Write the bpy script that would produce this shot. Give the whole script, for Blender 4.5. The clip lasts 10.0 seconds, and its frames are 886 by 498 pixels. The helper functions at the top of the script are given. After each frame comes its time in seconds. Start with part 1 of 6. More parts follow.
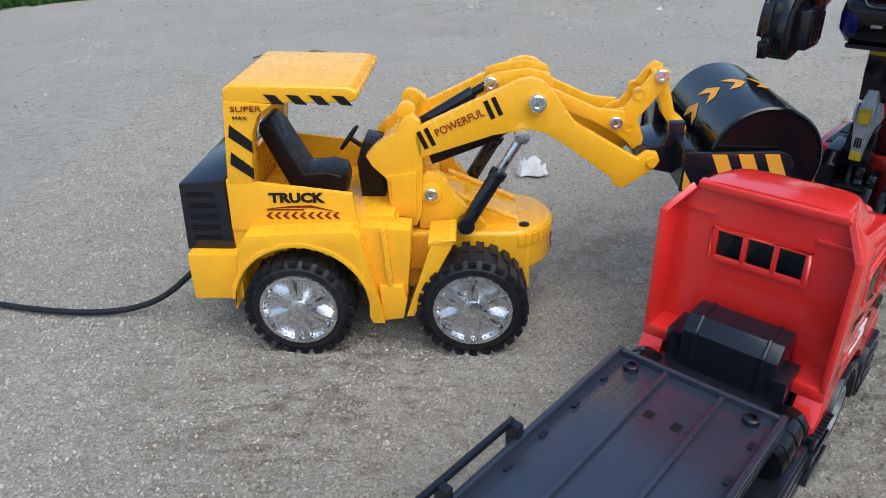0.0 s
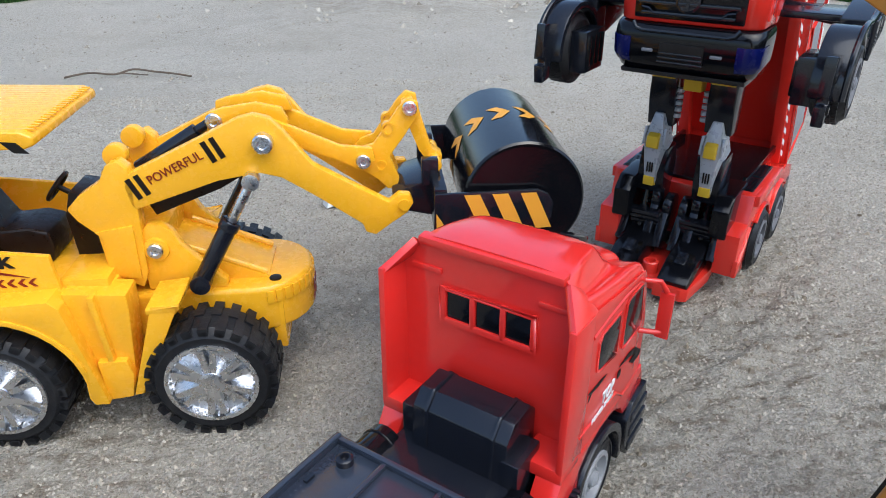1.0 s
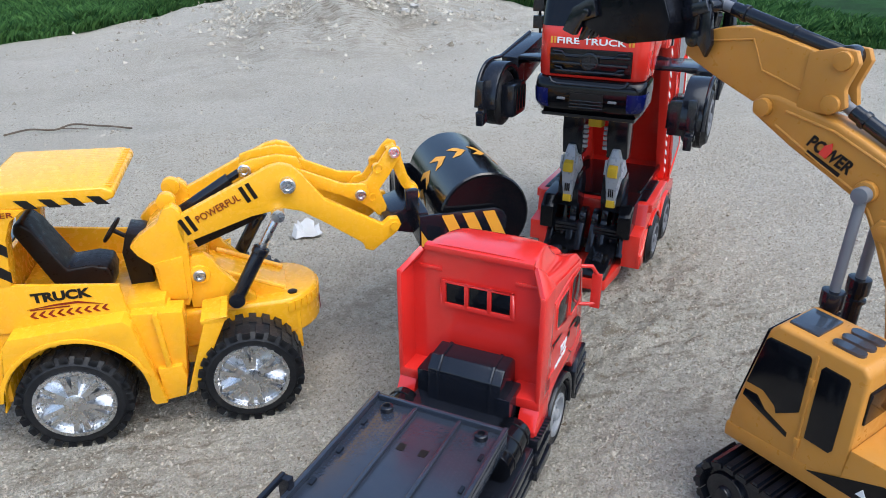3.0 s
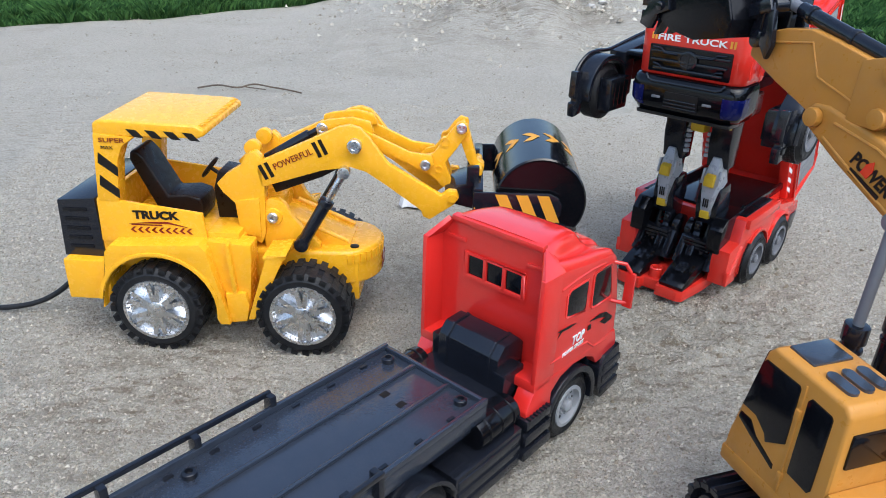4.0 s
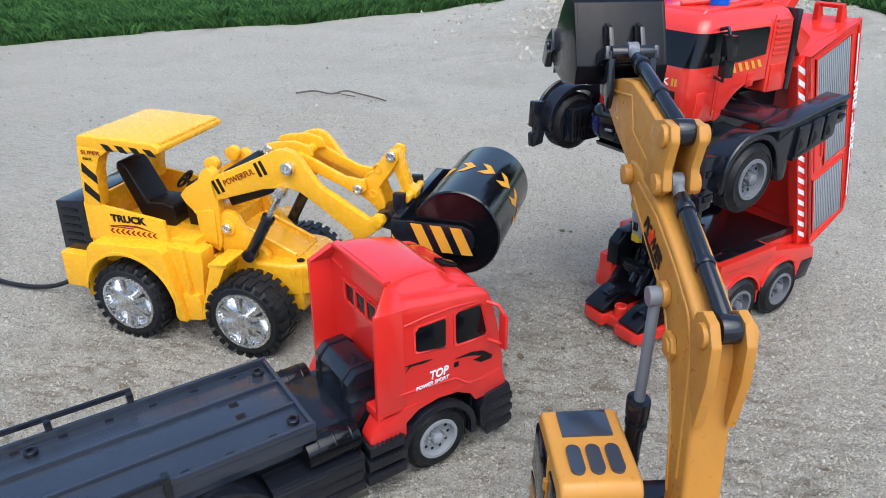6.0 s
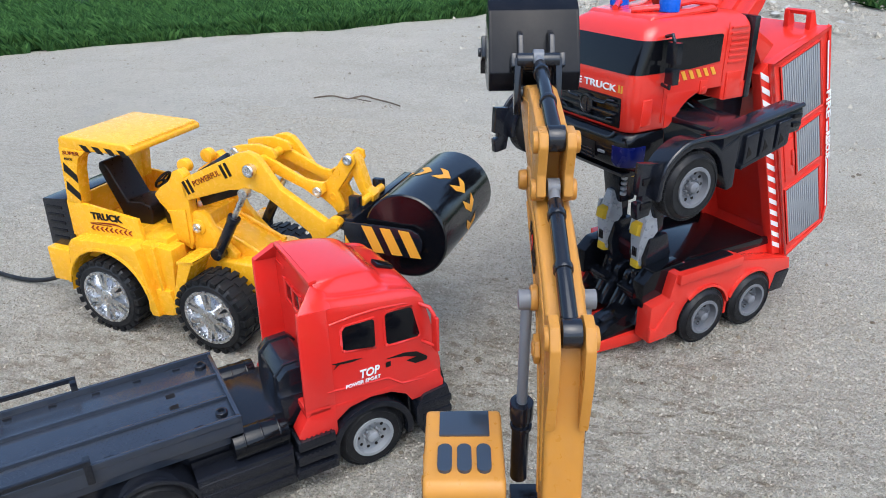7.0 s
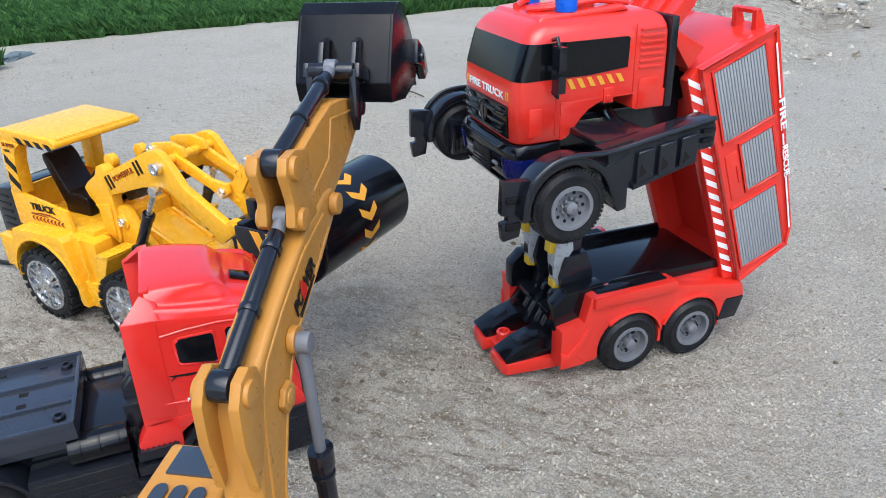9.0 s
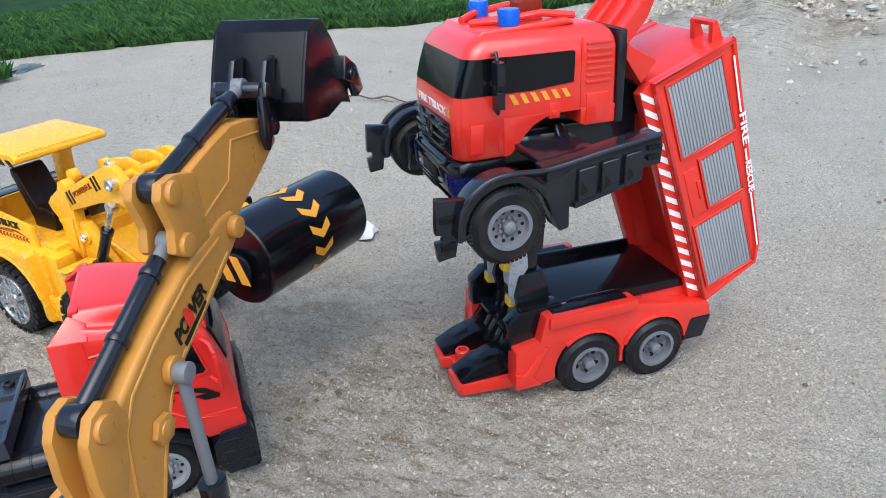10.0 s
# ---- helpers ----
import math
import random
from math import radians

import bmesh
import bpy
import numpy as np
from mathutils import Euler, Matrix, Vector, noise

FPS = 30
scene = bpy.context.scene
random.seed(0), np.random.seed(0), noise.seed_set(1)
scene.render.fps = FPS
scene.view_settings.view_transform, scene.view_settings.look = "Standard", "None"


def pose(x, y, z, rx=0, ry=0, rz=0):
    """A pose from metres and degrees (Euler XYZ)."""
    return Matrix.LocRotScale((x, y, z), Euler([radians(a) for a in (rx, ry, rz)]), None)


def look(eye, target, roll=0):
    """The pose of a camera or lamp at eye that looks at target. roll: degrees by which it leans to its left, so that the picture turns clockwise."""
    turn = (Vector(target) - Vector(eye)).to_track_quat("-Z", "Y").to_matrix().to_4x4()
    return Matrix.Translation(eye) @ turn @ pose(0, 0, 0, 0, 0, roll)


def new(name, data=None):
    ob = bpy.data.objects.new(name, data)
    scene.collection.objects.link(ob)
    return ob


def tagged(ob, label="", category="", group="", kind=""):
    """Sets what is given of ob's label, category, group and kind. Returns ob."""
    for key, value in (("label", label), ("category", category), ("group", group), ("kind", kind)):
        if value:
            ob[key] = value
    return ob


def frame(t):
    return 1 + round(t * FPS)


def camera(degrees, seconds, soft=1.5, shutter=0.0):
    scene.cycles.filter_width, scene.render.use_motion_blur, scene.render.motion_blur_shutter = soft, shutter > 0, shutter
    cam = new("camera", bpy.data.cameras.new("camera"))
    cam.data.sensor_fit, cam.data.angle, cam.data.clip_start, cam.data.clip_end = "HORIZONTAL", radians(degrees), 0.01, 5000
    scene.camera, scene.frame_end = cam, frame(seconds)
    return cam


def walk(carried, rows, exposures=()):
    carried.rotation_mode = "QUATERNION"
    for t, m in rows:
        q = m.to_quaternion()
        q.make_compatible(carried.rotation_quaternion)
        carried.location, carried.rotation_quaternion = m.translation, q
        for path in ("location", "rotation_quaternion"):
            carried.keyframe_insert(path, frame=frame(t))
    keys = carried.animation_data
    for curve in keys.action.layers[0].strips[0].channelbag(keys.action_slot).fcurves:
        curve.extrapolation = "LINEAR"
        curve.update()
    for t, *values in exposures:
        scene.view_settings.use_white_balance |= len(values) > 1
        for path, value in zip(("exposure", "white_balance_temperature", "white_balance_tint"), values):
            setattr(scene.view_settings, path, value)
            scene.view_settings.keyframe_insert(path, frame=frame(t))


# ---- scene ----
cam = camera(64.4, 10.0, 0.9)
PATH = [
    (0, (0.024, 0.02, 0.363), (-0.02, 1.782, -0.581), -1.7),
    (0.5, (0.116, 0.078, 0.354), (0.229, 1.839, -0.588), -1.3),
    (1, (0.145, 0.091, 0.359), (0.378, 1.847, -0.57), -0.3),
    (1.5, (0.125, 0.065, 0.368), (0.479, 1.82, -0.524), -1.2),
    (2, (0.098, 0.027, 0.377), (0.563, 1.757, -0.512), -1.8),
    (2.2, (0.096, 0.016, 0.384), (0.578, 1.741, -0.506), -1.7),
    (3.3, (0.047, -0.067, 0.416), (0.539, 1.683, -0.418), -0.2),
    (3.5, (0.059, -0.082, 0.411), (0.421, 1.7, -0.423), 0.5),
    (4, (0.169, -0.084, 0.405), (0.173, 1.719, -0.462), 1.4),
    (4.5, (0.281, -0.086, 0.412), (0.134, 1.697, -0.483), 1.5),
    (5, (0.333, -0.077, 0.428), (0.103, 1.699, -0.463), 1.2),
    (5.5, (0.369, -0.061, 0.438), (0.004, 1.696, -0.446), 0.2),
    (6.8, (0.474, -0.054, 0.439), (-0.085, 1.663, -0.421), -1.1),
    (7, (0.497, -0.041, 0.44), (-0.094, 1.666, -0.419), -1.2),
    (7.5, (0.546, -0.01, 0.443), (-0.118, 1.67, -0.416), -1.2),
    (8, (0.59, 0.013, 0.444), (-0.13, 1.667, -0.418), -1.1),
    (8.5, (0.63, 0.035, 0.44), (-0.166, 1.635, -0.457), -1.0),
    (9, (0.661, 0.075, 0.443), (-0.175, 1.659, -0.449), -2.3),
    (9.5, (0.691, 0.1, 0.444), (-0.194, 1.671, -0.422), -2.5),
    (10, (0.712, 0.12, 0.443), (-0.181, 1.684, -0.427), -3.0),
]
EXPOSURES = [(0.0, 0.58, 5850, 6), (1.0, 0.82, 5850, 6), (3.0, 0.88, 5850, 6), (10.0, 0.93, 5850, 6)]
walk(cam, [(t, look(eye, target, roll)) for t, eye, target, roll in PATH], EXPOSURES)

# ---- sky and sun: a bright overcast day ----
world = bpy.data.worlds.new("overcast_sky")
scene.world = world
world.use_nodes = True
wn = world.node_tree
sky = wn.nodes.new("ShaderNodeTexSky")
sky.sky_type, sky.sun_disc = "NISHITA", False
sky.sun_elevation, sky.sun_rotation = radians(62), radians(153)
sky.dust_density, sky.air_density = 3.0, 1.0
pale = wn.nodes.new("ShaderNodeHueSaturation")
pale.inputs["Saturation"].default_value = 1.0
back = wn.nodes["Background"]
back.inputs["Strength"].default_value = 0.15
wn.links.new(sky.outputs[0], pale.inputs["Color"])
wn.links.new(pale.outputs[0], back.inputs["Color"])
sun = new("sun", bpy.data.lights.new("sun", "SUN"))
sun.data.energy, sun.data.angle, sun.data.color = 1.15, radians(70), (1.0, 0.97, 0.93)
sun.matrix_world = look((0.75, -0.60, 2.35), (0.2, 0.5, 0.0))


# ---- materials ----
def node_mat(name):
    m = bpy.data.materials.new(name)
    m.use_nodes = True
    nt = m.node_tree
    return m, nt, nt.nodes["Principled BSDF"]


def mixer(nt, fac, a, b):
    n = nt.nodes.new("ShaderNodeMix")
    n.data_type = "RGBA"
    for sock, v in ((n.inputs[0], fac), (n.inputs[6], a), (n.inputs[7], b)):
        if isinstance(v, (int, float)):
            sock.default_value = v
        elif isinstance(v, tuple):
            sock.default_value = (*v, 1)
        else:
            nt.links.new(v, sock)
    return n.outputs[2]


def grain(nt, scale, detail=4, lo=0.35, hi=0.65, rough=0.6):
    co = nt.nodes.new("ShaderNodeTexCoord")
    n = nt.nodes.new("ShaderNodeTexNoise")
    n.inputs["Scale"].default_value, n.inputs["Detail"].default_value = scale, detail
    n.inputs["Roughness"].default_value = rough
    nt.links.new(co.outputs["Object"], n.inputs["Vector"])
    r = nt.nodes.new("ShaderNodeMapRange")
    r.inputs[1].default_value, r.inputs[2].default_value = lo, hi
    nt.links.new(n.outputs[0], r.inputs[0])
    return r.outputs[0]


def bump(nt, height, strength, distance, before=None):
    b = nt.nodes.new("ShaderNodeBump")
    b.inputs["Strength"].default_value, b.inputs["Distance"].default_value = strength, distance
    nt.links.new(height, b.inputs["Height"])
    if before is not None:
        nt.links.new(before, b.inputs["Normal"])
    return b.outputs[0]


def plastic(name, col, rough=0.35, dust=0.12, worn=0.8, metal=0.0, relief=0.12, spec=0.35):
    """Moulded toy plastic: slight shade drift, a thin film of sand dust, small scuffs."""
    m, nt, p = node_mat(name)
    drift = mixer(nt, grain(nt, 9), col, tuple(c * worn for c in col))
    film = nt.nodes.new("ShaderNodeMath")
    film.operation = "MULTIPLY"
    film.inputs[1].default_value = dust
    nt.links.new(grain(nt, 70, 6, 0.42, 0.72, 0.75), film.inputs[0])
    nt.links.new(mixer(nt, film.outputs[0], drift, (0.36, 0.33, 0.28)), p.inputs["Base Color"])
    r = nt.nodes.new("ShaderNodeMapRange")
    r.inputs[3].default_value, r.inputs[4].default_value = rough * 0.75, min(1, rough * 1.5)
    nt.links.new(grain(nt, 160, 5), r.inputs[0])
    nt.links.new(r.outputs[0], p.inputs["Roughness"])
    nt.links.new(bump(nt, grain(nt, 420, 3), relief, 0.0004), p.inputs["Normal"])
    p.inputs["Metallic"].default_value = metal
    p.inputs["Specular IOR Level"].default_value = spec
    return m


YELLOW = plastic("yellow_plastic", (0.88, 0.43, 0.012), 0.22, 0.012, 0.94, relief=0.03, spec=0.5)
RED = plastic("red_plastic", (0.67, 0.024, 0.018), 0.14, 0.014, 0.92, relief=0.03, spec=0.8)
FIRE_RED = plastic("fire_red_plastic", (0.70, 0.030, 0.018), 0.15, 0.012, 0.93, relief=0.03, spec=0.75)
OCHRE = plastic("ochre_plastic", (0.52, 0.232, 0.036), 0.36, 0.05, 0.85, relief=0.08)
BLACK = plastic("black_plastic", (0.0085, 0.0100, 0.0150), 0.14, 0.010, 0.8, relief=0.04, spec=0.50)
GLOSS = plastic("glossy_black_plastic", (0.0040, 0.0044, 0.0062), 0.10, 0.005, 0.8, relief=0.03, spec=0.32)
BUCKET = plastic("worn_bucket_plastic", (0.0045, 0.0050, 0.0075), 0.17, 0.012, 0.8, relief=0.06, spec=0.16)
DRUM = plastic("lacquered_black_drum", (0.0035, 0.0038, 0.0055), 0.13, 0.010, 0.8, relief=0.05, spec=0.50)
# Black pane with the sky's bluish reflection mixed into its base colour.
SKY_PANE = plastic("sky_sheen_pane", (0.030, 0.040, 0.056), 0.12, 0.006, 0.9, relief=0.02, spec=0.9)
PEBBLE = plastic("pale_pebble", (0.46, 0.44, 0.40), 0.8, 0.1, 0.6, spec=0.2)
SLATE = plastic("blue_grey_slate", (0.13, 0.17, 0.18), 0.7, 0.15, 0.7, relief=0.4, spec=0.3)
# Base colour lifted and blued to carry the sky's reflection on the deck.
DECK = plastic("dark_deck_plastic", (0.026, 0.033, 0.048), 0.17, 0.012, 0.8, relief=0.06, spec=0.75)
BROWN = plastic("brown_black_plastic", (0.012, 0.007, 0.005), 0.34, 0.008, 0.8, spec=0.22)
RUBBER = plastic("black_rubber", (0.011, 0.0115, 0.0135), 0.40, 0.04, 0.8, relief=0.25, spec=0.25)
GREY = plastic("grey_plastic", (0.17, 0.175, 0.19), 0.38, 0.04, 0.85)
SILVER = plastic("silver_paint", (0.33, 0.34, 0.35), 0.38, 0.02, 0.92, metal=0.15)
CHROME = plastic("chrome_plating", (0.76, 0.77, 0.79), 0.25, 0.03, 0.92, metal=1.0, relief=0.14)
STEEL = plastic("steel_rod", (0.55, 0.56, 0.58), 0.28, 0.04, 0.9, metal=1.0)
WHITE = plastic("white_print", (0.80, 0.80, 0.78), 0.45, 0.01, 0.97)
PRINT = plastic("black_print", (0.010, 0.008, 0.007), 0.45, 0.01, 0.9, spec=0.2)
MAROON = plastic("maroon_print", (0.20, 0.018, 0.006), 0.45, 0.01, 0.9, spec=0.2)
SIGNAL = plastic("yellow_print", (0.80, 0.36, 0.030), 0.45, 0.03, 0.85)
PALE_YELLOW = plastic("pale_yellow_plastic", (0.62, 0.40, 0.02), 0.4, 0.03, 0.9)
BLUE = plastic("blue_plastic", (0.006, 0.10, 0.58), 0.22, 0.02, 0.9)
DARK_BLUE = plastic("dark_blue_plastic", (0.004, 0.008, 0.09), 0.2, 0.01, 0.9)
PALE_GREY = plastic("pale_silver_plastic", (0.40, 0.41, 0.43), 0.30, 0.03, 0.9, metal=0.2)
SHEET = plastic("white_film", (0.66, 0.66, 0.66), 0.35, 0.03, 0.9)


def sand_material(name):
    m, nt, p = node_mat(name)
    def part_of(v, k):
        n = nt.nodes.new("ShaderNodeMath")
        n.operation, n.inputs[1].default_value = "MULTIPLY", k
        nt.links.new(v, n.inputs[0])
        return n.outputs[0]

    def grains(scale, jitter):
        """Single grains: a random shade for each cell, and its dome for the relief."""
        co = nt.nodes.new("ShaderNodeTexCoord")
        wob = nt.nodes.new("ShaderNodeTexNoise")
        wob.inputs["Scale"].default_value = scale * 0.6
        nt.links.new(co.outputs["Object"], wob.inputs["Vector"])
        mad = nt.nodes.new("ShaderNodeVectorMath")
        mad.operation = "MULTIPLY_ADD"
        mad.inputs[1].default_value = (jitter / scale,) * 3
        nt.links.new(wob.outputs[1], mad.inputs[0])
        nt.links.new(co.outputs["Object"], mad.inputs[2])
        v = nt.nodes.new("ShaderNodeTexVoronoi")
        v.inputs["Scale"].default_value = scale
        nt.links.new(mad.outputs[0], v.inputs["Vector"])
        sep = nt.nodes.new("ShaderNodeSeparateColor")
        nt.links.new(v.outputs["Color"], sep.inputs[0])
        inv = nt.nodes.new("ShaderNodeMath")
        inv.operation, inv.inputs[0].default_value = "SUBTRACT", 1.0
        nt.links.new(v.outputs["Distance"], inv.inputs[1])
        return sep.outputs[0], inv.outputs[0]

    def drag_and_shade_marks(centre, reach, turn, amount):
        """Brown streaks: damp sand laid bare where something was dragged, and painted shade on the heap."""
        co = nt.nodes.new("ShaderNodeTexCoord")
        mp = nt.nodes.new("ShaderNodeMapping")
        mp.inputs["Rotation"].default_value[2] = radians(-turn)
        mp.inputs["Scale"].default_value = (24, 80, 20)
        nt.links.new(co.outputs["Object"], mp.inputs["Vector"])
        n = nt.nodes.new("ShaderNodeTexNoise")
        n.inputs["Scale"].default_value, n.inputs["Detail"].default_value, n.inputs["Roughness"].default_value = 1.0, 7, 0.72
        nt.links.new(mp.outputs[0], n.inputs["Vector"])
        streak = nt.nodes.new("ShaderNodeMapRange")
        streak.inputs[1].default_value, streak.inputs[2].default_value = 0.51, 0.61
        nt.links.new(n.outputs[0], streak.inputs[0])
        off = nt.nodes.new("ShaderNodeVectorMath")
        off.operation = "DISTANCE"
        off.inputs[1].default_value = (*centre, 0)
        nt.links.new(co.outputs["Object"], off.inputs[0])
        near = nt.nodes.new("ShaderNodeMapRange")
        near.inputs[1].default_value, near.inputs[2].default_value = reach, reach * 0.25
        near.inputs[3].default_value, near.inputs[4].default_value = 0.0, amount
        nt.links.new(off.outputs["Value"], near.inputs[0])
        both = nt.nodes.new("ShaderNodeMath")
        both.operation = "MULTIPLY"
        nt.links.new(streak.outputs[0], both.inputs[0])
        nt.links.new(near.outputs[0], both.inputs[1])
        return both.outputs[0]

    def mottled(centre, reach, scale, amount):
        """Brown in ragged blotches round a spot: damp sand, and painted shade on the heap."""
        co = nt.nodes.new("ShaderNodeTexCoord")
        off = nt.nodes.new("ShaderNodeVectorMath")
        off.operation = "DISTANCE"
        off.inputs[1].default_value = (*centre, 0)
        nt.links.new(co.outputs["Object"], off.inputs[0])
        near = nt.nodes.new("ShaderNodeMapRange")
        near.inputs[1].default_value, near.inputs[2].default_value = reach, reach * 0.3
        near.inputs[3].default_value, near.inputs[4].default_value = 0.0, amount
        nt.links.new(off.outputs["Value"], near.inputs[0])
        both = nt.nodes.new("ShaderNodeMath")
        both.operation = "MULTIPLY"
        nt.links.new(grain(nt, scale, 8, 0.46, 0.60, 0.72), both.inputs[0])
        nt.links.new(near.outputs[0], both.inputs[1])
        return both.outputs[0]

    broad = grain(nt, 2.2, 5, 0.38, 0.66)
    mid = grain(nt, 22, 8, 0.40, 0.64, 0.78)
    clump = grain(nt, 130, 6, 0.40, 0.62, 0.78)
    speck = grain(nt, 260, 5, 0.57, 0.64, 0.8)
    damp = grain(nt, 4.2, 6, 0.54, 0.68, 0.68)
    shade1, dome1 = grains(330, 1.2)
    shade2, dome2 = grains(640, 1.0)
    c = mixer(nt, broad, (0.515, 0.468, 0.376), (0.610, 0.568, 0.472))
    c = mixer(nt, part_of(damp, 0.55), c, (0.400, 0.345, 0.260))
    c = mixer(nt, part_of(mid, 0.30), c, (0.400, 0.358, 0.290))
    # Random grain tones; the dark ones also paint in shade between grains.
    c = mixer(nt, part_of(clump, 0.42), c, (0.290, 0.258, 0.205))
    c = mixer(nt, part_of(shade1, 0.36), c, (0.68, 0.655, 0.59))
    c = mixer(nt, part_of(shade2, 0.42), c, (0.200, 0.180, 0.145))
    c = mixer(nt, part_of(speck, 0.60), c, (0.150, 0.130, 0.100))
    # The (0.42, 2.75) streaks colour in slope shade on the far heap.
    for centre, reach, turn, amount in (((0.42, 0.57), 0.34, 28, 0.75), ((-0.10, 0.46), 0.24, 10, 0.65), ((0.62, 0.42), 0.24, 40, 0.5), ((0.42, 2.75), 0.70, 15, 0.75), ((-0.5, 1.1), 0.7, 35, 0.3)):
        c = mixer(nt, drag_and_shade_marks(centre, reach, turn, amount), c, (0.150, 0.112, 0.068))
    # The (0.40, 2.66) blotches colour in the shaded hollows of the heap.
    for centre, reach, scale, amount in (((0.40, 2.66), 0.50, 7, 0.62), ((0.17, 0.72), 0.13, 26, 0.55), ((0.36, 0.57), 0.20, 20, 0.45), ((-0.12, 0.46), 0.16, 18, 0.50), ((0.05, 2.2), 0.5, 5, 0.25), ((0.95, 2.9), 0.6, 12, 0.35)):
        c = mixer(nt, mottled(centre, reach, scale, amount), c, (0.185, 0.150, 0.105))
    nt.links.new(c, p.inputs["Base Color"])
    p.inputs["Roughness"].default_value = 0.95
    p.inputs["Specular IOR Level"].default_value = 0.15
    n1 = bump(nt, grain(nt, 210, 8, 0.2, 0.8, 0.8), 1.0, 0.0036)
    n2 = bump(nt, dome1, 0.9, 0.0022, n1)
    nt.links.new(bump(nt, dome2, 0.8, 0.0012, n2), p.inputs["Normal"])
    return m


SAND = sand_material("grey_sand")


def speckle(name, a, b):
    m, nt, p = node_mat(name)
    info = nt.nodes.new("ShaderNodeNewGeometry")
    nt.links.new(mixer(nt, info.outputs["Random Per Island"], a, b), p.inputs["Base Color"])
    p.inputs["Roughness"].default_value = 0.85
    p.inputs["Specular IOR Level"].default_value = 0.2
    return m


CRUMB = speckle("sand_crumbs", (0.20, 0.170, 0.126), (0.52, 0.475, 0.390))
DAMP = speckle("damp_sand", (0.16, 0.130, 0.092), (0.34, 0.295, 0.225))
GRASS = speckle("grass_blades", (0.014, 0.055, 0.014), (0.085, 0.185, 0.045))
LAWN = plastic("lawn_soil", (0.016, 0.050, 0.010), 0.95, 0.0, 0.5, relief=0.5, spec=0.1)
CLOD = plastic("damp_earth", (0.150, 0.118, 0.080), 0.95, 0.3, 0.6, relief=0.6, spec=0.1)
TWIG = plastic("dry_twig", (0.10, 0.07, 0.045), 0.9, 0.2, 0.6)


# ---- shape helpers ----
def part(name, bm, mat, parent=None, label="", bevel=0.0, seg=2, smooth=35):
    """Link a bmesh as one mesh object, its sharp edges rounded."""
    bmesh.ops.remove_doubles(bm, verts=bm.verts, dist=1e-6)
    bmesh.ops.recalc_face_normals(bm, faces=bm.faces)
    if bevel:
        sharp = [e for e in bm.edges if len(e.link_faces) == 2 and e.calc_face_angle(0) > radians(28)]
        bmesh.ops.bevel(bm, geom=sharp, offset=bevel, segments=seg, profile=0.6, affect="EDGES", clamp_overlap=True)
    me = bpy.data.meshes.new(name)
    bm.to_mesh(me)
    bm.free()
    for f in me.polygons:
        f.use_smooth = True
    me.set_sharp_from_angle(angle=radians(smooth))
    me.materials.append(mat)
    ob = new(name, me)
    if parent is not None:
        ob.parent = parent
    if label:
        ob["label"] = label
    return ob


def thing(name, m, label, category, group=""):
    ob = new(name)
    ob.matrix_world = m
    ob.empty_display_size = 0.05
    return tagged(ob, label, category, group)


def box(bm, x0, x1, y0, y1, z0, z1, m=None):
    vs = [bm.verts.new((x, y, z)) for x in (x0, x1) for y in (y0, y1) for z in (z0, z1)]
    for q in ((0, 1, 3, 2), (4, 6, 7, 5), (0, 4, 5, 1), (2, 3, 7, 6), (0, 2, 6, 4), (1, 5, 7, 3)):
        bm.faces.new([vs[i] for i in q])
    if m is not None:
        bmesh.ops.transform(bm, matrix=m, verts=vs)
    return bm


def prism(bm, pts, y0, y1, m=None):
    """A side outline in x and z, drawn out from y0 to y1."""
    a = [bm.verts.new((x, y0, z)) for x, z in pts]
    b = [bm.verts.new((x, y1, z)) for x, z in pts]
    n = len(pts)
    bm.faces.new(a)
    bm.faces.new(b[::-1])
    for i in range(n):
        bm.faces.new((a[i], b[i], b[(i + 1) % n], a[(i + 1) % n]))
    if m is not None:
        bmesh.ops.transform(bm, matrix=m, verts=a + b)
    return bm


def loft(bm, rings, close=True):
    """Skin a row of rings with the same number of points."""
    vs = [[bm.verts.new(p) for p in r] for r in rings]
    n = len(vs[0])
    for a, b in zip(vs, vs[1:]):
        for i in range(n):
            bm.faces.new((a[i], a[(i + 1) % n], b[(i + 1) % n], b[i]))
    if close:
        bm.faces.new(vs[0][::-1])
        bm.faces.new(vs[-1])
    return bm


def rod(bm, p0, p1, r, r1=None, seg=20):
    p0, p1 = Vector(p0), Vector(p1)
    q = (p1 - p0).to_track_quat("Z", "Y").to_matrix()
    r1 = r if r1 is None else r1
    rings = []
    for p, rr in ((p0, r), (p1, r1)):
        rings.append([p + q @ Vector((rr * math.cos(2 * math.pi * i / seg), rr * math.sin(2 * math.pi * i / seg), 0)) for i in range(seg)])
    return loft(bm, rings)


def lathe(bm, prof, x, z, seg=40, closed=True):
    """Turn a profile of (radius, y) round an axle along y."""
    rings = [[(x + r * math.cos(2 * math.pi * i / seg), y, z + r * math.sin(2 * math.pi * i / seg)) for i in range(seg)] for r, y in prof]
    vs = [[bm.verts.new(p) for p in r] for r in rings]
    pairs = list(zip(vs, vs[1:])) + ([(vs[-1], vs[0])] if closed else [])
    for a, b in pairs:
        for i in range(seg):
            bm.faces.new((a[i], a[(i + 1) % seg], b[(i + 1) % seg], b[i]))
    if not closed:
        bm.faces.new(vs[0][::-1])
        bm.faces.new(vs[-1])
    return bm


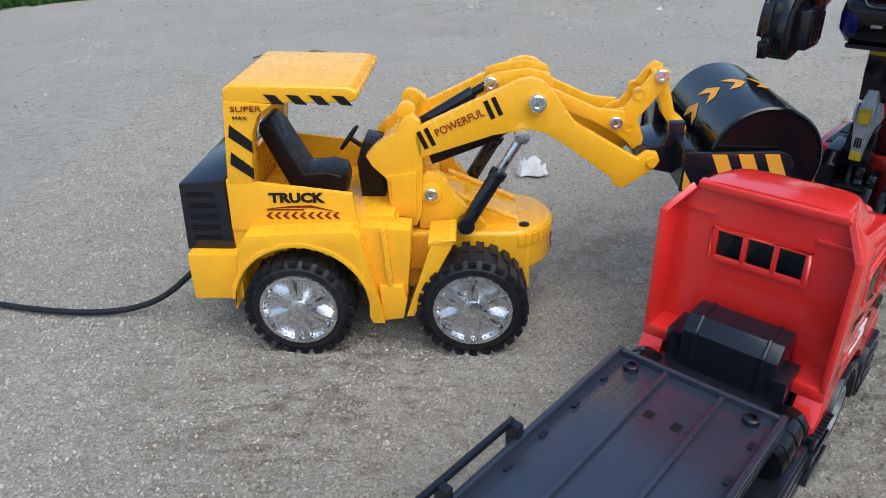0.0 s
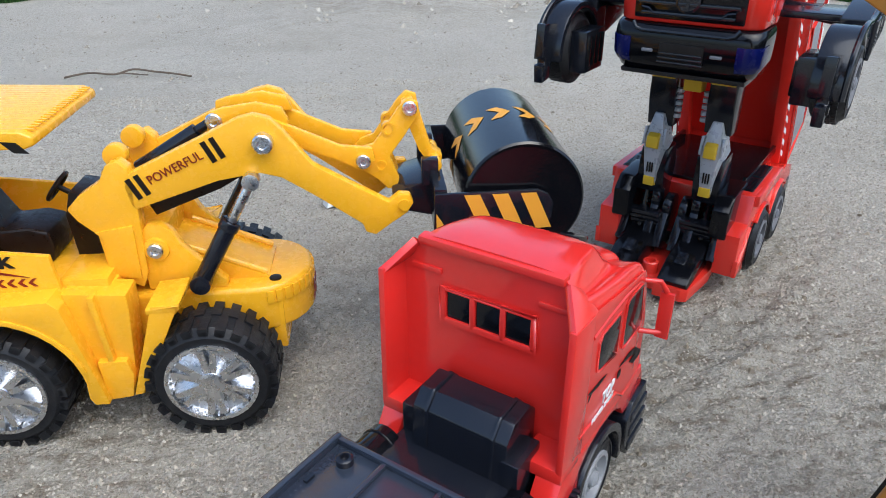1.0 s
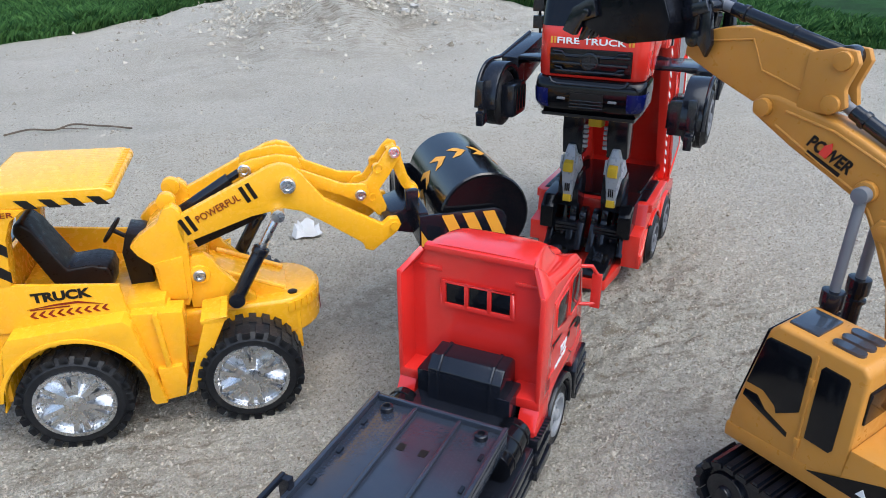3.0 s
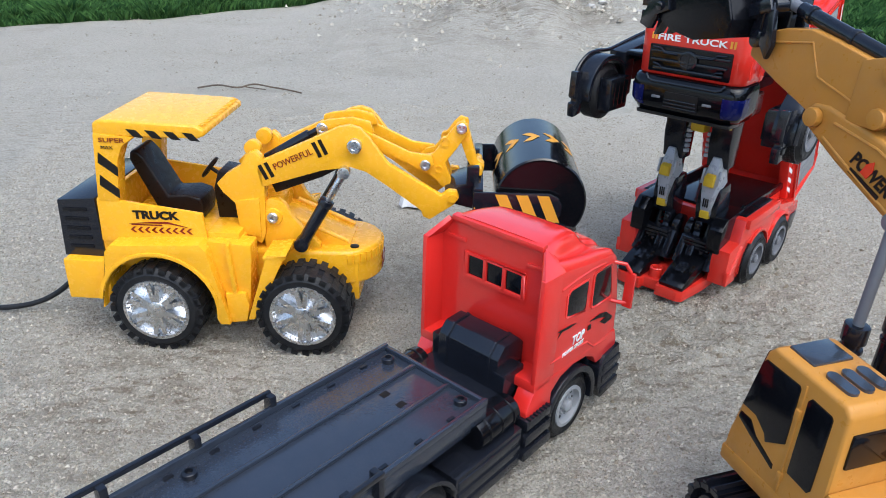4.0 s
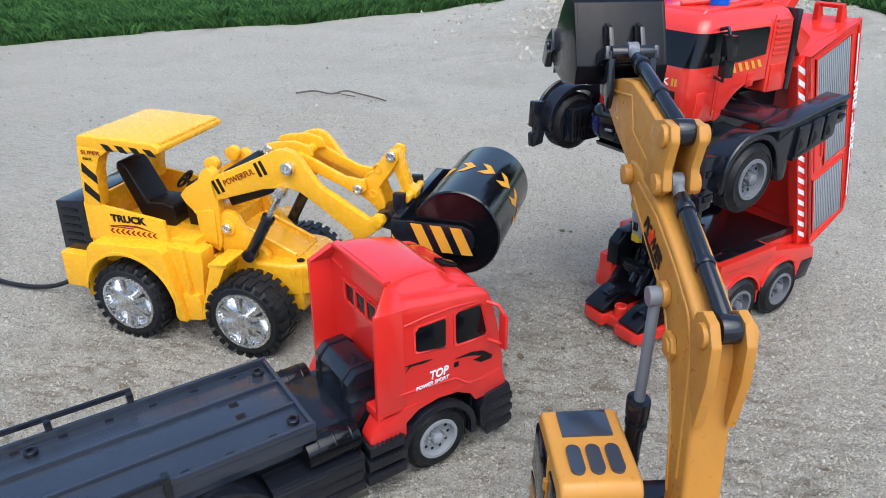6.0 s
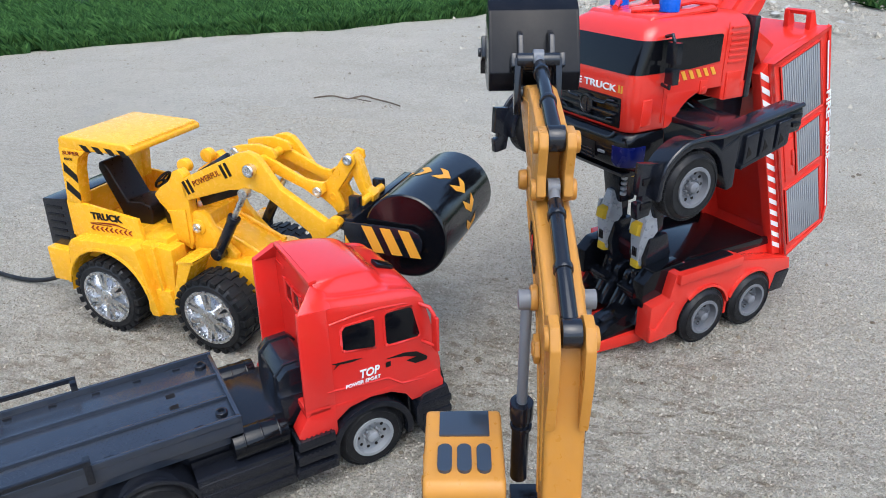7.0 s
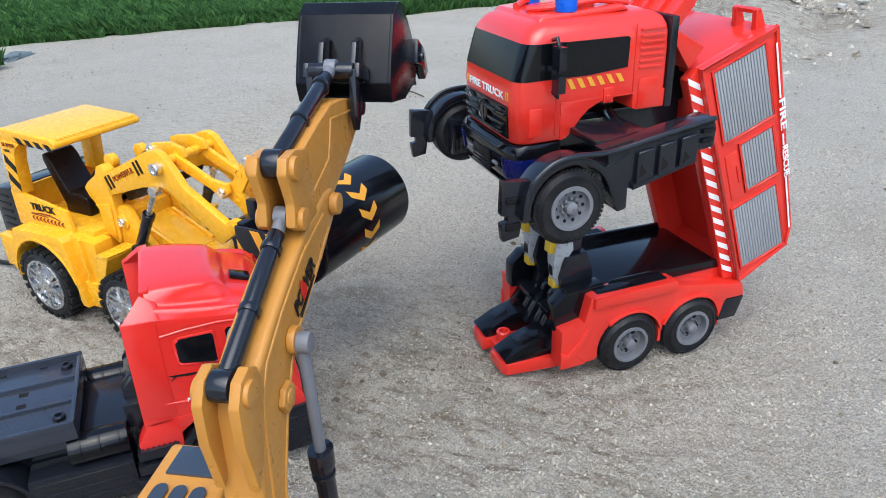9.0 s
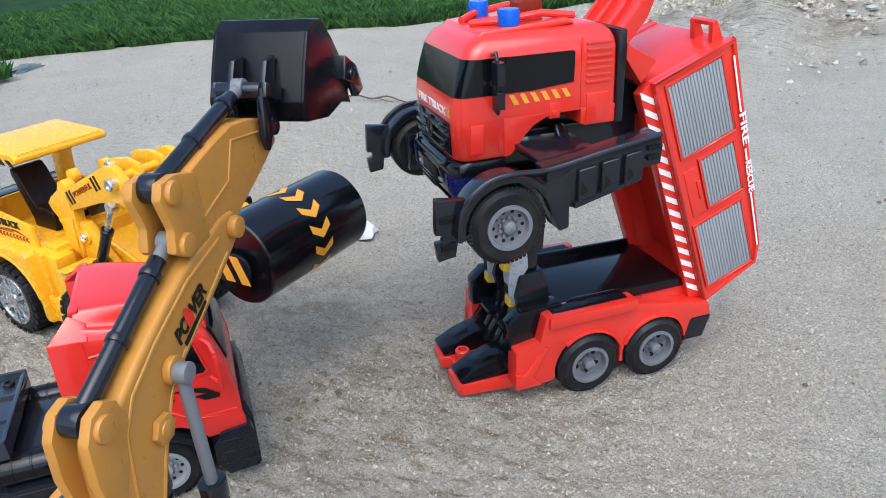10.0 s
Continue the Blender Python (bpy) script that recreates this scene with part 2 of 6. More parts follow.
def tube(bm, pts, r, seg=10):
    """A bent bar through the points."""
    pts = [Vector(p) for p in pts]
    rings = []
    for i, p in enumerate(pts):
        d = (pts[min(i + 1, len(pts) - 1)] - pts[max(i - 1, 0)]).normalized()
        q = d.to_track_quat("Z", "Y").to_matrix()
        rings.append([p + q @ Vector((r * math.cos(2 * math.pi * k / seg), r * math.sin(2 * math.pi * k / seg), 0)) for k in range(seg)])
    return loft(bm, rings)


def eased(pts, n):
    """A soft curve through the points, n steps to a span."""
    pts = [Vector(p) for p in pts]
    out = []
    for i in range(len(pts) - 1):
        p0, p1, p2, p3 = pts[max(i - 1, 0)], pts[i], pts[i + 1], pts[min(i + 2, len(pts) - 1)]
        for k in range(n):
            u = k / n
            out.append(0.5 * (2 * p1 + (p2 - p0) * u + (2 * p0 - 5 * p1 + 4 * p2 - p3) * u * u + (3 * p1 - p0 - 3 * p2 + p3) * u ** 3))
    return out + [pts[-1]]


def arc(cx, cz, r, a0, a1, n):
    return [(cx + r * math.cos(radians(a0 + (a1 - a0) * i / n)), cz + r * math.sin(radians(a0 + (a1 - a0) * i / n))) for i in range(n + 1)]


def flat(bm, pts, origin, right, up, thick=0.0005):
    """A thin print laid on a face: points in the face's own right and up."""
    o, r, u = Vector(origin), Vector(right).normalized(), Vector(up).normalized()
    n = r.cross(u)
    a = [bm.verts.new(o + r * x + u * y) for x, y in pts]
    b = [bm.verts.new(o + r * x + u * y + n * thick) for x, y in pts]
    bm.faces.new(a[::-1])
    bm.faces.new(b)
    for i in range(len(pts)):
        j = (i + 1) % len(pts)
        bm.faces.new((a[i], a[j], b[j], b[i]))
    return bm


def lettering(name, text, height, origin, right, up, mat, parent, width=0.0, shear=0.0, label="", bold=0.0):
    """Raised letters from the built-in font; the origin is the lower start of the line."""
    cu = bpy.data.curves.new("letters", "FONT")
    cu.body, cu.size, cu.extrude, cu.shear, cu.offset = text, 1.0, 0.02, shear, bold
    cu.resolution_u = 3
    tmp = bpy.data.objects.new("letters", cu)
    me = bpy.data.meshes.new_from_object(tmp)
    bpy.data.objects.remove(tmp)
    bpy.data.curves.remove(cu)
    xs = [v.co.x for v in me.vertices]
    x0, x1 = min(xs), max(xs)
    top = max(v.co.y for v in me.vertices)
    sy = height / top
    sx = width / (x1 - x0) if width else sy
    r, u = Vector(right).normalized(), Vector(up).normalized()
    n = r.cross(u)
    for v in me.vertices:
        c = v.co.copy()
        v.co = Vector(origin) + r * ((c.x - x0) * sx) + u * (c.y * sy) + n * ((c.z + 0.02) * 0.014 + 0.0002)
    me.name = name
    me.materials.append(mat)
    ob = new(name, me)
    ob.parent = parent
    if label:
        ob["label"] = label
    return ob


def wheel(parent, x, y, r, w, side, rim_mat, rim_r, style, lugs=22, lug=0.0022, label=""):
    """A tyre with its tread blocks, and the rim in it. side: -1 or 1, where the outer face looks."""
    bm = bmesh.new()
    yo, yi = y, y - side * w
    s = side
    prof = [(rim_r, yo - s * w * 0.7), (rim_r, yo - s * 0.003), (rim_r + 0.001, yo - s * 0.0005), (r * 0.86, yo), (r - 0.003, yo - s * 0.002), (r, yo - s * 0.006), (r, yi + s * 0.006), (r - 0.003, yi + s * 0.002), (r * 0.8, yi), (rim_r * 0.6, yi + s * 0.002)]
    lathe(bm, prof, x, r, 44, closed=False)
    if lug:
        for i in range(lugs):
            for row in (0, 1):
                a = 2 * math.pi * (i + 0.5 * row) / lugs
                m = Matrix.Translation((x, 0, r)) @ Matrix.Rotation(a, 4, "Y")
                y0, y1 = (yo - s * 0.0002, y - s * w * 0.46) if row == 0 else (y - s * w * 0.54, yi + s * 0.0002)
                bw = r * math.pi / lugs * 0.58
                box(bm, -bw, bw, min(y0, y1), max(y0, y1), r - 0.004, r + lug, m)
                if lug > 0.001:
                    box(bm, -bw * 0.7, bw * 0.7, min(y0, y0 - s * 0.002), max(y0, y0 - s * 0.002), r * 0.90, r - 0.001, m)
    if not lug:  # shallow road tread and a shoulder groove
        for i in range(54):
            for row in range(4):
                m = Matrix.Translation((x, 0, r)) @ Matrix.Rotation(2 * math.pi * (i + 0.5 * (row % 2)) / 54, 4, "Y")
                ya, yb = sorted((yo - s * (0.004 + (w - 0.008) * row / 4), yo - s * (0.004 + (w - 0.008) * (row + 0.8) / 4)))
                box(bm, -r * 0.042, r * 0.042, ya, yb, r - 0.002, r + 0.0006, m)
        lathe(bm, [(r * 0.84, yo - s * 0.001), (r * 0.84, yo + s * 0.0006), (r * 0.80, yo + s * 0.0006), (r * 0.80, yo - s * 0.001)], x, r, 44)
    tyre = part("wheel", bm, RUBBER, parent, label or "black rubber tyre", 0.0)
    bm = bmesh.new()
    d = s * {"spoke": 0.0065, "truck": 0.0045, "dish": 0.0070}[style]
    lathe(bm, [(rim_r + 0.0012, yo - s * 0.002), (rim_r + 0.0008, yo + s * 0.0008), (rim_r - 0.0022, yo + s * 0.0008), (rim_r - 0.003, yo - d), (rim_r * 0.30, yo - d * 1.3), (rim_r * 0.28, yo + s * 0.0005), (rim_r * 0.17, yo + s * 0.0018), (0.0005, yo + s * 0.002), (0.0005, yo - d * 3), (rim_r, yo - d * 3)], x, r, 44)
    n = {"spoke": 6, "truck": 10, "dish": 5}[style]
    for i in range(n):
        m = Matrix.Translation((x, 0, r)) @ Matrix.Rotation(2 * math.pi * i / n, 4, "Y")
        y0, y1 = sorted((yo - d * 1.2, yo - s * 0.0002))
        if style == "spoke":
            for k in (-1, 1):
                mm = m @ Matrix.Rotation(0.17 * k, 4, "Y")
                box(bm, -rim_r * 0.075, rim_r * 0.075, y0, y1, rim_r * 0.22, rim_r * 0.88, mm)
        else:
            rr = rim_r * (0.44 if style == "truck" else 0.5)
            c = m @ Vector((0, 0, rr))
            rod(bm, (c.x, yo - d * 1.3, c.z), (c.x, yo - d * 0.35, c.z), rim_r * 0.060, seg=8)
            hole = bmesh.new()
            rr = rim_r * (0.69 if style == "truck" else 0.60)
            c = m @ Matrix.Rotation(math.pi / n, 4, "Y") @ Vector((0, 0, rr))
            rod(hole, (c.x, yo - d * 1.6, c.z), (c.x, yo - d * 1.02, c.z), rim_r * (0.085 if style == "truck" else 0.12), seg=12)
            part("rim_hole", hole, PRINT, tyre)
    if style == "spoke":
        for i in range(36):
            c = Matrix.Translation((x, 0, r)) @ Matrix.Rotation(2 * math.pi * i / 36, 4, "Y") @ Vector((0, 0, rim_r * 0.90))
            rod(bm, (c.x, yo - s * 0.004, c.z), (c.x, yo - s * 0.0015, c.z), rim_r * 0.025, seg=6)
    part("rim", bm, rim_mat, tyre, "chromed wheel rim" if rim_mat is CHROME else "grey plastic wheel rim")
    return tyre


def bolt(parent, x, y, z, r, side, mat=None, length=0.004):
    """A screw head with a socket, along y."""
    bm = bmesh.new()
    y1 = y + side * length
    lathe(bm, [(r, y), (r, y1 - side * 0.001), (r * 0.85, y1), (r * 0.5, y1), (r * 0.42, y1 - side * 0.0015), (0.0003, y1 - side * 0.0015), (0.0003, y)], x, z, 18)
    return part("bolt", bm, mat or STEEL, parent, "steel bolt head")


# ---- ground ----
def rise(x, y):
    """Height of the sand: near flat, a low heap far off, a soft swell towards the lawn."""
    h = 0.17 * math.exp(-(((x - 0.62) / 0.62) ** 2 + ((y - 3.55) / 0.62) ** 2))
    h += 0.085 * math.exp(-(((x - 0.42) / 0.40) ** 2 + ((y - 2.75) / 0.34) ** 2))
    h -= 0.035 * math.exp(-(((x - 0.30) / 0.10) ** 2 + ((y - 2.55) / 0.09) ** 2))
    h += 0.03 * math.exp(-(((x - 1.35) / 0.45) ** 2 + ((y - 3.0) / 0.5) ** 2))
    return h


def relief(x, y, near):
    p = Vector((x, y, 0))
    h = 0.0035 * noise.noise(p * 9) + 0.0016 * noise.noise(p * 31)
    far = min(1, max(0, (y - 1.6) / 1.0))
    heap = math.exp(-(((x - 0.5) / 0.8) ** 2 + ((y - 3.1) / 0.9) ** 2))
    h += far * (0.012 + 0.045 * heap) * noise.noise(p * 5 + Vector((7, 3, 0))) + 0.045 * heap * (0.35 - abs(noise.noise(p * 9)))
    scuff = math.exp(-(((x - 0.38) / 0.24) ** 2 + ((y - 0.58) / 0.17) ** 2))
    a, b = 0.88 * x + 0.47 * y, -0.47 * x + 0.88 * y
    h += scuff * (0.0120 * abs(noise.noise(Vector((a * 7, b * 38, 2)))) + 0.0060 * noise.noise(Vector((a * 26, b * 90, 5))))
    if near:
        h += 0.0017 * noise.noise(p * 75) + 0.0024 * noise.noise(p * 150) * (0.8 + noise.noise(p * 6))
    return h


def grid_axis(lo, hi, fine_lo, fine_hi, fine, coarse):
    out, v = [], fine_lo
    while v < fine_hi:
        out.append(v)
        v += fine
    step, v = fine, out[-1]
    while v < hi:
        step = min(step * 1.35, max(coarse, abs(v) * 0.3))
        v += step
        out.append(v)
    step, v = fine, fine_lo
    while v > lo:
        step = min(step * 1.35, max(coarse, abs(v) * 0.3))
        v -= step
        out.insert(0, v)
    return out


def ground():
    xs = grid_axis(-900, 900, -0.50, 1.05, 0.0026, 0.05)
    ys = grid_axis(-900, 900, 0.15, 1.20, 0.0026, 0.05)
    verts = []
    for y in ys:
        for x in xs:
            near = -0.52 < x < 1.07 and 0.13 < y < 1.22
            z = rise(x, y) + (relief(x, y, near) if abs(x) < 6 and abs(y) < 8 else 0)
            verts.append((x, y, z))
    n = len(xs)
    faces = [(j * n + i, j * n + i + 1, (j + 1) * n + i + 1, (j + 1) * n + i) for j in range(len(ys) - 1) for i in range(n - 1)]
    me = bpy.data.meshes.new("ground")
    me.from_pydata(verts, [], faces)
    me.polygons.foreach_set("use_smooth", [True] * len(me.polygons))
    me.materials.append(SAND)
    return tagged(new("ground", me), "packed grey sandy ground with loose crumbs and damp patches", "ground", kind="structure")


ground()

LAWN_EDGE = [(-6.0, -3.0), (-3.4, 0.2), (-2.45, 1.25), (-2.05, 1.80), (-1.66, 2.25), (-1.22, 2.62), (-0.95, 2.80), (-0.70, 3.10), (-0.28, 3.50), (0.10, 3.95), (0.5, 4.35), (0.85, 4.10), (1.12, 3.36), (1.28, 3.16), (1.45, 2.86), (1.60, 2.54), (1.86, 2.15), (2.10, 1.9), (2.7, 1.2), (4.5, -2.0)]


def edge_y(x):
    for (x0, y0), (x1, y1) in zip(LAWN_EDGE, LAWN_EDGE[1:]):
        if x0 <= x <= x1:
            return y0 + (y1 - y0) * (x - x0) / (x1 - x0)
    return -3.0


def lawn():
    def edge(x):
        return edge_y(x) + 0.05 * noise.noise(Vector((x * 4, 0, 3))) + 0.018 * noise.noise(Vector((x * 19, 0, 8)))

    bm = bmesh.new()
    xs = [-30, -15, -6] + [-6 + 0.08 * i for i in range(1, 132)] + [8, 15, 30]
    rows = []
    for x in xs:
        e = edge(x) if -6 <= x <= 4.5 else -3.0
        rows.append([bm.verts.new((x, e + d, h + (rise(x, e + d) if abs(x) < 6 else 0))) for d, h in ((0.02, -0.012), (0.06, 0.010), (0.15, 0.018), (0.6, 0.026), (2.0, 0.05), (8, 0.1), (40, 0.3))])
    for a, b in zip(rows, rows[1:]):
        for i in range(6):
            bm.faces.new((a[i], b[i], b[i + 1], a[i + 1]))
    tagged(part("lawn", bm, LAWN), "dark green lawn soil beyond the sand", "lawn", kind="structure")
    rng = random.Random(5)
    verts, faces = [], []
    for _ in range(430000):
        x = rng.uniform(-3.0, 2.4)
        d = rng.uniform(0, 0.10) if rng.random() < 0.07 else 2.6 * rng.random() ** 1.25
        y = edge(x) + d - 0.012
        if rng.random() < 0.02:
            a, d = rng.uniform(0, 6.283), 0.1
            q = (0.27 + 0.11 * noise.noise(Vector((2 * math.cos(a), 2 * math.sin(a), 6)))) * rng.random() ** 0.5
            x, y = -1.85 + q * math.cos(a), 1.25 + q * math.sin(a)
        if y < 1.0 or (d < 0.05 and noise.noise(Vector((x * 13, y * 13, 4))) < -0.25):
            continue
        z = rise(x, y) + min(0.016, 0.2 * d)
        tuft = 0.85 + 0.55 * noise.noise(Vector((x * 7, y * 7, 1))) + 0.25 * noise.noise(Vector((x * 30, y * 30, 2)))
        h = rng.uniform(0.026, 0.064) * tuft * (1 if d > 0.05 else 0.75)
        a, w = rng.uniform(0, 6.283), rng.uniform(0.0020, 0.0044)
        lean = rng.uniform(0.15, 0.95) * h
        ca, sa = math.cos(a) * w, math.sin(a) * w
        b = rng.uniform(0, 6.283)
        lx, ly = math.cos(b) * lean, (math.sin(b) - 0.35) * lean
        k = len(verts)
        verts += [(x - ca, y - sa, z - 0.004), (x + ca, y + sa, z - 0.004), (x + ca * 0.8 + lx * 0.35, y + sa * 0.8 + ly * 0.35, z + h * 0.62), (x + lx, y + ly, z + h)]
        faces += [(k, k + 1, k + 2), (k, k + 2, k + 3)]
    me = bpy.data.meshes.new("grass")
    me.from_pydata(verts, [], faces)
    me.materials.append(GRASS)
    tagged(new("grass", me), "short dense dark green grass beyond the sand", "grass", kind="stuff")


lawn()


def crumbs(name, count, spread, size, label, seed, mat):
    """Loose lumps of sand lying on the ground, too many to count."""
    rng = random.Random(seed)
    verts, faces = [], []
    for _ in range(count):
        x, y = spread(rng)
        r = size(rng)
        z = rise(x, y) + relief(x, y, -0.52 < x < 1.07 and 0.13 < y < 1.22)
        k, a = len(verts), rng.uniform(0, 1.57)
        for i in range(4):
            rr = r * rng.uniform(0.6, 1.5)
            verts.append((x + rr * math.cos(a + 1.571 * i), y + rr * math.sin(a + 1.571 * i), z - r * rng.uniform(0.1, 0.5)))
        verts.append((x + r * rng.uniform(-0.5, 0.5), y + r * rng.uniform(-0.5, 0.5), z + r * rng.uniform(0.5, 1.1)))
        faces += [(k, k + 1, k + 4), (k + 1, k + 2, k + 4), (k + 2, k + 3, k + 4), (k + 3, k, k + 4)]
    me = bpy.data.meshes.new(name)
    me.from_pydata(verts, [], faces)
    me.materials.append(mat)
    tagged(new(name, me), label, "sand", kind="stuff")


def dragged(g):
    """Along the scuffed strip where something was pushed over the sand."""
    a, b = g.gauss(0, 0.17), g.gauss(0, 0.075)
    return 0.40 + 0.88 * a - 0.47 * b, 0.58 + 0.47 * a + 0.88 * b


crumbs("sand_crumbs", 170000, lambda g: (g.uniform(-0.55, 1.10), 0.12 + 1.4 * g.random() ** 1.25), lambda g: 0.0007 + 0.0014 * g.random() ** 3, "fine loose sand crumbs scattered on the ground", 3, CRUMB)
crumbs("sand_lumps", 1500, dragged, lambda g: 0.0009 + 0.0030 * g.random() ** 5, "small damp lumps of sand between the toys", 4, DAMP)
crumbs("far_crumbs", 20000, lambda g: (g.uniform(-1.9, 2.1), 1.2 + 2.4 * g.random() ** 1.2), lambda g: 0.0010 + 0.0034 * g.random() ** 5, "loose sand crumbs and small clods further off", 6, CRUMB)
crumbs("heap_clods", 5000, lambda g: (g.gauss(0.48, 0.38), g.gauss(2.95, 0.36)), lambda g: 0.0025 + 0.010 * g.random() ** 5, "rough clods on the low sand heap by the lawn", 7, CRUMB)


# ---- yellow loader with a roller drum ----
def stripes(bm, x0, x1, h, n, slant, origin, right, up, thick=0.0006, start=0.0, fill=0.55):
    """Slanted warning bars along a band."""
    step = (x1 - x0) / n
    for i in range(n):
        a = x0 + step * (i + start)
        flat(bm, [(a, 0), (a + step * fill, 0), (a + step * fill + slant, h), (a + slant, h)], origin, right, up, thick)
    return bm


def mirrored(y0, y1):
    return ((y0, y1), (-y1, -y0))


def loader():
    t = thing("toy_loader", pose(-0.1032, 0.5958, 0, 0, 0, -2.2) @ Matrix.Diagonal((1, 0.914, 1, 1)), "yellow plastic toy wheel loader with a black roller drum", "toy loader")
    X, Z = (1, 0, 0), (0, 0, 1)
    # chassis and fenders
    bm = bmesh.new()
    box(bm, -0.092, 0.19, -0.042, 0.042, 0.040, 0.085)
    box(bm, -0.060, 0.080, -0.066, 0.066, 0.080, 0.113)
    part("chassis", bm, YELLOW, t, bevel=0.0015)
    bm = bmesh.new()
    prism(bm, [(-0.095, 0.048), (-0.052, 0.048), (-0.050, 0.090), (-0.094, 0.091)], -0.080, 0.080)
    part("rear_bumper", bm, YELLOW, t, bevel=0.002)
    for y0, y1 in mirrored(-0.090, -0.052):
        bm = bmesh.new()
        prism(bm, [(-0.058, 0.044), (-0.046, 0.105), (-0.040, 0.112), (0.046, 0.116), (0.052, 0.110), (0.068, 0.030), (0.058, 0.030)] + arc(0, 0.046, 0.056, -10, 180, 14) + [(-0.056, 0.044)], y0, y1)
        fender = part("rear_fender", bm, YELLOW, t, bevel=0.0018)
        bm = bmesh.new()
        s = -1 if y0 < 0 else 1
        prism(bm, arc(0, 0.046, 0.0605, 12, 172, 16) + arc(0, 0.046, 0.0565, 172, 12, 16), s * 0.0900 - 0.0014, s * 0.0900 + 0.0014)
        part("fender_lip", bm, YELLOW, fender, bevel=0.0008)
        bm = bmesh.new()
        prism(bm, [(0.062, 0.030), (0.080, 0.032), (0.086, 0.044), (0.092, 0.100), (0.092, 0.112), (0.050, 0.115)], y0 * 0.86 if y0 < 0 else y0, y1 if y0 < 0 else y1 * 0.86)
        part("side_skirt", bm, YELLOW, t, bevel=0.0018)
        bm = bmesh.new()
        s = -1 if y0 < 0 else 1
        prism(bm, [(0.066, 0.029), (0.083, 0.031), (0.087, 0.050), (0.084, 0.062), (0.064, 0.062)], min(s * 0.070, s * 0.0835), max(s * 0.070, s * 0.0835))
        prism(bm, [(0.0715, 0.060), (0.0760, 0.060), (0.0725, 0.114), (0.0680, 0.114)], min(s * 0.070, s * 0.0830), max(s * 0.070, s * 0.0830))
        part("skirt_rib", bm, YELLOW, t, bevel=0.0012)
        bm = bmesh.new()
        s = -1 if y0 < 0 else 1
        prism(bm, [(0.086, 0.036), (0.093, 0.037), (0.128, 0.108), (0.110, 0.108)], s * 0.088 - 0.001, s * 0.088 + 0.001)
        prism(bm, [(0.088, 0.040), (0.092, 0.040), (0.127, 0.108), (0.122, 0.108)], min(s * 0.088, s * 0.050), max(s * 0.088, s * 0.050))
        prism(bm, [(0.106, 0.102), (0.128, 0.104), (0.128, 0.108), (0.106, 0.106)], min(s * 0.089, s * 0.046), max(s * 0.089, s * 0.046))
        part("front_fender", bm, YELLOW, t, bevel=0.0008)
    # tub with open cockpit
    for y0, y1 in mirrored(-0.069, -0.064):
        bm = bmesh.new()
        prism(bm, [(-0.056, 0.108), (-0.054, 0.152), (-0.030, 0.150), (0.046, 0.1400), (0.048, 0.112), (0.076, 0.112), (0.076, 0.106)], y0, y1)
        part("side_panel", bm, YELLOW, t, bevel=0.001)
    bm = bmesh.new()
    box(bm, -0.056, -0.051, -0.064, 0.064, 0.108, 0.151)
    part("rear_wall", bm, YELLOW, t, bevel=0.001)
    bm = bmesh.new()
    box(bm, 0.046, 0.078, -0.064, 0.064, 0.105, 0.119)
    box(bm, -0.050, 0.046, -0.063, 0.063, 0.110, 0.117)
    part("cockpit_floor", bm, YELLOW, t, bevel=0.001)
    # engine box with louvres
    bm = bmesh.new()
    prism(bm, [(-0.097, 0.090), (-0.0935, 0.149), (-0.0565, 0.152), (-0.0565, 0.090)], -0.068, 0.068)
    eng = part("engine_box", bm, BLACK, t, "black louvred engine box", bevel=0.0015)
    for k in range(5):
        z = 0.099 + 0.0098 * k
        for s in (-1, 1):
            bm = bmesh.new()
            box(bm, -0.089, -0.066, s * 0.068 - 0.0012, s * 0.068 + 0.0012, z, z + 0.0035)
            part("louvre", bm, GLOSS, eng, bevel=0.0006)
    for k in range(9):
        y = -0.06 + 0.015 * k
        bm = bmesh.new()
        box(bm, -0.091, -0.060, y - 0.004, y + 0.004, 0.1500, 0.1532, Matrix.Rotation(-0.08, 4, "Y") @ Matrix.Translation((0.012, 0, -0.0058)))
        part("top_slat", bm, GLOSS, eng, bevel=0.0006)
    # roof on its pillars
    bm = bmesh.new()
    prism(bm, [(-0.046, 0.214), (-0.045, 0.2245), (-0.040, 0.2282), (0.050, 0.2250), (0.057, 0.2215), (0.057, 0.2160), (0.050, 0.2135), (-0.030, 0.2135)], -0.068, 0.056)
    roof = part("roof", bm, YELLOW, t, bevel=0.0022, seg=3)
    for k in range(20):
        y = -0.060 + 0.0057 * k
        bm = bmesh.new()
        box(bm, -0.039, 0.048, y - 0.0010, y + 0.0010, 0.2262, 0.22725, Matrix.Translation((0, 0, -0.0006)) @ Matrix.Rotation(0.0355, 4, "Y"))
        part("rib", bm, YELLOW, roof)
    for y0, y1 in ((-0.069, -0.052), (0.040, 0.057)):
        bm = bmesh.new()
        prism(bm, [(-0.053, 0.148), (-0.0455, 0.216), (-0.008, 0.213), (-0.0205, 0.204), (-0.0265, 0.190), (-0.0325, 0.148)], y0, y1)
        pil = part("pillar", bm, YELLOW, t, bevel=0.0015)
        if y0 < 0:
            bm = bmesh.new()
            for z, dz in ((0.192, 0), (0.170, 0)):
                x = -0.0475 + (z - 0.17) * 0.1
                flat(bm, [(x, z - 0.004), (x + 0.017, z - 0.017), (x + 0.018, z - 0.008), (x + 0.002, z + 0.006)], (0, y0, 0), X, Z)
            part("warning_stripes", bm, PRINT, pil)
    bm = bmesh.new()
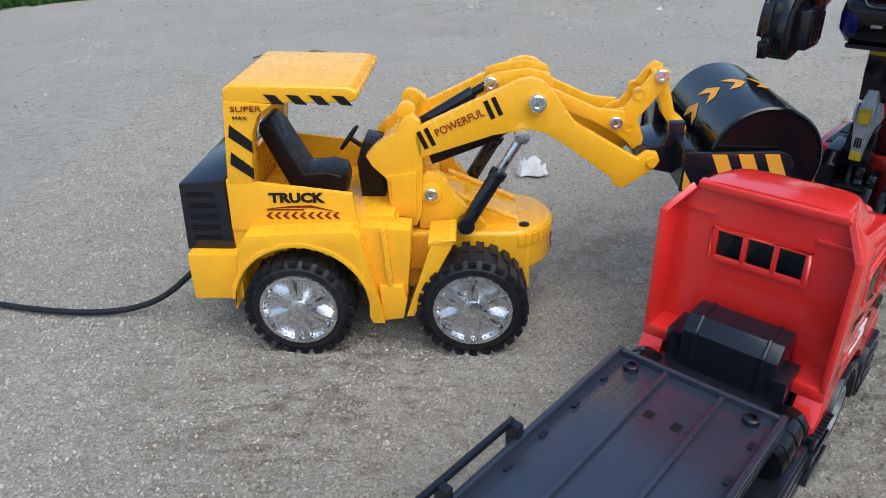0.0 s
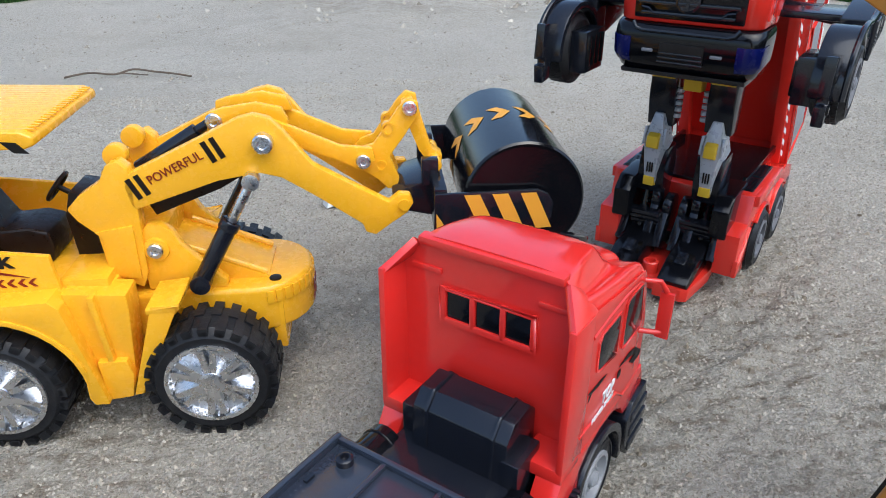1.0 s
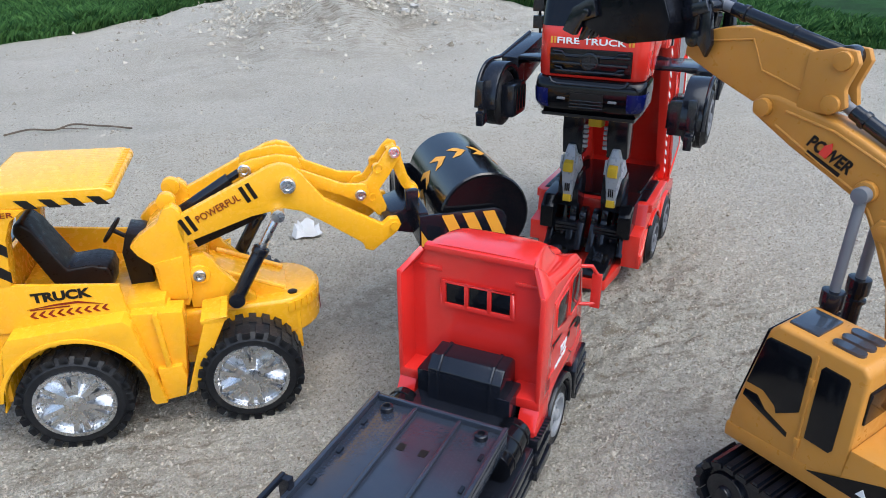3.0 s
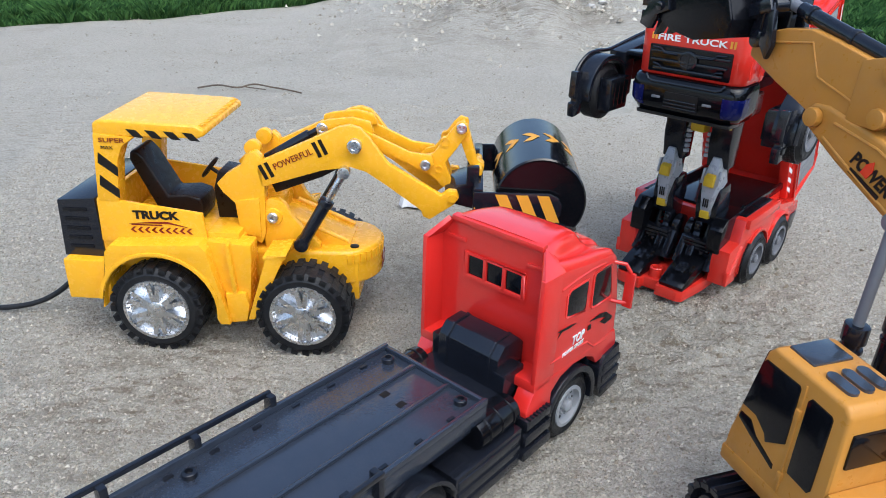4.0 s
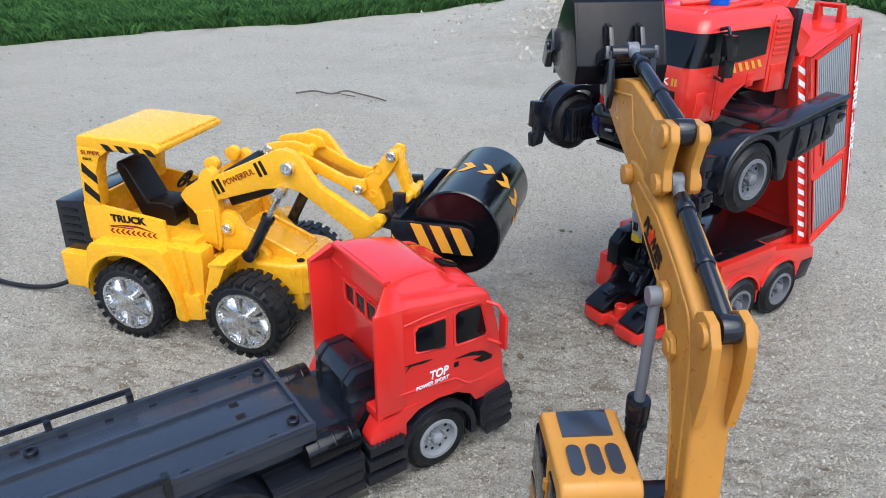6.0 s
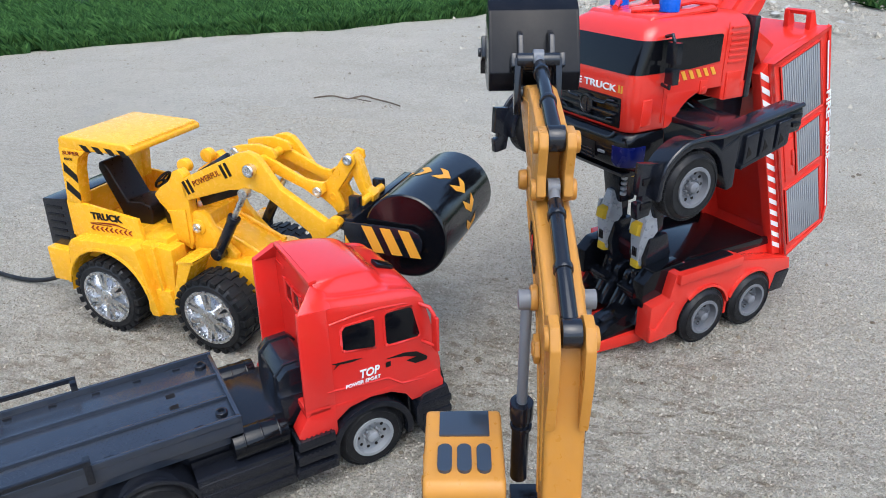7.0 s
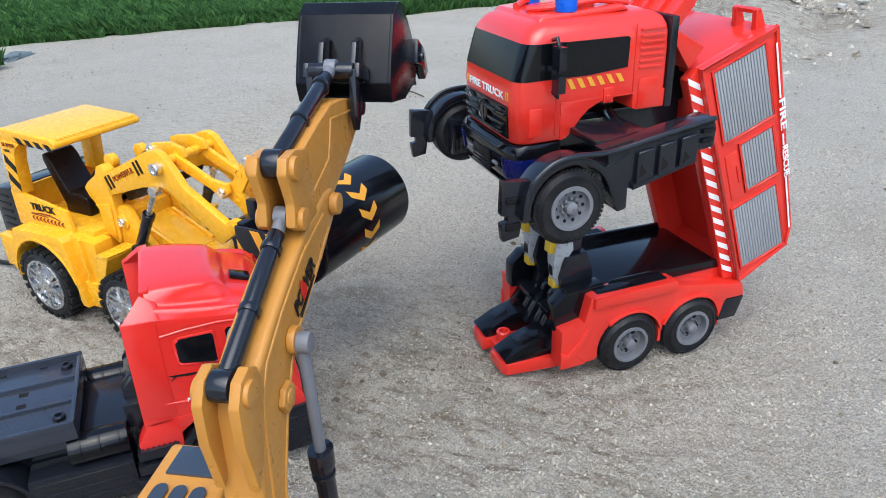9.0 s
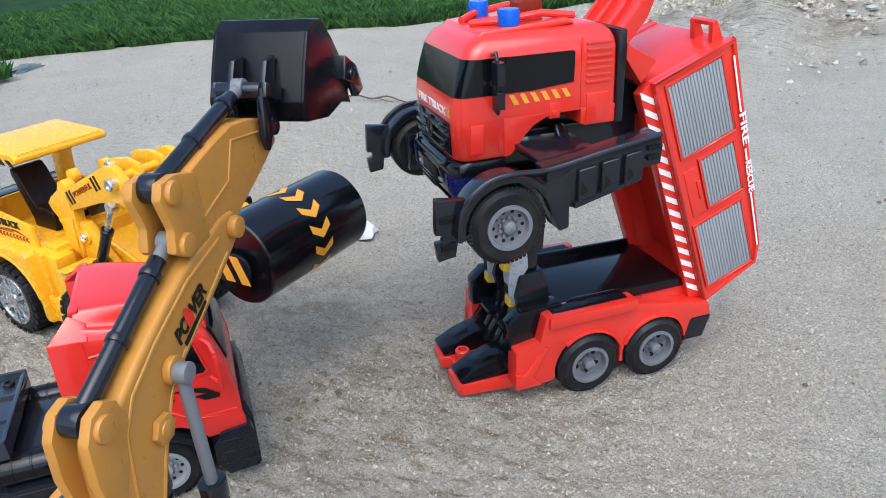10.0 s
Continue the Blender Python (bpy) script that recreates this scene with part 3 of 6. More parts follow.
    for k in range(4):
        x = -0.014 + 0.0172 * k
        z = 0.2180 - (x + 0.012) * 0.030
        flat(bm, [(x, z + 0.0028), (x + 0.009, z + 0.002), (x + 0.0155, z - 0.0052), (x + 0.0065, z - 0.0045)], (0, -0.0682, 0), X, Z)
    part("warning_stripes", bm, PRINT, roof)
    lettering("lettering", "SUPER", 0.0042, (-0.0405, -0.0692, 0.2080), X, (0.06, 0, 1), MAROON, roof, 0.024, label="maroon lettering SUPER")
    lettering("lettering", "MAX", 0.0030, (-0.0395, -0.0692, 0.2015), X, (0.06, 0, 1), PRINT, roof, 0.011, label="black lettering MAX")
    # side writing
    lettering("lettering", "TRUCK", 0.0082, (-0.021, -0.0692, 0.1335), X, Z, PRINT, t, 0.045, bold=0.045, label="black lettering TRUCK")
    bm = bmesh.new()
    for k in range(9):
        x = -0.0255 + 0.0068 * k
        for s in (0, 1):
            z0, z1 = (0.1185, 0.1215) if s == 0 else (0.1245, 0.1215)
            flat(bm, [(x + 0.0035, z0), (x + 0.0060, z0), (x + 0.0025, z1), (x, z1)] if s == 0 else [(x, z1), (x + 0.0025, z1), (x + 0.0060, z0), (x + 0.0035, z0)], (0, -0.0692, 0), X, Z)
    part("chevron_print", bm, MAROON, t)
    bm = bmesh.new()
    flat(bm, [(-0.026, 0.1275), (-0.005, 0.1300), (0.012, 0.1305), (0.028, 0.1262), (0.031, 0.1252), (0.012, 0.1285), (-0.005, 0.1285)], (0, -0.0692, 0), X, Z)
    flat(bm, [(-0.024, 0.1262), (0.006, 0.1262), (0.006, 0.1272), (-0.024, 0.1272)], (0, -0.0692, 0), X, Z)
    part("swoosh_print", bm, MAROON, t)
    # seat, console, steering wheel
    bm = bmesh.new()
    prism(bm, [(-0.012, 0.117), (-0.012, 0.128), (-0.034, 0.180), (-0.032, 0.188), (-0.026, 0.189), (-0.019, 0.181), (0.000, 0.143), (0.020, 0.1445), (0.032, 0.141), (0.034, 0.131), (0.031, 0.117)], -0.030, 0.012)
    part("seat", bm, BROWN, t, "dark brown moulded seat", bevel=0.003, seg=3)
    bm = bmesh.new()
    prism(bm, [(0.046, 0.117), (0.044, 0.150), (0.050, 0.168), (0.064, 0.165), (0.066, 0.117)], -0.022, 0.016)
    part("console", bm, BROWN, t, "dark brown steering console", bevel=0.0015)
    bm = bmesh.new()
    c, q = Vector((0.036, -0.003, 0.166)), Matrix.Rotation(radians(-52), 4, "Y")
    ring = [[c + q @ Vector(((0.0115 + 0.0016 * math.cos(b)) * math.cos(a), (0.0115 + 0.0016 * math.cos(b)) * math.sin(a), 0.0016 * math.sin(b))) for b in [2 * math.pi * k / 8 for k in range(8)]] for a in [2 * math.pi * k / 24 for k in range(25)]]
    loft(bm, ring, close=False)
    for a in (0.5, 2.6, 4.7):
        rod(bm, c, c + q @ Vector((0.0115 * math.cos(a), 0.0115 * math.sin(a), 0)), 0.0011, seg=8)
    rod(bm, c, (0.050, -0.003, 0.156), 0.002, seg=10)
    part("steering_wheel", bm, BROWN, t, "dark brown steering wheel")
    # front tower and nose
    for y0, y1 in mirrored(-0.044, -0.030):
        bm = bmesh.new()
        prism(bm, [(0.055, 0.163), (0.060, 0.154), (0.071, 0.143), (0.073, 0.112), (0.094, 0.100), (0.099, 0.112), (0.101, 0.150), (0.102, 0.176), (0.100, 0.190), (0.094, 0.196), (0.086, 0.193), (0.080, 0.182), (0.064, 0.172)], y0, y1)
        post = part("tower_plate", bm, YELLOW, t, bevel=0.0016)
        s = -1 if y0 < 0 else 1
        bm = bmesh.new()
        prism(bm, [(0.0745, 0.112), (0.0745, 0.141), (0.0700, 0.146), (0.0960, 0.150), (0.0945, 0.108)], s * 0.0450 - 0.0012, s * 0.0450 + 0.0012)
        part("post_rib", bm, YELLOW, post, bevel=0.0008)
        bm = bmesh.new()
        prism(bm, [(0.096, 0.096), (0.096, 0.140), (0.103, 0.1475), (0.112, 0.1475), (0.119, 0.142), (0.124, 0.131), (0.138, 0.114), (0.152, 0.101), (0.152, 0.095)], s * 0.0355 - 0.0050, s * 0.0355 + 0.0050)
        lobe = part("pivot_lobe", bm, YELLOW, t, bevel=0.0018)
        bm = bmesh.new()
        rod(bm, (0.107, s * 0.0390, 0.129), (0.107, s * 0.0428, 0.129), 0.0095, 0.0088, 24)
        part("lobe_boss", bm, YELLOW, lobe, bevel=0.0008)
        bm = bmesh.new()
        tube(bm, [(0.118, s * 0.0245, 0.1250), (0.140, s * 0.0245, 0.1155), (0.178, s * 0.0245, 0.0985)], 0.0028, 10)
        part("deck_rail", bm, YELLOW, t)
    bm = bmesh.new()
    box(bm, 0.074, 0.112, -0.030, 0.030, 0.105, 0.140)
    prism(bm, [(0.064, 0.150), (0.064, 0.165), (0.080, 0.176), (0.084, 0.150)], -0.030, 0.030)
    part("tower_core", bm, YELLOW, t, bevel=0.002)
    for y in (-0.022, 0.022):
        bm = bmesh.new()
        rod(bm, (0.088, y - 0.005, 0.194), (0.088, y + 0.005, 0.194), 0.008)
        part("pivot_ear", bm, YELLOW, t, bevel=0.001)
    bm = bmesh.new()
    rings = []
    for z in (0.058, 0.060, 0.092, 0.095):
        k = 0.0 if z in (0.060, 0.092) else 0.002
        rings.append([(0.085, -0.046 + k, z)] + [(0.172 + (0.038 - k) * math.cos(radians(a)) * 1.0, (0.046 - k) * math.sin(radians(a)), z) for a in range(-90, 91, 15)] + [(0.085, 0.046 - k, z)])
    loft(bm, rings)
    prism(bm, [(0.100, 0.094), (0.100, 0.128), (0.122, 0.122), (0.180, 0.0965), (0.180, 0.094)], -0.027, 0.027)
    nose = part("nose_deck", bm, YELLOW, t, bevel=0.0012)
    for a in range(-75, 76, 10):
        bm = bmesh.new()
        m = Matrix.Translation((0.172 + 0.038 * math.cos(radians(a)), 0.046 * math.sin(radians(a)), 0.0865)) @ Matrix.Rotation(radians(a), 4, "Z")
        box(bm, -0.001, 0.0012, -0.0025, 0.0025, -0.005, 0.005, m)
        part("grille_rib", bm, YELLOW, nose, bevel=0.0004)
    bm = bmesh.new()
    for r, c in ((0, -0.011), (0, 0.002), (1, -0.008), (1, 0.006)):
        flat(bm, [(c, 0.064 + 0.008 * r), (c + 0.009, 0.064 + 0.008 * r), (c + 0.009, 0.069 + 0.008 * r), (c, 0.069 + 0.008 * r)], (0.2102, 0, 0), (0, 1, 0), Z)
    part("plate_print", bm, MAROON, nose, "small dark red printed plate")
    bm = bmesh.new()
    rod(bm, (0.185, -0.030, 0.094), (0.185, -0.030, 0.0966), 0.0045, seg=16)
    part("deck_screw", bm, BROWN, nose, bevel=0.0006)
    # wheels
    for x in (-0.0035, 0.1415):
        bm = bmesh.new()
        rod(bm, (x, -0.06, 0.0445), (x, 0.06, 0.0445), 0.008)
        part("axle", bm, BLACK, t)
        for s in (-1, 1):
            wheel(t, x, s * 0.093, 0.0445, 0.040 if x > 0 else 0.036, s, CHROME, 0.0318, "spoke", 24, 0.0014)
    # boom
    boom_pts = [(0.0945, 0.178), (0.098, 0.186), (0.176, 0.2225), (0.186, 0.2245), (0.196, 0.2215), (0.203, 0.214), (0.2215, 0.1885), (0.272, 0.1585), (0.279, 0.1640), (0.287, 0.1635), (0.2895, 0.157), (0.285, 0.150), (0.272, 0.141), (0.262, 0.1335), (0.255, 0.136), (0.2530, 0.1425), (0.2200, 0.1668), (0.200, 0.180), (0.186, 0.184), (0.158, 0.1795), (0.0975, 0.160)]
    for y0, y1 in mirrored(-0.044, -0.034):
        bm = bmesh.new()
        prism(bm, boom_pts, y0, y1)
        plate = part("boom_plate", bm, YELLOW, t, bevel=0.0016)
        if y0 < 0:
            d = Vector((0.086, 0, 0.0395)).normalized()
            u = Vector((-d.z, 0, d.x))
            bm = bmesh.new()
            for x in (0.004, 0.0105, 0.062, 0.0685):
                bm = bmesh.new()
                flat(bm, [(x, -0.008), (x + 0.0036, -0.008), (x + 0.0036, 0.0075), (x, 0.0075)], (0.0965, y0, 0.174), d, u)
                part("bar_print", bm, BROWN, plate)
            lettering("lettering", "POWERFUL", 0.0062, Vector((0.0965, y0 - 0.0002, 0.174)) + d * 0.018 - u * 0.0025, d, u, MAROON, plate, 0.041, label="maroon lettering POWERFUL")
    for x, z, r in ((0.192, 0.211, 0.005), (0.100, 0.172, 0.006)):
        bm = bmesh.new()
        rod(bm, (x, -0.036, z), (x, 0.036, z), r)
        part("cross_bar", bm, YELLOW, t)
    # linkage
    for s in (-1, 1):
        bm = bmesh.new()
        prism(bm, [(0.186, 0.205), (0.192, 0.216), (0.200, 0.213), (0.240, 0.1945), (0.262, 0.192), (0.264, 0.183), (0.2545, 0.175), (0.238, 0.184), (0.200, 0.199)], s * 0.020 - 0.003, s * 0.020 + 0.003)
        part("link_bar", bm, YELLOW, t, bevel=0.0012)
        bm = bmesh.new()
        prism(bm, [(0.250, 0.176), (0.2485, 0.184), (0.254, 0.190), (0.263, 0.1925), (0.282, 0.219), (0.288, 0.2245), (0.2955, 0.222), (0.2965, 0.2145), (0.285, 0.197), (0.2745, 0.183), (0.281, 0.166), (0.279, 0.158), (0.272, 0.1575), (0.266, 0.165)], s * 0.012 - 0.0025, s * 0.012 + 0.0025)
        rock = part("rocker", bm, YELLOW, t, bevel=0.0012)
        for x, z, r in ((0.274, 0.2035, 0.0034), (0.268, 0.176, 0.0026)):
            bm = bmesh.new()
            lathe(bm, [(r + 0.0016, s * 0.012 - 0.0034), (r + 0.0016, s * 0.012 + 0.0034), (r, s * 0.012 + 0.0034), (r, s * 0.012 - 0.0034)], x, z, 18)
            part("hole_rim", bm, YELLOW, rock)
    bm = bmesh.new()
    prism(bm, [(0.284, 0.2195), (0.292, 0.2225), (0.296, 0.216), (0.305, 0.186), (0.313, 0.180), (0.312, 0.173), (0.303, 0.174), (0.296, 0.184), (0.2865, 0.209)], -0.008, 0.008)
    rod(bm, (0.307, -0.026, 0.178), (0.307, 0.026, 0.178), 0.0042)
    part("tilt_link", bm, YELLOW, t, bevel=0.001)
    bm = bmesh.new()
    rod(bm, (0.283, -0.046, 0.1565), (0.283, 0.046, 0.1565), 0.0042)
    part("cross_bar", bm, YELLOW, t)
    # cylinders
    for s in (-1, 1):
        bm = bmesh.new()
        a, b = Vector((0.1360, s * 0.050, 0.1050)), Vector((0.180, s * 0.047, 0.1800))
        m = a.lerp(b, 0.62)
        rod(bm, a, m, 0.0062)
        rod(bm, a.lerp(b, 0.54), a.lerp(b, 0.62), 0.0072)
        rod(bm, a + Vector((0, -0.0065, 0)), a + Vector((0, 0.0065, 0)), 0.0072)
        cyl = part("lift_cylinder", bm, BLACK, t, "black lift cylinder", bevel=0.0006)
        bm = bmesh.new()
        rod(bm, m, b, 0.0036)
        rod(bm, b + Vector((0, -0.005, 0)), b + Vector((0, 0.005, 0)), 0.0060)
        part("piston_rod", bm, CHROME, cyl, "chromed piston rod", bevel=0.0006)
        bm = bmesh.new()
        prism(bm, [(0.108, 0.150), (0.155, 0.168), (0.180, 0.182), (0.182, 0.188), (0.150, 0.176), (0.104, 0.160)], s * 0.026 - 0.002, s * 0.026 + 0.002)
        part("inner_arm", bm, BROWN, t, bevel=0.0008)
    bm = bmesh.new()
    rod(bm, (0.098, -0.012, 0.180), (0.142, -0.012, 0.2060), 0.0055)
    rod(bm, (0.142, -0.012, 0.2060), (0.156, -0.012, 0.2140), 0.0035)
    part("tilt_cylinder", bm, BLACK, t, "black tilt cylinder", bevel=0.0006)
    bm = bmesh.new()
    prism(bm, [(0.150, 0.206), (0.152, 0.220), (0.162, 0.223), (0.185, 0.226), (0.202, 0.222), (0.206, 0.212), (0.190, 0.210), (0.172, 0.211)], -0.019, -0.013)
    prism(bm, [(0.150, 0.206), (0.152, 0.220), (0.162, 0.223), (0.185, 0.226), (0.202, 0.222), (0.206, 0.212), (0.190, 0.210), (0.172, 0.211)], 0.013, 0.019)
    part("crank_plate", bm, YELLOW, t, bevel=0.0015)
    bolt(t, 0.156, -0.019, 0.2145, 0.0058, -1, CHROME)
    bolt(t, 0.191, -0.044, 0.2065, 0.0068, -1, CHROME, 0.009)
    bolt(t, 0.191, 0.044, 0.2065, 0.0068, 1, CHROME, 0.009)
    bolt(t, 0.2895, -0.0145, 0.2180, 0.0052, -1, CHROME)
    bolt(t, 0.2555, -0.0230, 0.1830, 0.0052, -1, CHROME)
    bolt(t, 0.1070, -0.0425, 0.1290, 0.0056, -1, CHROME)
    bolt(t, 0.1070, 0.0425, 0.1290, 0.0056, 1, CHROME)
    # roller head
    bm = bmesh.new()
    prism(bm, [(0.275, 0.148), (0.275, 0.160), (0.300, 0.168), (0.312, 0.168), (0.312, 0.140), (0.300, 0.142)], -0.030, 0.030)
    box(bm, 0.303, 0.312, -0.0585, 0.1015, 0.139, 0.172)
    box(bm, 0.296, 0.308, -0.034, -0.026, 0.166, 0.186)
    box(bm, 0.296, 0.308, 0.026, 0.034, 0.166, 0.186)
    part("drum_bracket", bm, BLACK, t, "black drum bracket", bevel=0.0012)
    for s, yd in ((-1, -0.0610), (1, 0.1040)):
        bm = bmesh.new()
        prism(bm, [(0.302, 0.1385), (0.303, 0.1700), (0.374, 0.1710), (0.382, 0.1675), (0.386, 0.160), (0.385, 0.150), (0.378, 0.1410)], yd - 0.0018, yd + 0.0018)
        arm = part("drum_arm", bm, BLACK, t, bevel=0.001)
        bm = bmesh.new()
        for k in range(4):
            x = 0.3065 + 0.0195 * k
            o = (0, yd + s * 0.0020, 0)
            pts = [(x - 0.003, 0.1690), (x + 0.0080, 0.1690), (x + 0.0200, 0.1425), (x + 0.0090, 0.1420)] if k else [(0.3040, 0.156), (0.3130, 0.1410), (0.3040, 0.1402)]
            if s > 0:
                flat(bm, [(-p, q) for p, q in pts], o, (-1, 0, 0), Z)
            else:
                flat(bm, pts[::-1], o, X, Z)
        part("warning_stripes", bm, SIGNAL, arm, "yellow warning stripes")
    bm = bmesh.new()
    lathe(bm, [(0.0005, -0.0555), (0.010, -0.0555), (0.0385, -0.0545), (0.0415, -0.0555), (0.0430, -0.0540), (0.0430, 0.0970), (0.0415, 0.0985), (0.0385, 0.0975), (0.010, 0.0985), (0.0005, 0.0985)], 0.366, 0.160, 64, closed=False)
    drum = part("drum", bm, DRUM, t, "glossy black roller drum")
    n = 13
    for i in range(n):
        bm = bmesh.new()
        a0 = 2 * math.pi * i / n
        rows = []
        for k in range(9):
            y = 0.008 + 0.028 * k / 8
            tip = -0.20 * (1 - abs(y - 0.022) / 0.014)
            rows.append([bm.verts.new((0.366 + 0.0434 * math.cos(a0 + tip - d), y, 0.160 + 0.0434 * math.sin(a0 + tip - d))) for d in (0, 0.10, 0.20)])
        for p, q in zip(rows, rows[1:]):
            for j in (0, 1):
                bm.faces.new((p[j], p[j + 1], q[j + 1], q[j]))
        part("chevron", bm, SIGNAL, drum, "yellow chevron")
    bm = bmesh.new()
    rod(bm, (0.366, -0.061, 0.160), (0.366, 0.104, 0.160), 0.006)
    part("drum_axle", bm, BLACK, t)


loader()
cord_pts = [(-0.205, 0.585, 0.058), (-0.225, 0.585, 0.040), (-0.250, 0.583, 0.016), (-0.285, 0.577, 0.005), (-0.33, 0.573, 0.004), (-0.40, 0.585, 0.004), (-0.52, 0.62, 0.004), (-0.70, 0.70, 0.004), (-0.95, 0.78, 0.004)]
cu = bpy.data.curves.new("power_cord", "CURVE")
cu.dimensions, cu.bevel_depth, cu.bevel_resolution = "3D", 0.0030, 4
sp = cu.splines.new("NURBS")
sp.points.add(len(cord_pts) - 1)
for p, c in zip(sp.points, cord_pts):
    p.co = (*c, 1)
sp.use_endpoint_u, sp.order_u = True, 4
cu.materials.append(RUBBER)
tagged(new("power_cord", cu), "black rubber cord trailing from the loader across sand", "cord")


# ---- red flatbed truck ----
def flatbed():
    t = thing("toy_flatbed_truck", pose(0.2341, 0.4328, 0, 0, 0, 48.5), "red plastic toy flatbed truck with a black empty deck", "toy truck")
    X, Z = (1, 0, 0), (0, 0, 1)

    def ring(x, wb, zb, wc, zc, wl, zl, wt, zt):
        """Cross-section of the cab shell: foot, side wall, ledge beside the wind deflector, deflector top."""
        zt, zl = zt - 0.003, zl - 0.0015
        half = [(wb, zb), (wc, zb + 0.02), (wc, zc), (wc - 0.0015, zc + 0.005), (wc - 0.005, (zc + 0.005 + zl) / 2 + 0.003), (wl, zl), (wt, zt - 0.004), (wt - 0.005, zt), (wt * 0.5, zt + 0.0015)]
        return [(x, -y, z) for y, z in half] + [(x, y, z) for y, z in half[::-1]]

    bm = bmesh.new()
    stations = [ring(-0.034, 0.0585, 0.074, 0.0588, 0.163, 0.0500, 0.1790, 0.0455, 0.1895), ring(-0.018, 0.0590, 0.074, 0.0592, 0.161, 0.0490, 0.1750, 0.0445, 0.1890), ring(0.000, 0.0590, 0.074, 0.0592, 0.158, 0.0475, 0.1715, 0.0420, 0.1870), ring(0.015, 0.0590, 0.074, 0.0592, 0.156, 0.0465, 0.1690, 0.0400, 0.1840),
              ring(0.023, 0.0590, 0.074, 0.0592, 0.155, 0.0465, 0.1680, 0.0390, 0.1785), ring(0.029, 0.0590, 0.074, 0.0592, 0.154, 0.0470, 0.1670, 0.0405, 0.1735), ring(0.045, 0.0590, 0.074, 0.0590, 0.152, 0.0470, 0.1620, 0.0420, 0.1675), ring(0.053, 0.0590, 0.074, 0.0582, 0.147, 0.0465, 0.1560, 0.0425, 0.1605), ring(0.057, 0.0590, 0.074, 0.0580, 0.138, 0.0480, 0.1470, 0.0450, 0.1510), ring(0.066, 0.0580, 0.072, 0.0575, 0.105, 0.0520, 0.1140, 0.0490, 0.1180), ring(0.070, 0.0570, 0.066, 0.0560, 0.0830, 0.0510, 0.0865, 0.0490, 0.0895)]
    rows = [[p for p in eased(st, 4)] for st in stations]
    rows = list(zip(*[eased(col, 4) for col in zip(*rows)]))
    loft(bm, rows)
    cab = part("cab", bm, RED, t, "glossy red cab shell", smooth=48)
    # side flanges and deflector lip round the recessed back wall
    for s in (-1, 1):
        bm = bmesh.new()
        prism(bm, [(-0.056, 0.080), (-0.054, 0.1700), (-0.030, 0.1690), (-0.030, 0.078)], s * 0.0575 - 0.0022, s * 0.0575 + 0.0022)
        part("side_flange", bm, RED, cab, bevel=0.0015)
        bm = bmesh.new()
        loft(bm, [[(-0.054, s * 0.0595, 0.169), (-0.026, s * 0.0595, 0.168), (-0.026, s * 0.0490, 0.1780), (-0.037, s * 0.0470, 0.1858)], [(-0.054, s * 0.0555, 0.167), (-0.026, s * 0.0555, 0.166), (-0.026, s * 0.0460, 0.1750), (-0.037, s * 0.0440, 0.1825)]])
        part("roof_flange", bm, RED, cab, bevel=0.001)
        bm = bmesh.new()
        box(bm, -0.056, -0.033, min(s * 0.034, s * 0.0597), max(s * 0.034, s * 0.0597), 0.074, 0.083)
        prism(bm, [(-0.062, 0.048), (-0.064, 0.060), (-0.052, 0.080), (-0.030, 0.080), (-0.030, 0.048)], min(s * 0.044, s * 0.0597), max(s * 0.044, s * 0.0597))
        part("lower_corner", bm, RED, cab, bevel=0.0018)
    bm = bmesh.new()
    prism(bm, [(-0.037, 0.182), (-0.037, 0.1868), (-0.030, 0.1876), (-0.030, 0.182)], -0.0440, 0.0440)
    part("roof_lip", bm, RED, cab, bevel=0.001)
    # three small windows in the back wall, in a raised frame
    bm = bmesh.new()
    box(bm, -0.0362, -0.033, -0.030, 0.030, 0.1365, 0.1395)
    box(bm, -0.0362, -0.033, -0.030, 0.030, 0.1565, 0.1590)
    for y in (-0.030, -0.0115, 0.0075, 0.0265):
        box(bm, -0.0362, -0.033, y, y + 0.0035, 0.1365, 0.1590)
    box(bm, -0.0355, -0.033, 0.030, 0.050, 0.1655, 0.1690)
    box(bm, -0.0355, -0.033, -0.050, -0.030, 0.1655, 0.1690)
    part("window_frame", bm, RED, cab, bevel=0.0008)
    for y in (-0.0265, -0.0080, 0.0110):
        bm = bmesh.new()
        box(bm, -0.0350, -0.033, y, y + 0.0150, 0.1395, 0.1565)
        part("back_window", bm, GLOSS, cab, "small black back window", bevel=0.0004)
    # side windows, frames, prints, door seams
    for s in (-1, 1):
        y = s * 0.0592
        for pts in ([(-0.0195, 0.1285), (-0.0195, 0.1450), (-0.0165, 0.1485), (0.0070, 0.1485), (0.0085, 0.1465), (0.0085, 0.1230), (0.0060, 0.1225), (-0.0165, 0.1265)], [(0.0180, 0.1225), (0.0180, 0.1485), (0.0205, 0.1500), (0.0410, 0.1490), (0.0430, 0.1470), (0.0490, 0.1215), (0.0470, 0.1190), (0.0205, 0.1200)]):
            bm = bmesh.new()
            prism(bm, pts, y - 0.0006, y + 0.0006)
            part("side_window", bm, GLOSS, cab, "black side window", bevel=0.0003)
            bm = bmesh.new()
            cx, cz = sum(p[0] for p in pts) / 8, sum(p[1] for p in pts) / 8
            big = [(cx + (p[0] - cx) * 1.14, cz + (p[1] - cz) * 1.14) for p in pts]
            for i in range(8):
                j = (i + 1) % 8
                prism(bm, [pts[i], pts[j], big[j], big[i]], y - 0.0008, y + 0.0008)
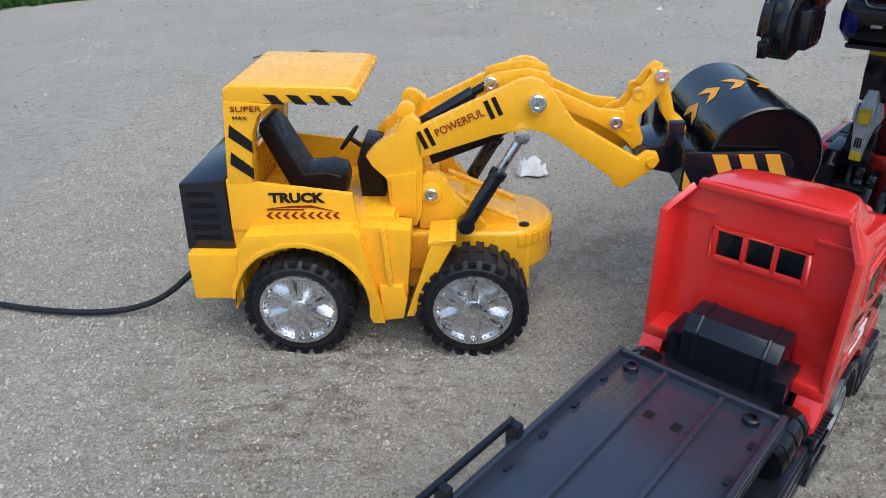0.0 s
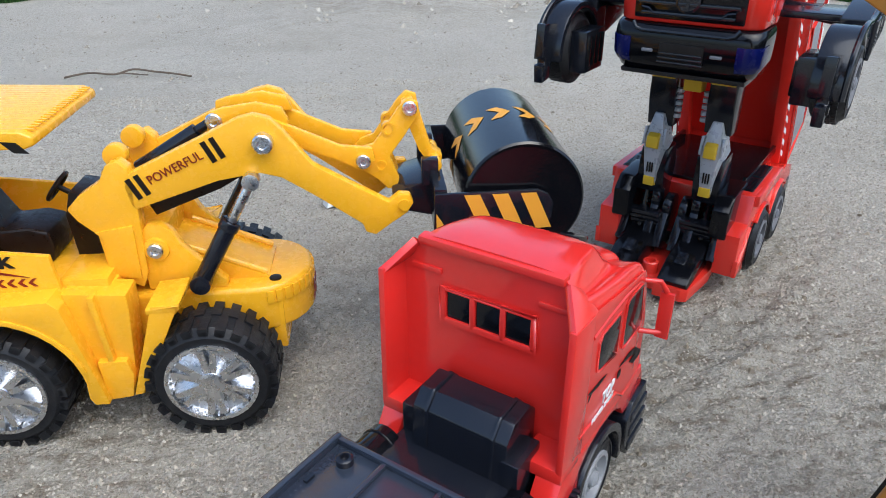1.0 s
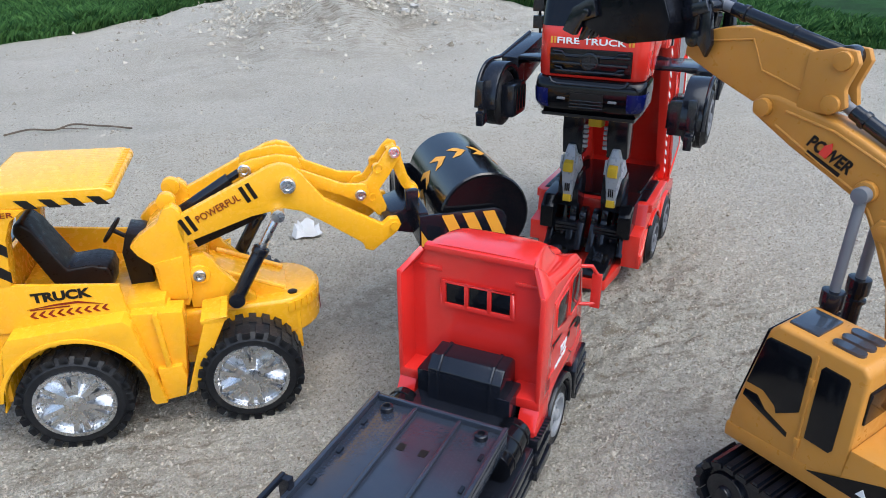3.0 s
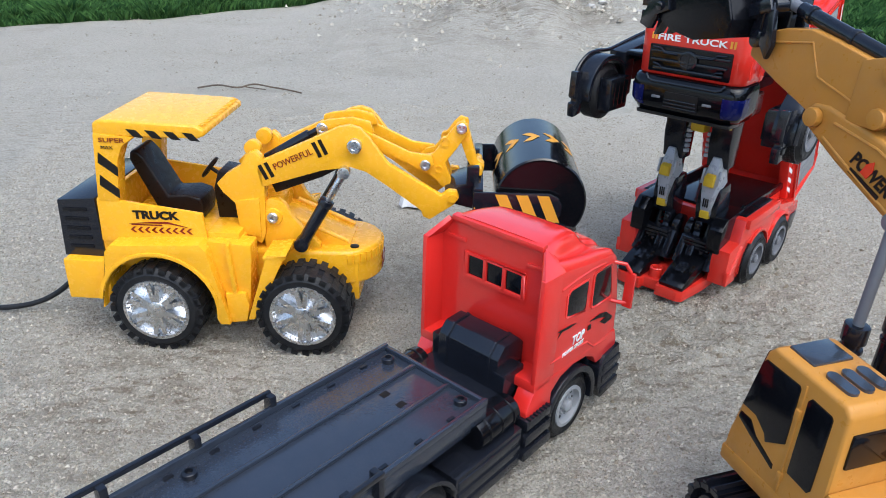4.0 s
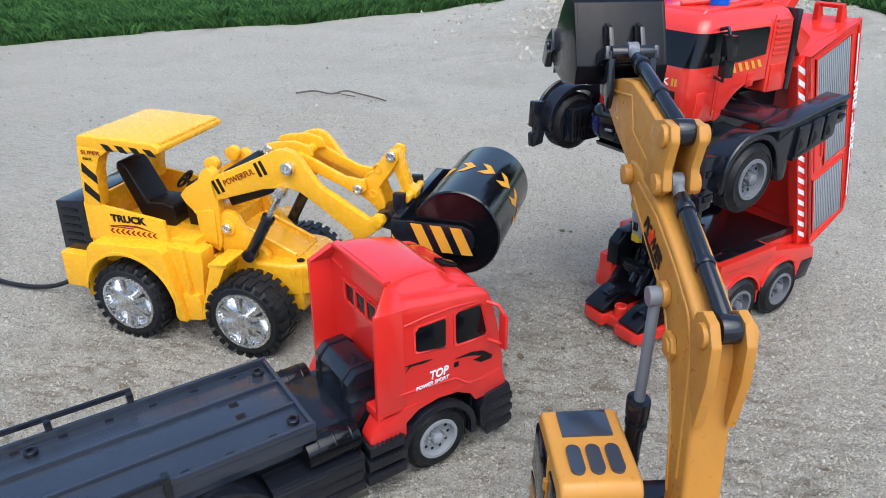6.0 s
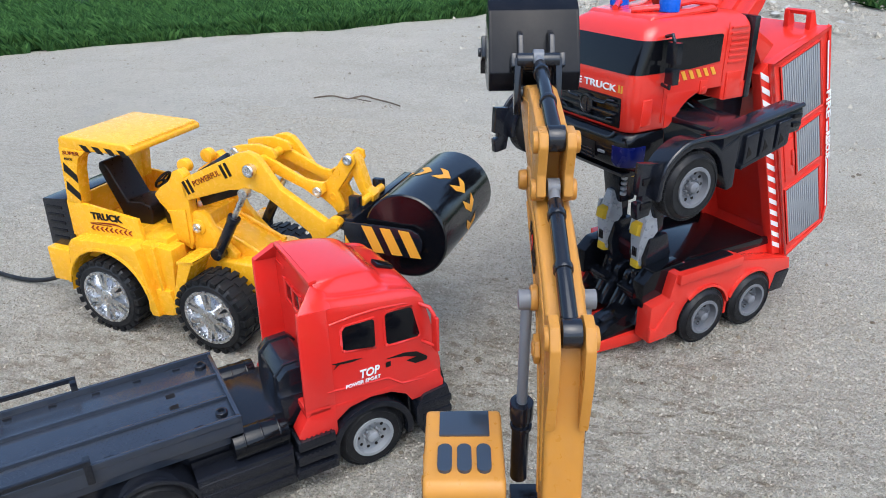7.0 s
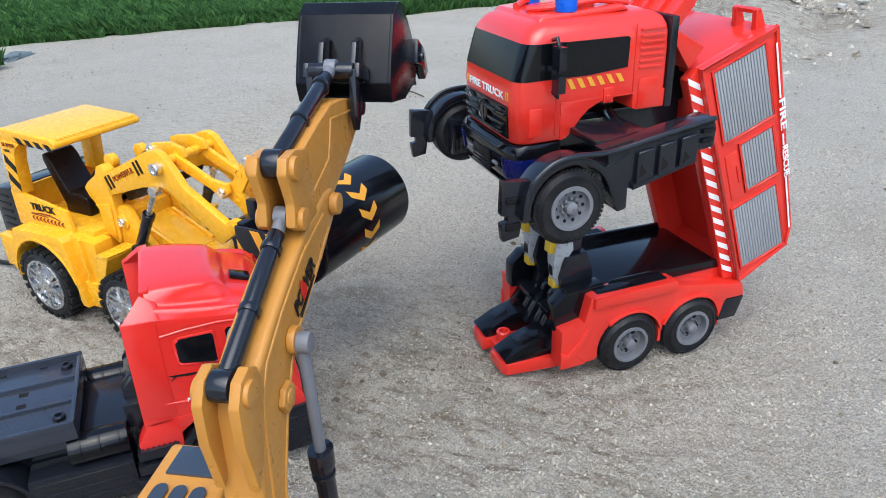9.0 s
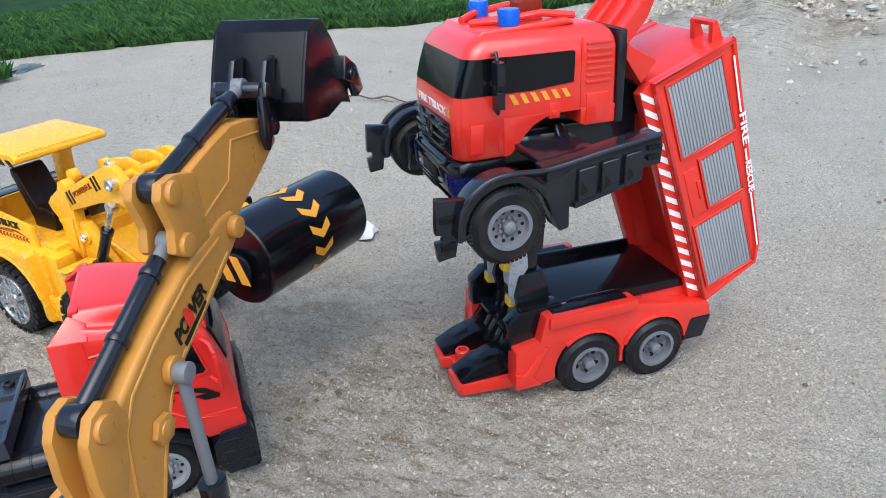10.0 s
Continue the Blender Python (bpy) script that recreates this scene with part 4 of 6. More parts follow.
            part("window_rim", bm, RED, cab, bevel=0.0003)
        for pts in ([(-0.030, 0.1180), (-0.012, 0.1165), (-0.004, 0.1150), (-0.014, 0.1145), (-0.024, 0.1160), (-0.029, 0.1125), (-0.026, 0.1160)], [(0.018, 0.1065), (0.034, 0.1070), (0.046, 0.1040), (0.056, 0.0960), (0.055, 0.0930), (0.044, 0.0930), (0.036, 0.0985), (0.046, 0.0990), (0.034, 0.1035)], [(0.0165, 0.0985), (0.0210, 0.0985), (0.0210, 0.1030), (0.0165, 0.1030)]):
            bm = bmesh.new()
            flat(bm, pts if s < 0 else [(-a, b) for a, b in pts], (0, s * 0.0594, 0), (1, 0, 0) if s < 0 else (-1, 0, 0), Z)
            part("flame_print", bm, PRINT, cab)
    lettering("lettering", "TOP", 0.0078, (-0.0075, -0.0596, 0.0962), X, (0.06, 0, 1), WHITE, cab, 0.0180, shear=0.1, bold=0.02, label="white lettering TOP")
    lettering("lettering", "POWER SPORT", 0.0033, (-0.0205, -0.0596, 0.0908), X, (0.06, 0, 1), WHITE, cab, 0.0315, shear=0.1, bold=0.012, label="white lettering POWER SPORT")
    # moulded ridges along the shoulder, the deflector and over the wheel
    for s in (-1, 1):
        for pts, r in (([(-0.036, 0.0590, 0.0925), (0.018, 0.0592, 0.0870), (0.031, 0.0592, 0.0765), (0.059, 0.0582, 0.0735)], 0.0011), ([(-0.029, 0.0586, 0.1535), (-0.010, 0.0588, 0.1555), (0.014, 0.0588, 0.1560), (0.036, 0.0582, 0.1535), (0.050, 0.0572, 0.1490)], 0.0013)):
            bm = bmesh.new()
            tube(bm, [(x, s * y, z) for x, y, z in pts], r, 12)
            part("moulded_ridge", bm, RED, cab)
    # roof hatch, windscreen, mirrors
    bm = bmesh.new()
    m = Matrix.Translation((0.038, 0, 0.1713)) @ Matrix.Rotation(radians(21), 4, "Y")
    box(bm, -0.008, 0.008, -0.022, -0.010, -0.002, 0.0012, m)
    part("roof_vent", bm, GLOSS, cab, "black roof vent", bevel=0.0004)
    bm = bmesh.new()
    m = Matrix.Translation((0.0616, 0, 0.1345)) @ Matrix.Rotation(radians(-15.3), 4, "Y")
    box(bm, -0.003, 0.0014, -0.0440, 0.0440, -0.0170, 0.0165, m)
    part("windscreen", bm, GLOSS, cab, "black windscreen", bevel=0.0015)
    for s in (-1, 1):
        bm = bmesh.new()
        box(bm, 0.0570, 0.0600, s * 0.0705 - 0.0042, s * 0.0705 + 0.0042, 0.1080, 0.1400)
        tube(bm, [(0.050, s * 0.057, 0.1490), (0.056, s * 0.066, 0.1475), (0.0585, s * 0.070, 0.1400)], 0.0018)
        tube(bm, [(0.052, s * 0.057, 0.1120), (0.057, s * 0.066, 0.1110), (0.0585, s * 0.070, 0.1120)], 0.0018)
        part("mirror", bm, RED, t, "red plastic wing mirror", bevel=0.0008)
    # skirt, arches, bumper, steps
    for s in (-1, 1):
        bm = bmesh.new()
        prism(bm, [(0.0395, 0.055), (0.034, 0.064), (0.020, 0.0715), (0.001, 0.0735), (-0.018, 0.0705), (-0.030, 0.062), (-0.036, 0.050), (-0.044, 0.050), (-0.044, 0.078), (0.0665, 0.078), (0.0715, 0.066), (0.0715, 0.056)], min(s * 0.050, s * 0.0594), max(s * 0.050, s * 0.0594))
        part("cab_skirt", bm, RED, cab, bevel=0.0014)
    for s in (-1, 1):
        bm = bmesh.new()
        a = arc(0.001, 0.030, 0.0385, -12, 192, 16)
        b = arc(0.001, 0.030, 0.0325, 192, -12, 16)
        prism(bm, a + b, min(s * 0.040, s * 0.0615), max(s * 0.040, s * 0.0615))
        part("wheel_arch", bm, BLACK, t, "black wheel arch", bevel=0.001)
        bm = bmesh.new()
        prism(bm, [(0.042, 0.030), (0.042, 0.048), (0.050, 0.058), (0.0740, 0.061), (0.0765, 0.050), (0.0760, 0.016), (0.050, 0.014)], min(s * 0.040, s * 0.0625), max(s * 0.040, s * 0.0625))
        for k in range(3):
            box(bm, 0.048, 0.0775, min(s * 0.045, s * 0.0635), max(s * 0.045, s * 0.0635), 0.019 + 0.012 * k, 0.026 + 0.012 * k)
        part("bumper_corner", bm, BLACK, t, "ribbed black bumper corner", bevel=0.0012)
        bm = bmesh.new()
        box(bm, -0.062, -0.036, min(s * 0.036, s * 0.058), max(s * 0.036, s * 0.058), 0.014, 0.050)
        for k in range(3):
            box(bm, -0.066 - 0.002 * k, -0.034, min(s * 0.040, s * (0.063 + 0.001 * k)), max(s * 0.040, s * (0.063 + 0.001 * k)), 0.046 - 0.013 * k, 0.055 - 0.013 * k)
        step = part("step", bm, BLACK, t, "ribbed black step", bevel=0.0006)
        for k in range(3):
            for j in range(7):
                x = -0.063 + 0.0042 * j
                bm = bmesh.new()
                box(bm, x, x + 0.0018, min(s * 0.044, s * 0.0642), max(s * 0.044, s * 0.0642), 0.0545 - 0.013 * k, 0.0562 - 0.013 * k)
                part("step_rib", bm, BLACK, step)
        wheel(t, 0.001, s * 0.0590, 0.0308, 0.022, s, SILVER, 0.0180, "truck", lug=0)
        wheel(t, -0.180, s * 0.0590, 0.0308, 0.022, s, SILVER, 0.0180, "truck", lug=0)
        wheel(t, -0.262, s * 0.0590, 0.0308, 0.022, s, SILVER, 0.0180, "truck", lug=0)
    bm = bmesh.new()
    prism(bm, [(0.040, 0.016), (0.040, 0.070), (0.073, 0.078), (0.0775, 0.060), (0.0775, 0.014)], -0.050, 0.050)
    part("front_bumper", bm, BLACK, t, bevel=0.0015)
    # chassis and engine hump
    bm = bmesh.new()
    box(bm, -0.42, 0.04, -0.034, 0.034, 0.024, 0.060)
    box(bm, -0.112, -0.040, -0.040, 0.040, 0.058, 0.071)
    part("chassis", bm, BLACK, t, bevel=0.0015)
    bm = bmesh.new()
    prism(bm, [(-0.0355, 0.068), (-0.0355, 0.101), (-0.042, 0.1075), (-0.060, 0.1065), (-0.068, 0.098), (-0.0695, 0.072), (-0.0695, 0.066)], -0.0330, 0.0275)
    for y in (-0.0240, 0.0185):
        prism(bm, [(-0.0355, 0.068), (-0.0355, 0.1022), (-0.042, 0.1090), (-0.0605, 0.1080), (-0.0692, 0.0988), (-0.0708, 0.072)], y - 0.0015, y + 0.0015)
    box(bm, -0.062, -0.036, 0.030, 0.040, 0.066, 0.090)
    box(bm, -0.070, -0.044, -0.041, -0.030, 0.066, 0.088)
    part("engine_hump", bm, BLACK, t, "glossy black engine housing", bevel=0.0022)
    for s in (-1, 1):
        bm = bmesh.new()
        rod(bm, (-0.114, s * 0.046, 0.063), (-0.070, s * 0.046, 0.063), 0.0125, seg=24)
        for x in (-0.106, -0.092, -0.078):
            rod(bm, (x, s * 0.046, 0.063), (x + 0.002, s * 0.046, 0.063), 0.0132, seg=24)
        part("tank", bm, GLOSS, t, "glossy black round tank", bevel=0.0008)
        bm = bmesh.new()
        box(bm, -0.146, -0.070, min(s * 0.036, s * 0.0610), max(s * 0.036, s * 0.0610), 0.016, 0.052)
        sbox = part("side_box", bm, BLACK, t, bevel=0.001)
        for k in range(3):
            bm = bmesh.new()
            box(bm, -0.144, -0.072, min(s * 0.0600, s * 0.0622), max(s * 0.0600, s * 0.0622), 0.019 + 0.011 * k, 0.026 + 0.011 * k)
            part("box_rib", bm, BLACK, sbox, bevel=0.0008)
        for x0 in (-0.180, -0.262):
            bm = bmesh.new()
            prism(bm, arc(x0, 0.030, 0.0375, 10, 170, 12) + arc(x0, 0.030, 0.034, 170, 10, 12), min(s * 0.036, s * 0.061), max(s * 0.036, s * 0.061))
            part("rear_mudguard", bm, BLACK, t, bevel=0.0006)
    # deck: plate, raised edges, ridges, studs
    bm = bmesh.new()
    box(bm, -0.440, -0.104, -0.0520, 0.0520, 0.076, 0.0885)
    box(bm, -0.440, -0.114, -0.0470, 0.0470, 0.066, 0.077)
    deck = part("deck", bm, DECK, t, "dark ribbed flatbed deck", bevel=0.0015)
    for y0, y1, z1 in ((-0.0525, -0.0490, 0.0935), (0.0490, 0.0525, 0.0935), (-0.0190, -0.0160, 0.0915), (0.0160, 0.0190, 0.0915)):
        bm = bmesh.new()
        box(bm, -0.440, -0.104, y0, y1, 0.0880, z1)
        part("deck_ridge", bm, DECK, deck, bevel=0.0008)
    bm = bmesh.new()
    box(bm, -0.1075, -0.104, -0.049, 0.049, 0.0880, 0.0925)
    part("deck_ridge", bm, DECK, deck, bevel=0.0008)
    bm = bmesh.new()
    for y0, y1 in ((-0.0470, -0.0215), (0.0215, 0.0470)):
        nx, ny = 88, 7
        for i in range(nx):
            for j in range(ny):
                x, y = -0.432 + 0.0036 * i + (0.0018 if j % 2 else 0), y0 + 0.0018 + (y1 - y0 - 0.0036) * j / (ny - 1)
                vs = [bm.verts.new(p) for p in ((x - 0.0014, y, 0.0884), (x, y - 0.0014, 0.0884), (x + 0.0014, y, 0.0884), (x, y + 0.0014, 0.0884), (x, y, 0.08862))]
                for k in range(4):
                    bm.faces.new((vs[k], vs[(k + 1) % 4], vs[4]))
    tagged(part("tread_studs", bm, DECK, deck, "fine diamond tread on the deck"), kind="stuff")
    for x in (-0.116, -0.285):
        for y in (-0.037, 0.037):
            bm = bmesh.new()
            lathe(bm, [(0.0048, -0.001), (0.0048, 0.0035), (0.0036, 0.0042), (0.0026, 0.0042), (0.0022, 0.0015), (0.0003, 0.0015), (0.0003, -0.001)], 0, 0, 20)
            bmesh.ops.transform(bm, matrix=Matrix.Translation((x, y, 0.0885)) @ Matrix.Rotation(radians(90), 4, "X"), verts=bm.verts)
            part("deck_stud", bm, BLACK, deck, "round black deck stud")
    for y in (0.0060, -0.0105):
        bm = bmesh.new()
        box(bm, -0.150, -0.143, y, y + 0.0055, 0.0884, 0.0888)
        part("deck_hole", bm, PRINT, deck)
    for i in range(9):
        for y in (-0.0445, 0.0445):
            bm = bmesh.new()
            x = -0.135 - 0.032 * i
            box(bm, x - 0.003, x + 0.003, y - 0.0012, y + 0.0012, 0.0884, 0.0902)
            part("deck_lug", bm, BLACK, deck)
    for s in (-1, 1):
        bm = bmesh.new()
        y = s * 0.0570
        box(bm, -0.420, -0.2105, y - 0.0016, y + 0.0016, 0.0985, 0.1025)
        for x in (-0.2125, -0.2700, -0.3300, -0.3900):
            box(bm, x - 0.003, x + 0.002, min(y, s * 0.051) - 0.0014, max(y, s * 0.051) + 0.0014, 0.082, 0.1015)
        part("side_rail", bm, BLACK, t, "thin black side rail", bevel=0.0007)


flatbed()


# ---- red fire engine folded out into a standing robot ----
def fire_robot():
    t = thing("toy_fire_engine_robot", pose(0.4957, 0.7336, 0, 0, 0, 227.2), "red and black toy fire engine unfolded into standing robot", "toy robot")
    Z, B = (0, 0, 1), (-1, 0, 0)

    def sides(lo, hi):
        return ((lo, hi, 1), (-hi, -lo, -1))

    # lower body on four wheels
    arch = arc(0.0, 0.032, 0.0362, -12, 192, 12)
    arch2 = arc(-0.075, 0.032, 0.0362, -12, 192, 12)
    for y0, y1, s in sides(0.049, 0.069):
        bm = bmesh.new()
        prism(bm, [(0.077, 0.022), (0.077, 0.064), (0.052, 0.068), (0.046, 0.094), (0.040, 0.0955), (-0.050, 0.0935), (-0.054, 0.0865), (-0.1365, 0.0700), (-0.1400, 0.0555), (-0.118, 0.0555), (-0.1115, 0.030)] + arch2[::-1] + arch[::-1] + [(0.040, 0.022)], y0, y1)
        hull = part("side_hull", bm, FIRE_RED, t, "glossy red side hull", bevel=0.0016)
        bm = bmesh.new()
        yf = s * 0.0692
        prism(bm, [(0.078, 0.022), (0.078, 0.040), (0.070, 0.036), (0.047, 0.064), (0.044, 0.062), (0.060, 0.034), (0.050, 0.022)], yf - 0.0025, yf + 0.0025)
        part("corner_fairing", bm, FIRE_RED, hull, bevel=0.0012)
        for x in (0.0, -0.075):
            bm = bmesh.new()
            prism(bm, arc(x, 0.032, 0.0395, 20 if x else 48, 132 if x else 165, 12) + arc(x, 0.032, 0.0362, 132 if x else 165, 20 if x else 48, 12), s * 0.0695 - 0.003, s * 0.0695 + 0.003)
            part("arch_lip", bm, FIRE_RED, hull, bevel=0.0008)
        bm = bmesh.new()
        box(bm, -0.050, 0.044, min(s * 0.060, s * 0.0735), max(s * 0.060, s * 0.0735), 0.0835, 0.0950)
        part("grille_ledge", bm, FIRE_RED, hull, bevel=0.0014)
        bm = bmesh.new()
        prism(bm, [(-0.118, 0.086), (-0.118, 0.0955), (0.010, 0.0985), (0.018, 0.094), (0.020, 0.086)], s * 0.0505 - 0.0020, s * 0.0505 + 0.0020)
        part("floor_rail", bm, GLOSS, hull, "glossy black floor rail", bevel=0.0008)
        bm = bmesh.new()
        prism(bm, [(0.079, 0.058), (0.079, 0.086), (0.066, 0.098), (0.026, 0.1005), (0.020, 0.094), (0.020, 0.058)], min(s * 0.040, s * 0.0565), max(s * 0.040, s * 0.0565))
        part("hinge_cheek", bm, GLOSS, hull, "glossy black hinge cheek", bevel=0.002)
        bm = bmesh.new()
        box(bm, -0.042, 0.038, min(s * 0.053, s * 0.065), max(s * 0.053, s * 0.065), 0.0930, 0.0962)
        grill = part("top_grille", bm, GLOSS, hull, "black slatted grille", bevel=0.0005)
        for k in range(24):
            bm = bmesh.new()
            x = -0.040 + 0.0032 * k
            if abs(x - 0.0) < 0.003:
                continue
            box(bm, x, x + 0.0014, min(s * 0.0545, s * 0.0635), max(s * 0.0545, s * 0.0635), 0.0960, 0.0972)
            part("slat", bm, BLACK, grill)
        bm = bmesh.new()
        prism(bm, [(-0.1405, 0.0545), (-0.1330, 0.0310), (-0.1100, 0.0310), (-0.1160, 0.0545)], y0 - 0.002, y1 + 0.0005)
        part("rear_corner", bm, BLACK, hull, "black rear corner", bevel=0.001)
        for x in (0.0, -0.075):
            wheel(t, x, s * 0.0740, 0.0328, 0.025, s, GREY, 0.0190, "dish", lug=0)
    bm = bmesh.new()
    box(bm, -0.128, 0.030, -0.050, 0.050, 0.030, 0.086)
    part("hull_core", bm, FIRE_RED, t, bevel=0.001)
    bm = bmesh.new()
    box(bm, -0.120, 0.018, -0.049, 0.049, 0.085, 0.0895)
    part("floor_panel", bm, GLOSS, t, "glossy black floor panel", bevel=0.0008)
    bm = bmesh.new()
    loft(bm, [[(0.040, -0.047, z), (0.075, -0.047, z), (0.122, -0.042, z), (0.126, -0.036, z), (0.127, -0.010, z), (0.118, -0.009, z), (0.118, 0.009, z), (0.127, 0.010, z), (0.126, 0.036, z), (0.122, 0.042, z), (0.075, 0.047, z), (0.040, 0.047, z)] for z in (0.008, 0.021)])
    part("nose_plate", bm, FIRE_RED, t, "red nose plate on the sand", bevel=0.001)
    bm = bmesh.new()
    lathe(bm, [(0.0075, 0), (0.0075, 0.013), (0.0065, 0.014), (0.0045, 0.014), (0.0042, 0.004), (0.0003, 0.004), (0.0003, 0)], 0, 0, 24)
    bmesh.ops.transform(bm, matrix=Matrix.Translation((0.1065, -0.001, 0.019)) @ Matrix.Rotation(radians(90), 4, "X"), verts=bm.verts)
    part("coupling_ring", bm, FIRE_RED, t, "red coupling ring")
    for s in (-1, 1):
        bm = bmesh.new()
        y0, y1 = sorted((s * 0.012, s * 0.041))
        prism(bm, [(0.062, 0.020), (0.122, 0.020), (0.125, 0.026), (0.104, 0.037), (0.088, 0.042), (0.066, 0.046)], y0, y1)
        foot = part("foot", bm, GLOSS, t, "black toe block", bevel=0.0018)
        bm = bmesh.new()
        prism(bm, [(0.092, 0.038), (0.106, 0.034), (0.108, 0.038), (0.094, 0.044)], s * 0.026 - 0.005, s * 0.026 + 0.005)
        part("toe_cap", bm, BLACK, foot, bevel=0.0008)
        for k in range(4):
            bm = bmesh.new()
            box(bm, 0.060, 0.064 + 0.003 * k, min(s * 0.010, s * 0.040), max(s * 0.010, s * 0.040), 0.044 + 0.006 * k, 0.048 + 0.006 * k)
            part("tread_rib", bm, BLACK, foot, bevel=0.0006)
        # lifting linkage between hull and legs
        for y, r, x, z in ((0.046, 0.020, 0.036, 0.078), (0.020, 0.018, 0.042, 0.074), (0.008, 0.014, 0.046, 0.066)):
            bm = bmesh.new()
            rod(bm, (x, s * y - 0.004, z), (x, s * y + 0.004, z), r, seg=24)
            prism(bm, [(x - 0.010, z - 0.002), (x + 0.016, z - 0.002), (0.080, 0.034), (0.066, 0.026), (x - 0.010, 0.030)], s * y - 0.004, s * y + 0.004)
            part("hinge_arm", bm, BLACK, t, "black hinge arm", bevel=0.0012)
        bm = bmesh.new()
        for k in range(7):
            zz = 0.046 + 0.0055 * k
            rod(bm, (0.062 - 0.002 * k, s * 0.031, zz), (0.061 - 0.002 * k, s * 0.031, zz + 0.0032), 0.0048, seg=12)
        rod(bm, (0.064, s * 0.031, 0.040), (0.050, s * 0.031, 0.090), 0.0028, seg=10)
        part("spring_strut", bm, GLOSS, t, "black ribbed strut")
        # legs
        yc = s * 0.027
        bm = bmesh.new()
        prism(bm, [(0.034, 0.082), (0.058, 0.082), (0.064, 0.104), (0.060, 0.128), (0.036, 0.130), (0.028, 0.105)], yc - 0.013, yc + 0.013)
        part("lower_leg", bm, BLACK, t, "black lower leg", bevel=0.002)
        bm = bmesh.new()
        loft(bm, [[(0.062, yc - 0.0055, 0.093), (0.067, yc - 0.0045, 0.093), (0.067, yc + 0.0045, 0.093), (0.062, yc + 0.0055, 0.093)], [(0.058, yc - 0.010, 0.122), (0.069, yc - 0.007, 0.122), (0.069, yc + 0.007, 0.122), (0.058, yc + 0.010, 0.122)],
                  [(0.052, yc - 0.014, 0.136), (0.068, yc - 0.009, 0.136), (0.068, yc + 0.009, 0.136), (0.052, yc + 0.014, 0.136)], [(0.050, yc - 0.006, 0.163), (0.062, yc - 0.004, 0.163), (0.062, yc + 0.004, 0.163), (0.050, yc + 0.006, 0.163)]])
        shin = part("shin_guard", bm, PALE_GREY, t, "silver shin guard", bevel=0.001)
        bm = bmesh.new()
        prism(bm, [(0.064, 0.128), (0.074, 0.132), (0.073, 0.143), (0.063, 0.146)], yc - 0.0055, yc + 0.0055)
        part("knee_cap", bm, PALE_YELLOW, shin, "yellow knee cap", bevel=0.0014)
        bm = bmesh.new()
        prism(bm, [(0.060, 0.090), (0.0685, 0.092), (0.0685, 0.101), (0.062, 0.102)], yc - 0.0052, yc + 0.0052)
        part("ankle_cap", bm, PALE_YELLOW, shin, "yellow ankle cap", bevel=0.001)
        bm = bmesh.new()
        for sy in (-1, 1):
            prism(bm, [(0.054, 0.134), (0.070, 0.133), (0.066, 0.150), (0.056, 0.148)], yc + sy * 0.0095 - 0.0012, yc + sy * 0.0095 + 0.0012)
        part("knee_fin", bm, PALE_GREY, shin, bevel=0.0006)
        for k in range(3):
            bm = bmesh.new()
            box(bm, 0.0675, 0.0694, yc - 0.003 + 0.0024 * k, yc - 0.0018 + 0.0024 * k, 0.106, 0.116)
            part("shin_slot", bm, PRINT, shin)
        bm = bmesh.new()
        prism(bm, [(0.036, 0.150), (0.056, 0.150), (0.062, 0.180), (0.060, 0.208), (0.032, 0.208)], yc - 0.0125, yc + 0.0125)
        prism(bm, [(0.040, 0.130), (0.054, 0.130), (0.054, 0.152), (0.040, 0.152)], yc - 0.009, yc + 0.009)
        thigh = part("thigh", bm, BLACK, t, "black thigh block", bevel=0.002)
        for k in range(5):
            bm = bmesh.new()
            rod(bm, (0.055, s * 0.0125, 0.160 + 0.006 * k), (0.055, s * 0.0125, 0.1635 + 0.006 * k), 0.0035, seg=10)
            part("thigh_ring", bm, PALE_GREY, thigh)
        bm = bmesh.new()
        prism(bm, [(0.060, 0.196), (0.068, 0.198), (0.068, 0.206), (0.056, 0.207)], yc - 0.010, yc + 0.010)
        part("thigh_cap", bm, PALE_YELLOW, thigh, bevel=0.0008)
    bm = bmesh.new()
    prism(bm, [(0.046, 0.186), (0.064, 0.188), (0.066, 0.207), (0.046, 0.209)], -0.008, 0.008)
    part("hip_plate", bm, PALE_YELLOW, t, "yellow hip plate", bevel=0.0012)
    bm = bmesh.new()
    box(bm, 0.004, 0.090, -0.044, 0.044, 0.207, 0.232)
    box(bm, -0.060, 0.084, -0.030, 0.030, 0.228, 0.266)
    part("waist", bm, BLACK, t, "black waist block", bevel=0.002)
    # cab
    def slab(z, xf, xr, w, rf=0.013, rr=0.004):
        """One level of a shell with rounded front corners."""
        pts = []
        for cx, cy, r, a0 in ((xf - rf, w - rf, rf, 0), (xr + rr, w - rr, rr, 90), (xr + rr, -w + rr, rr, 180), (xf - rf, -w + rf, rf, 270)):
            pts += [(cx + r * math.cos(radians(a0 + 15 * k)), cy + r * math.sin(radians(a0 + 15 * k)), z) for k in range(7)]
        return pts

    bm = bmesh.new()
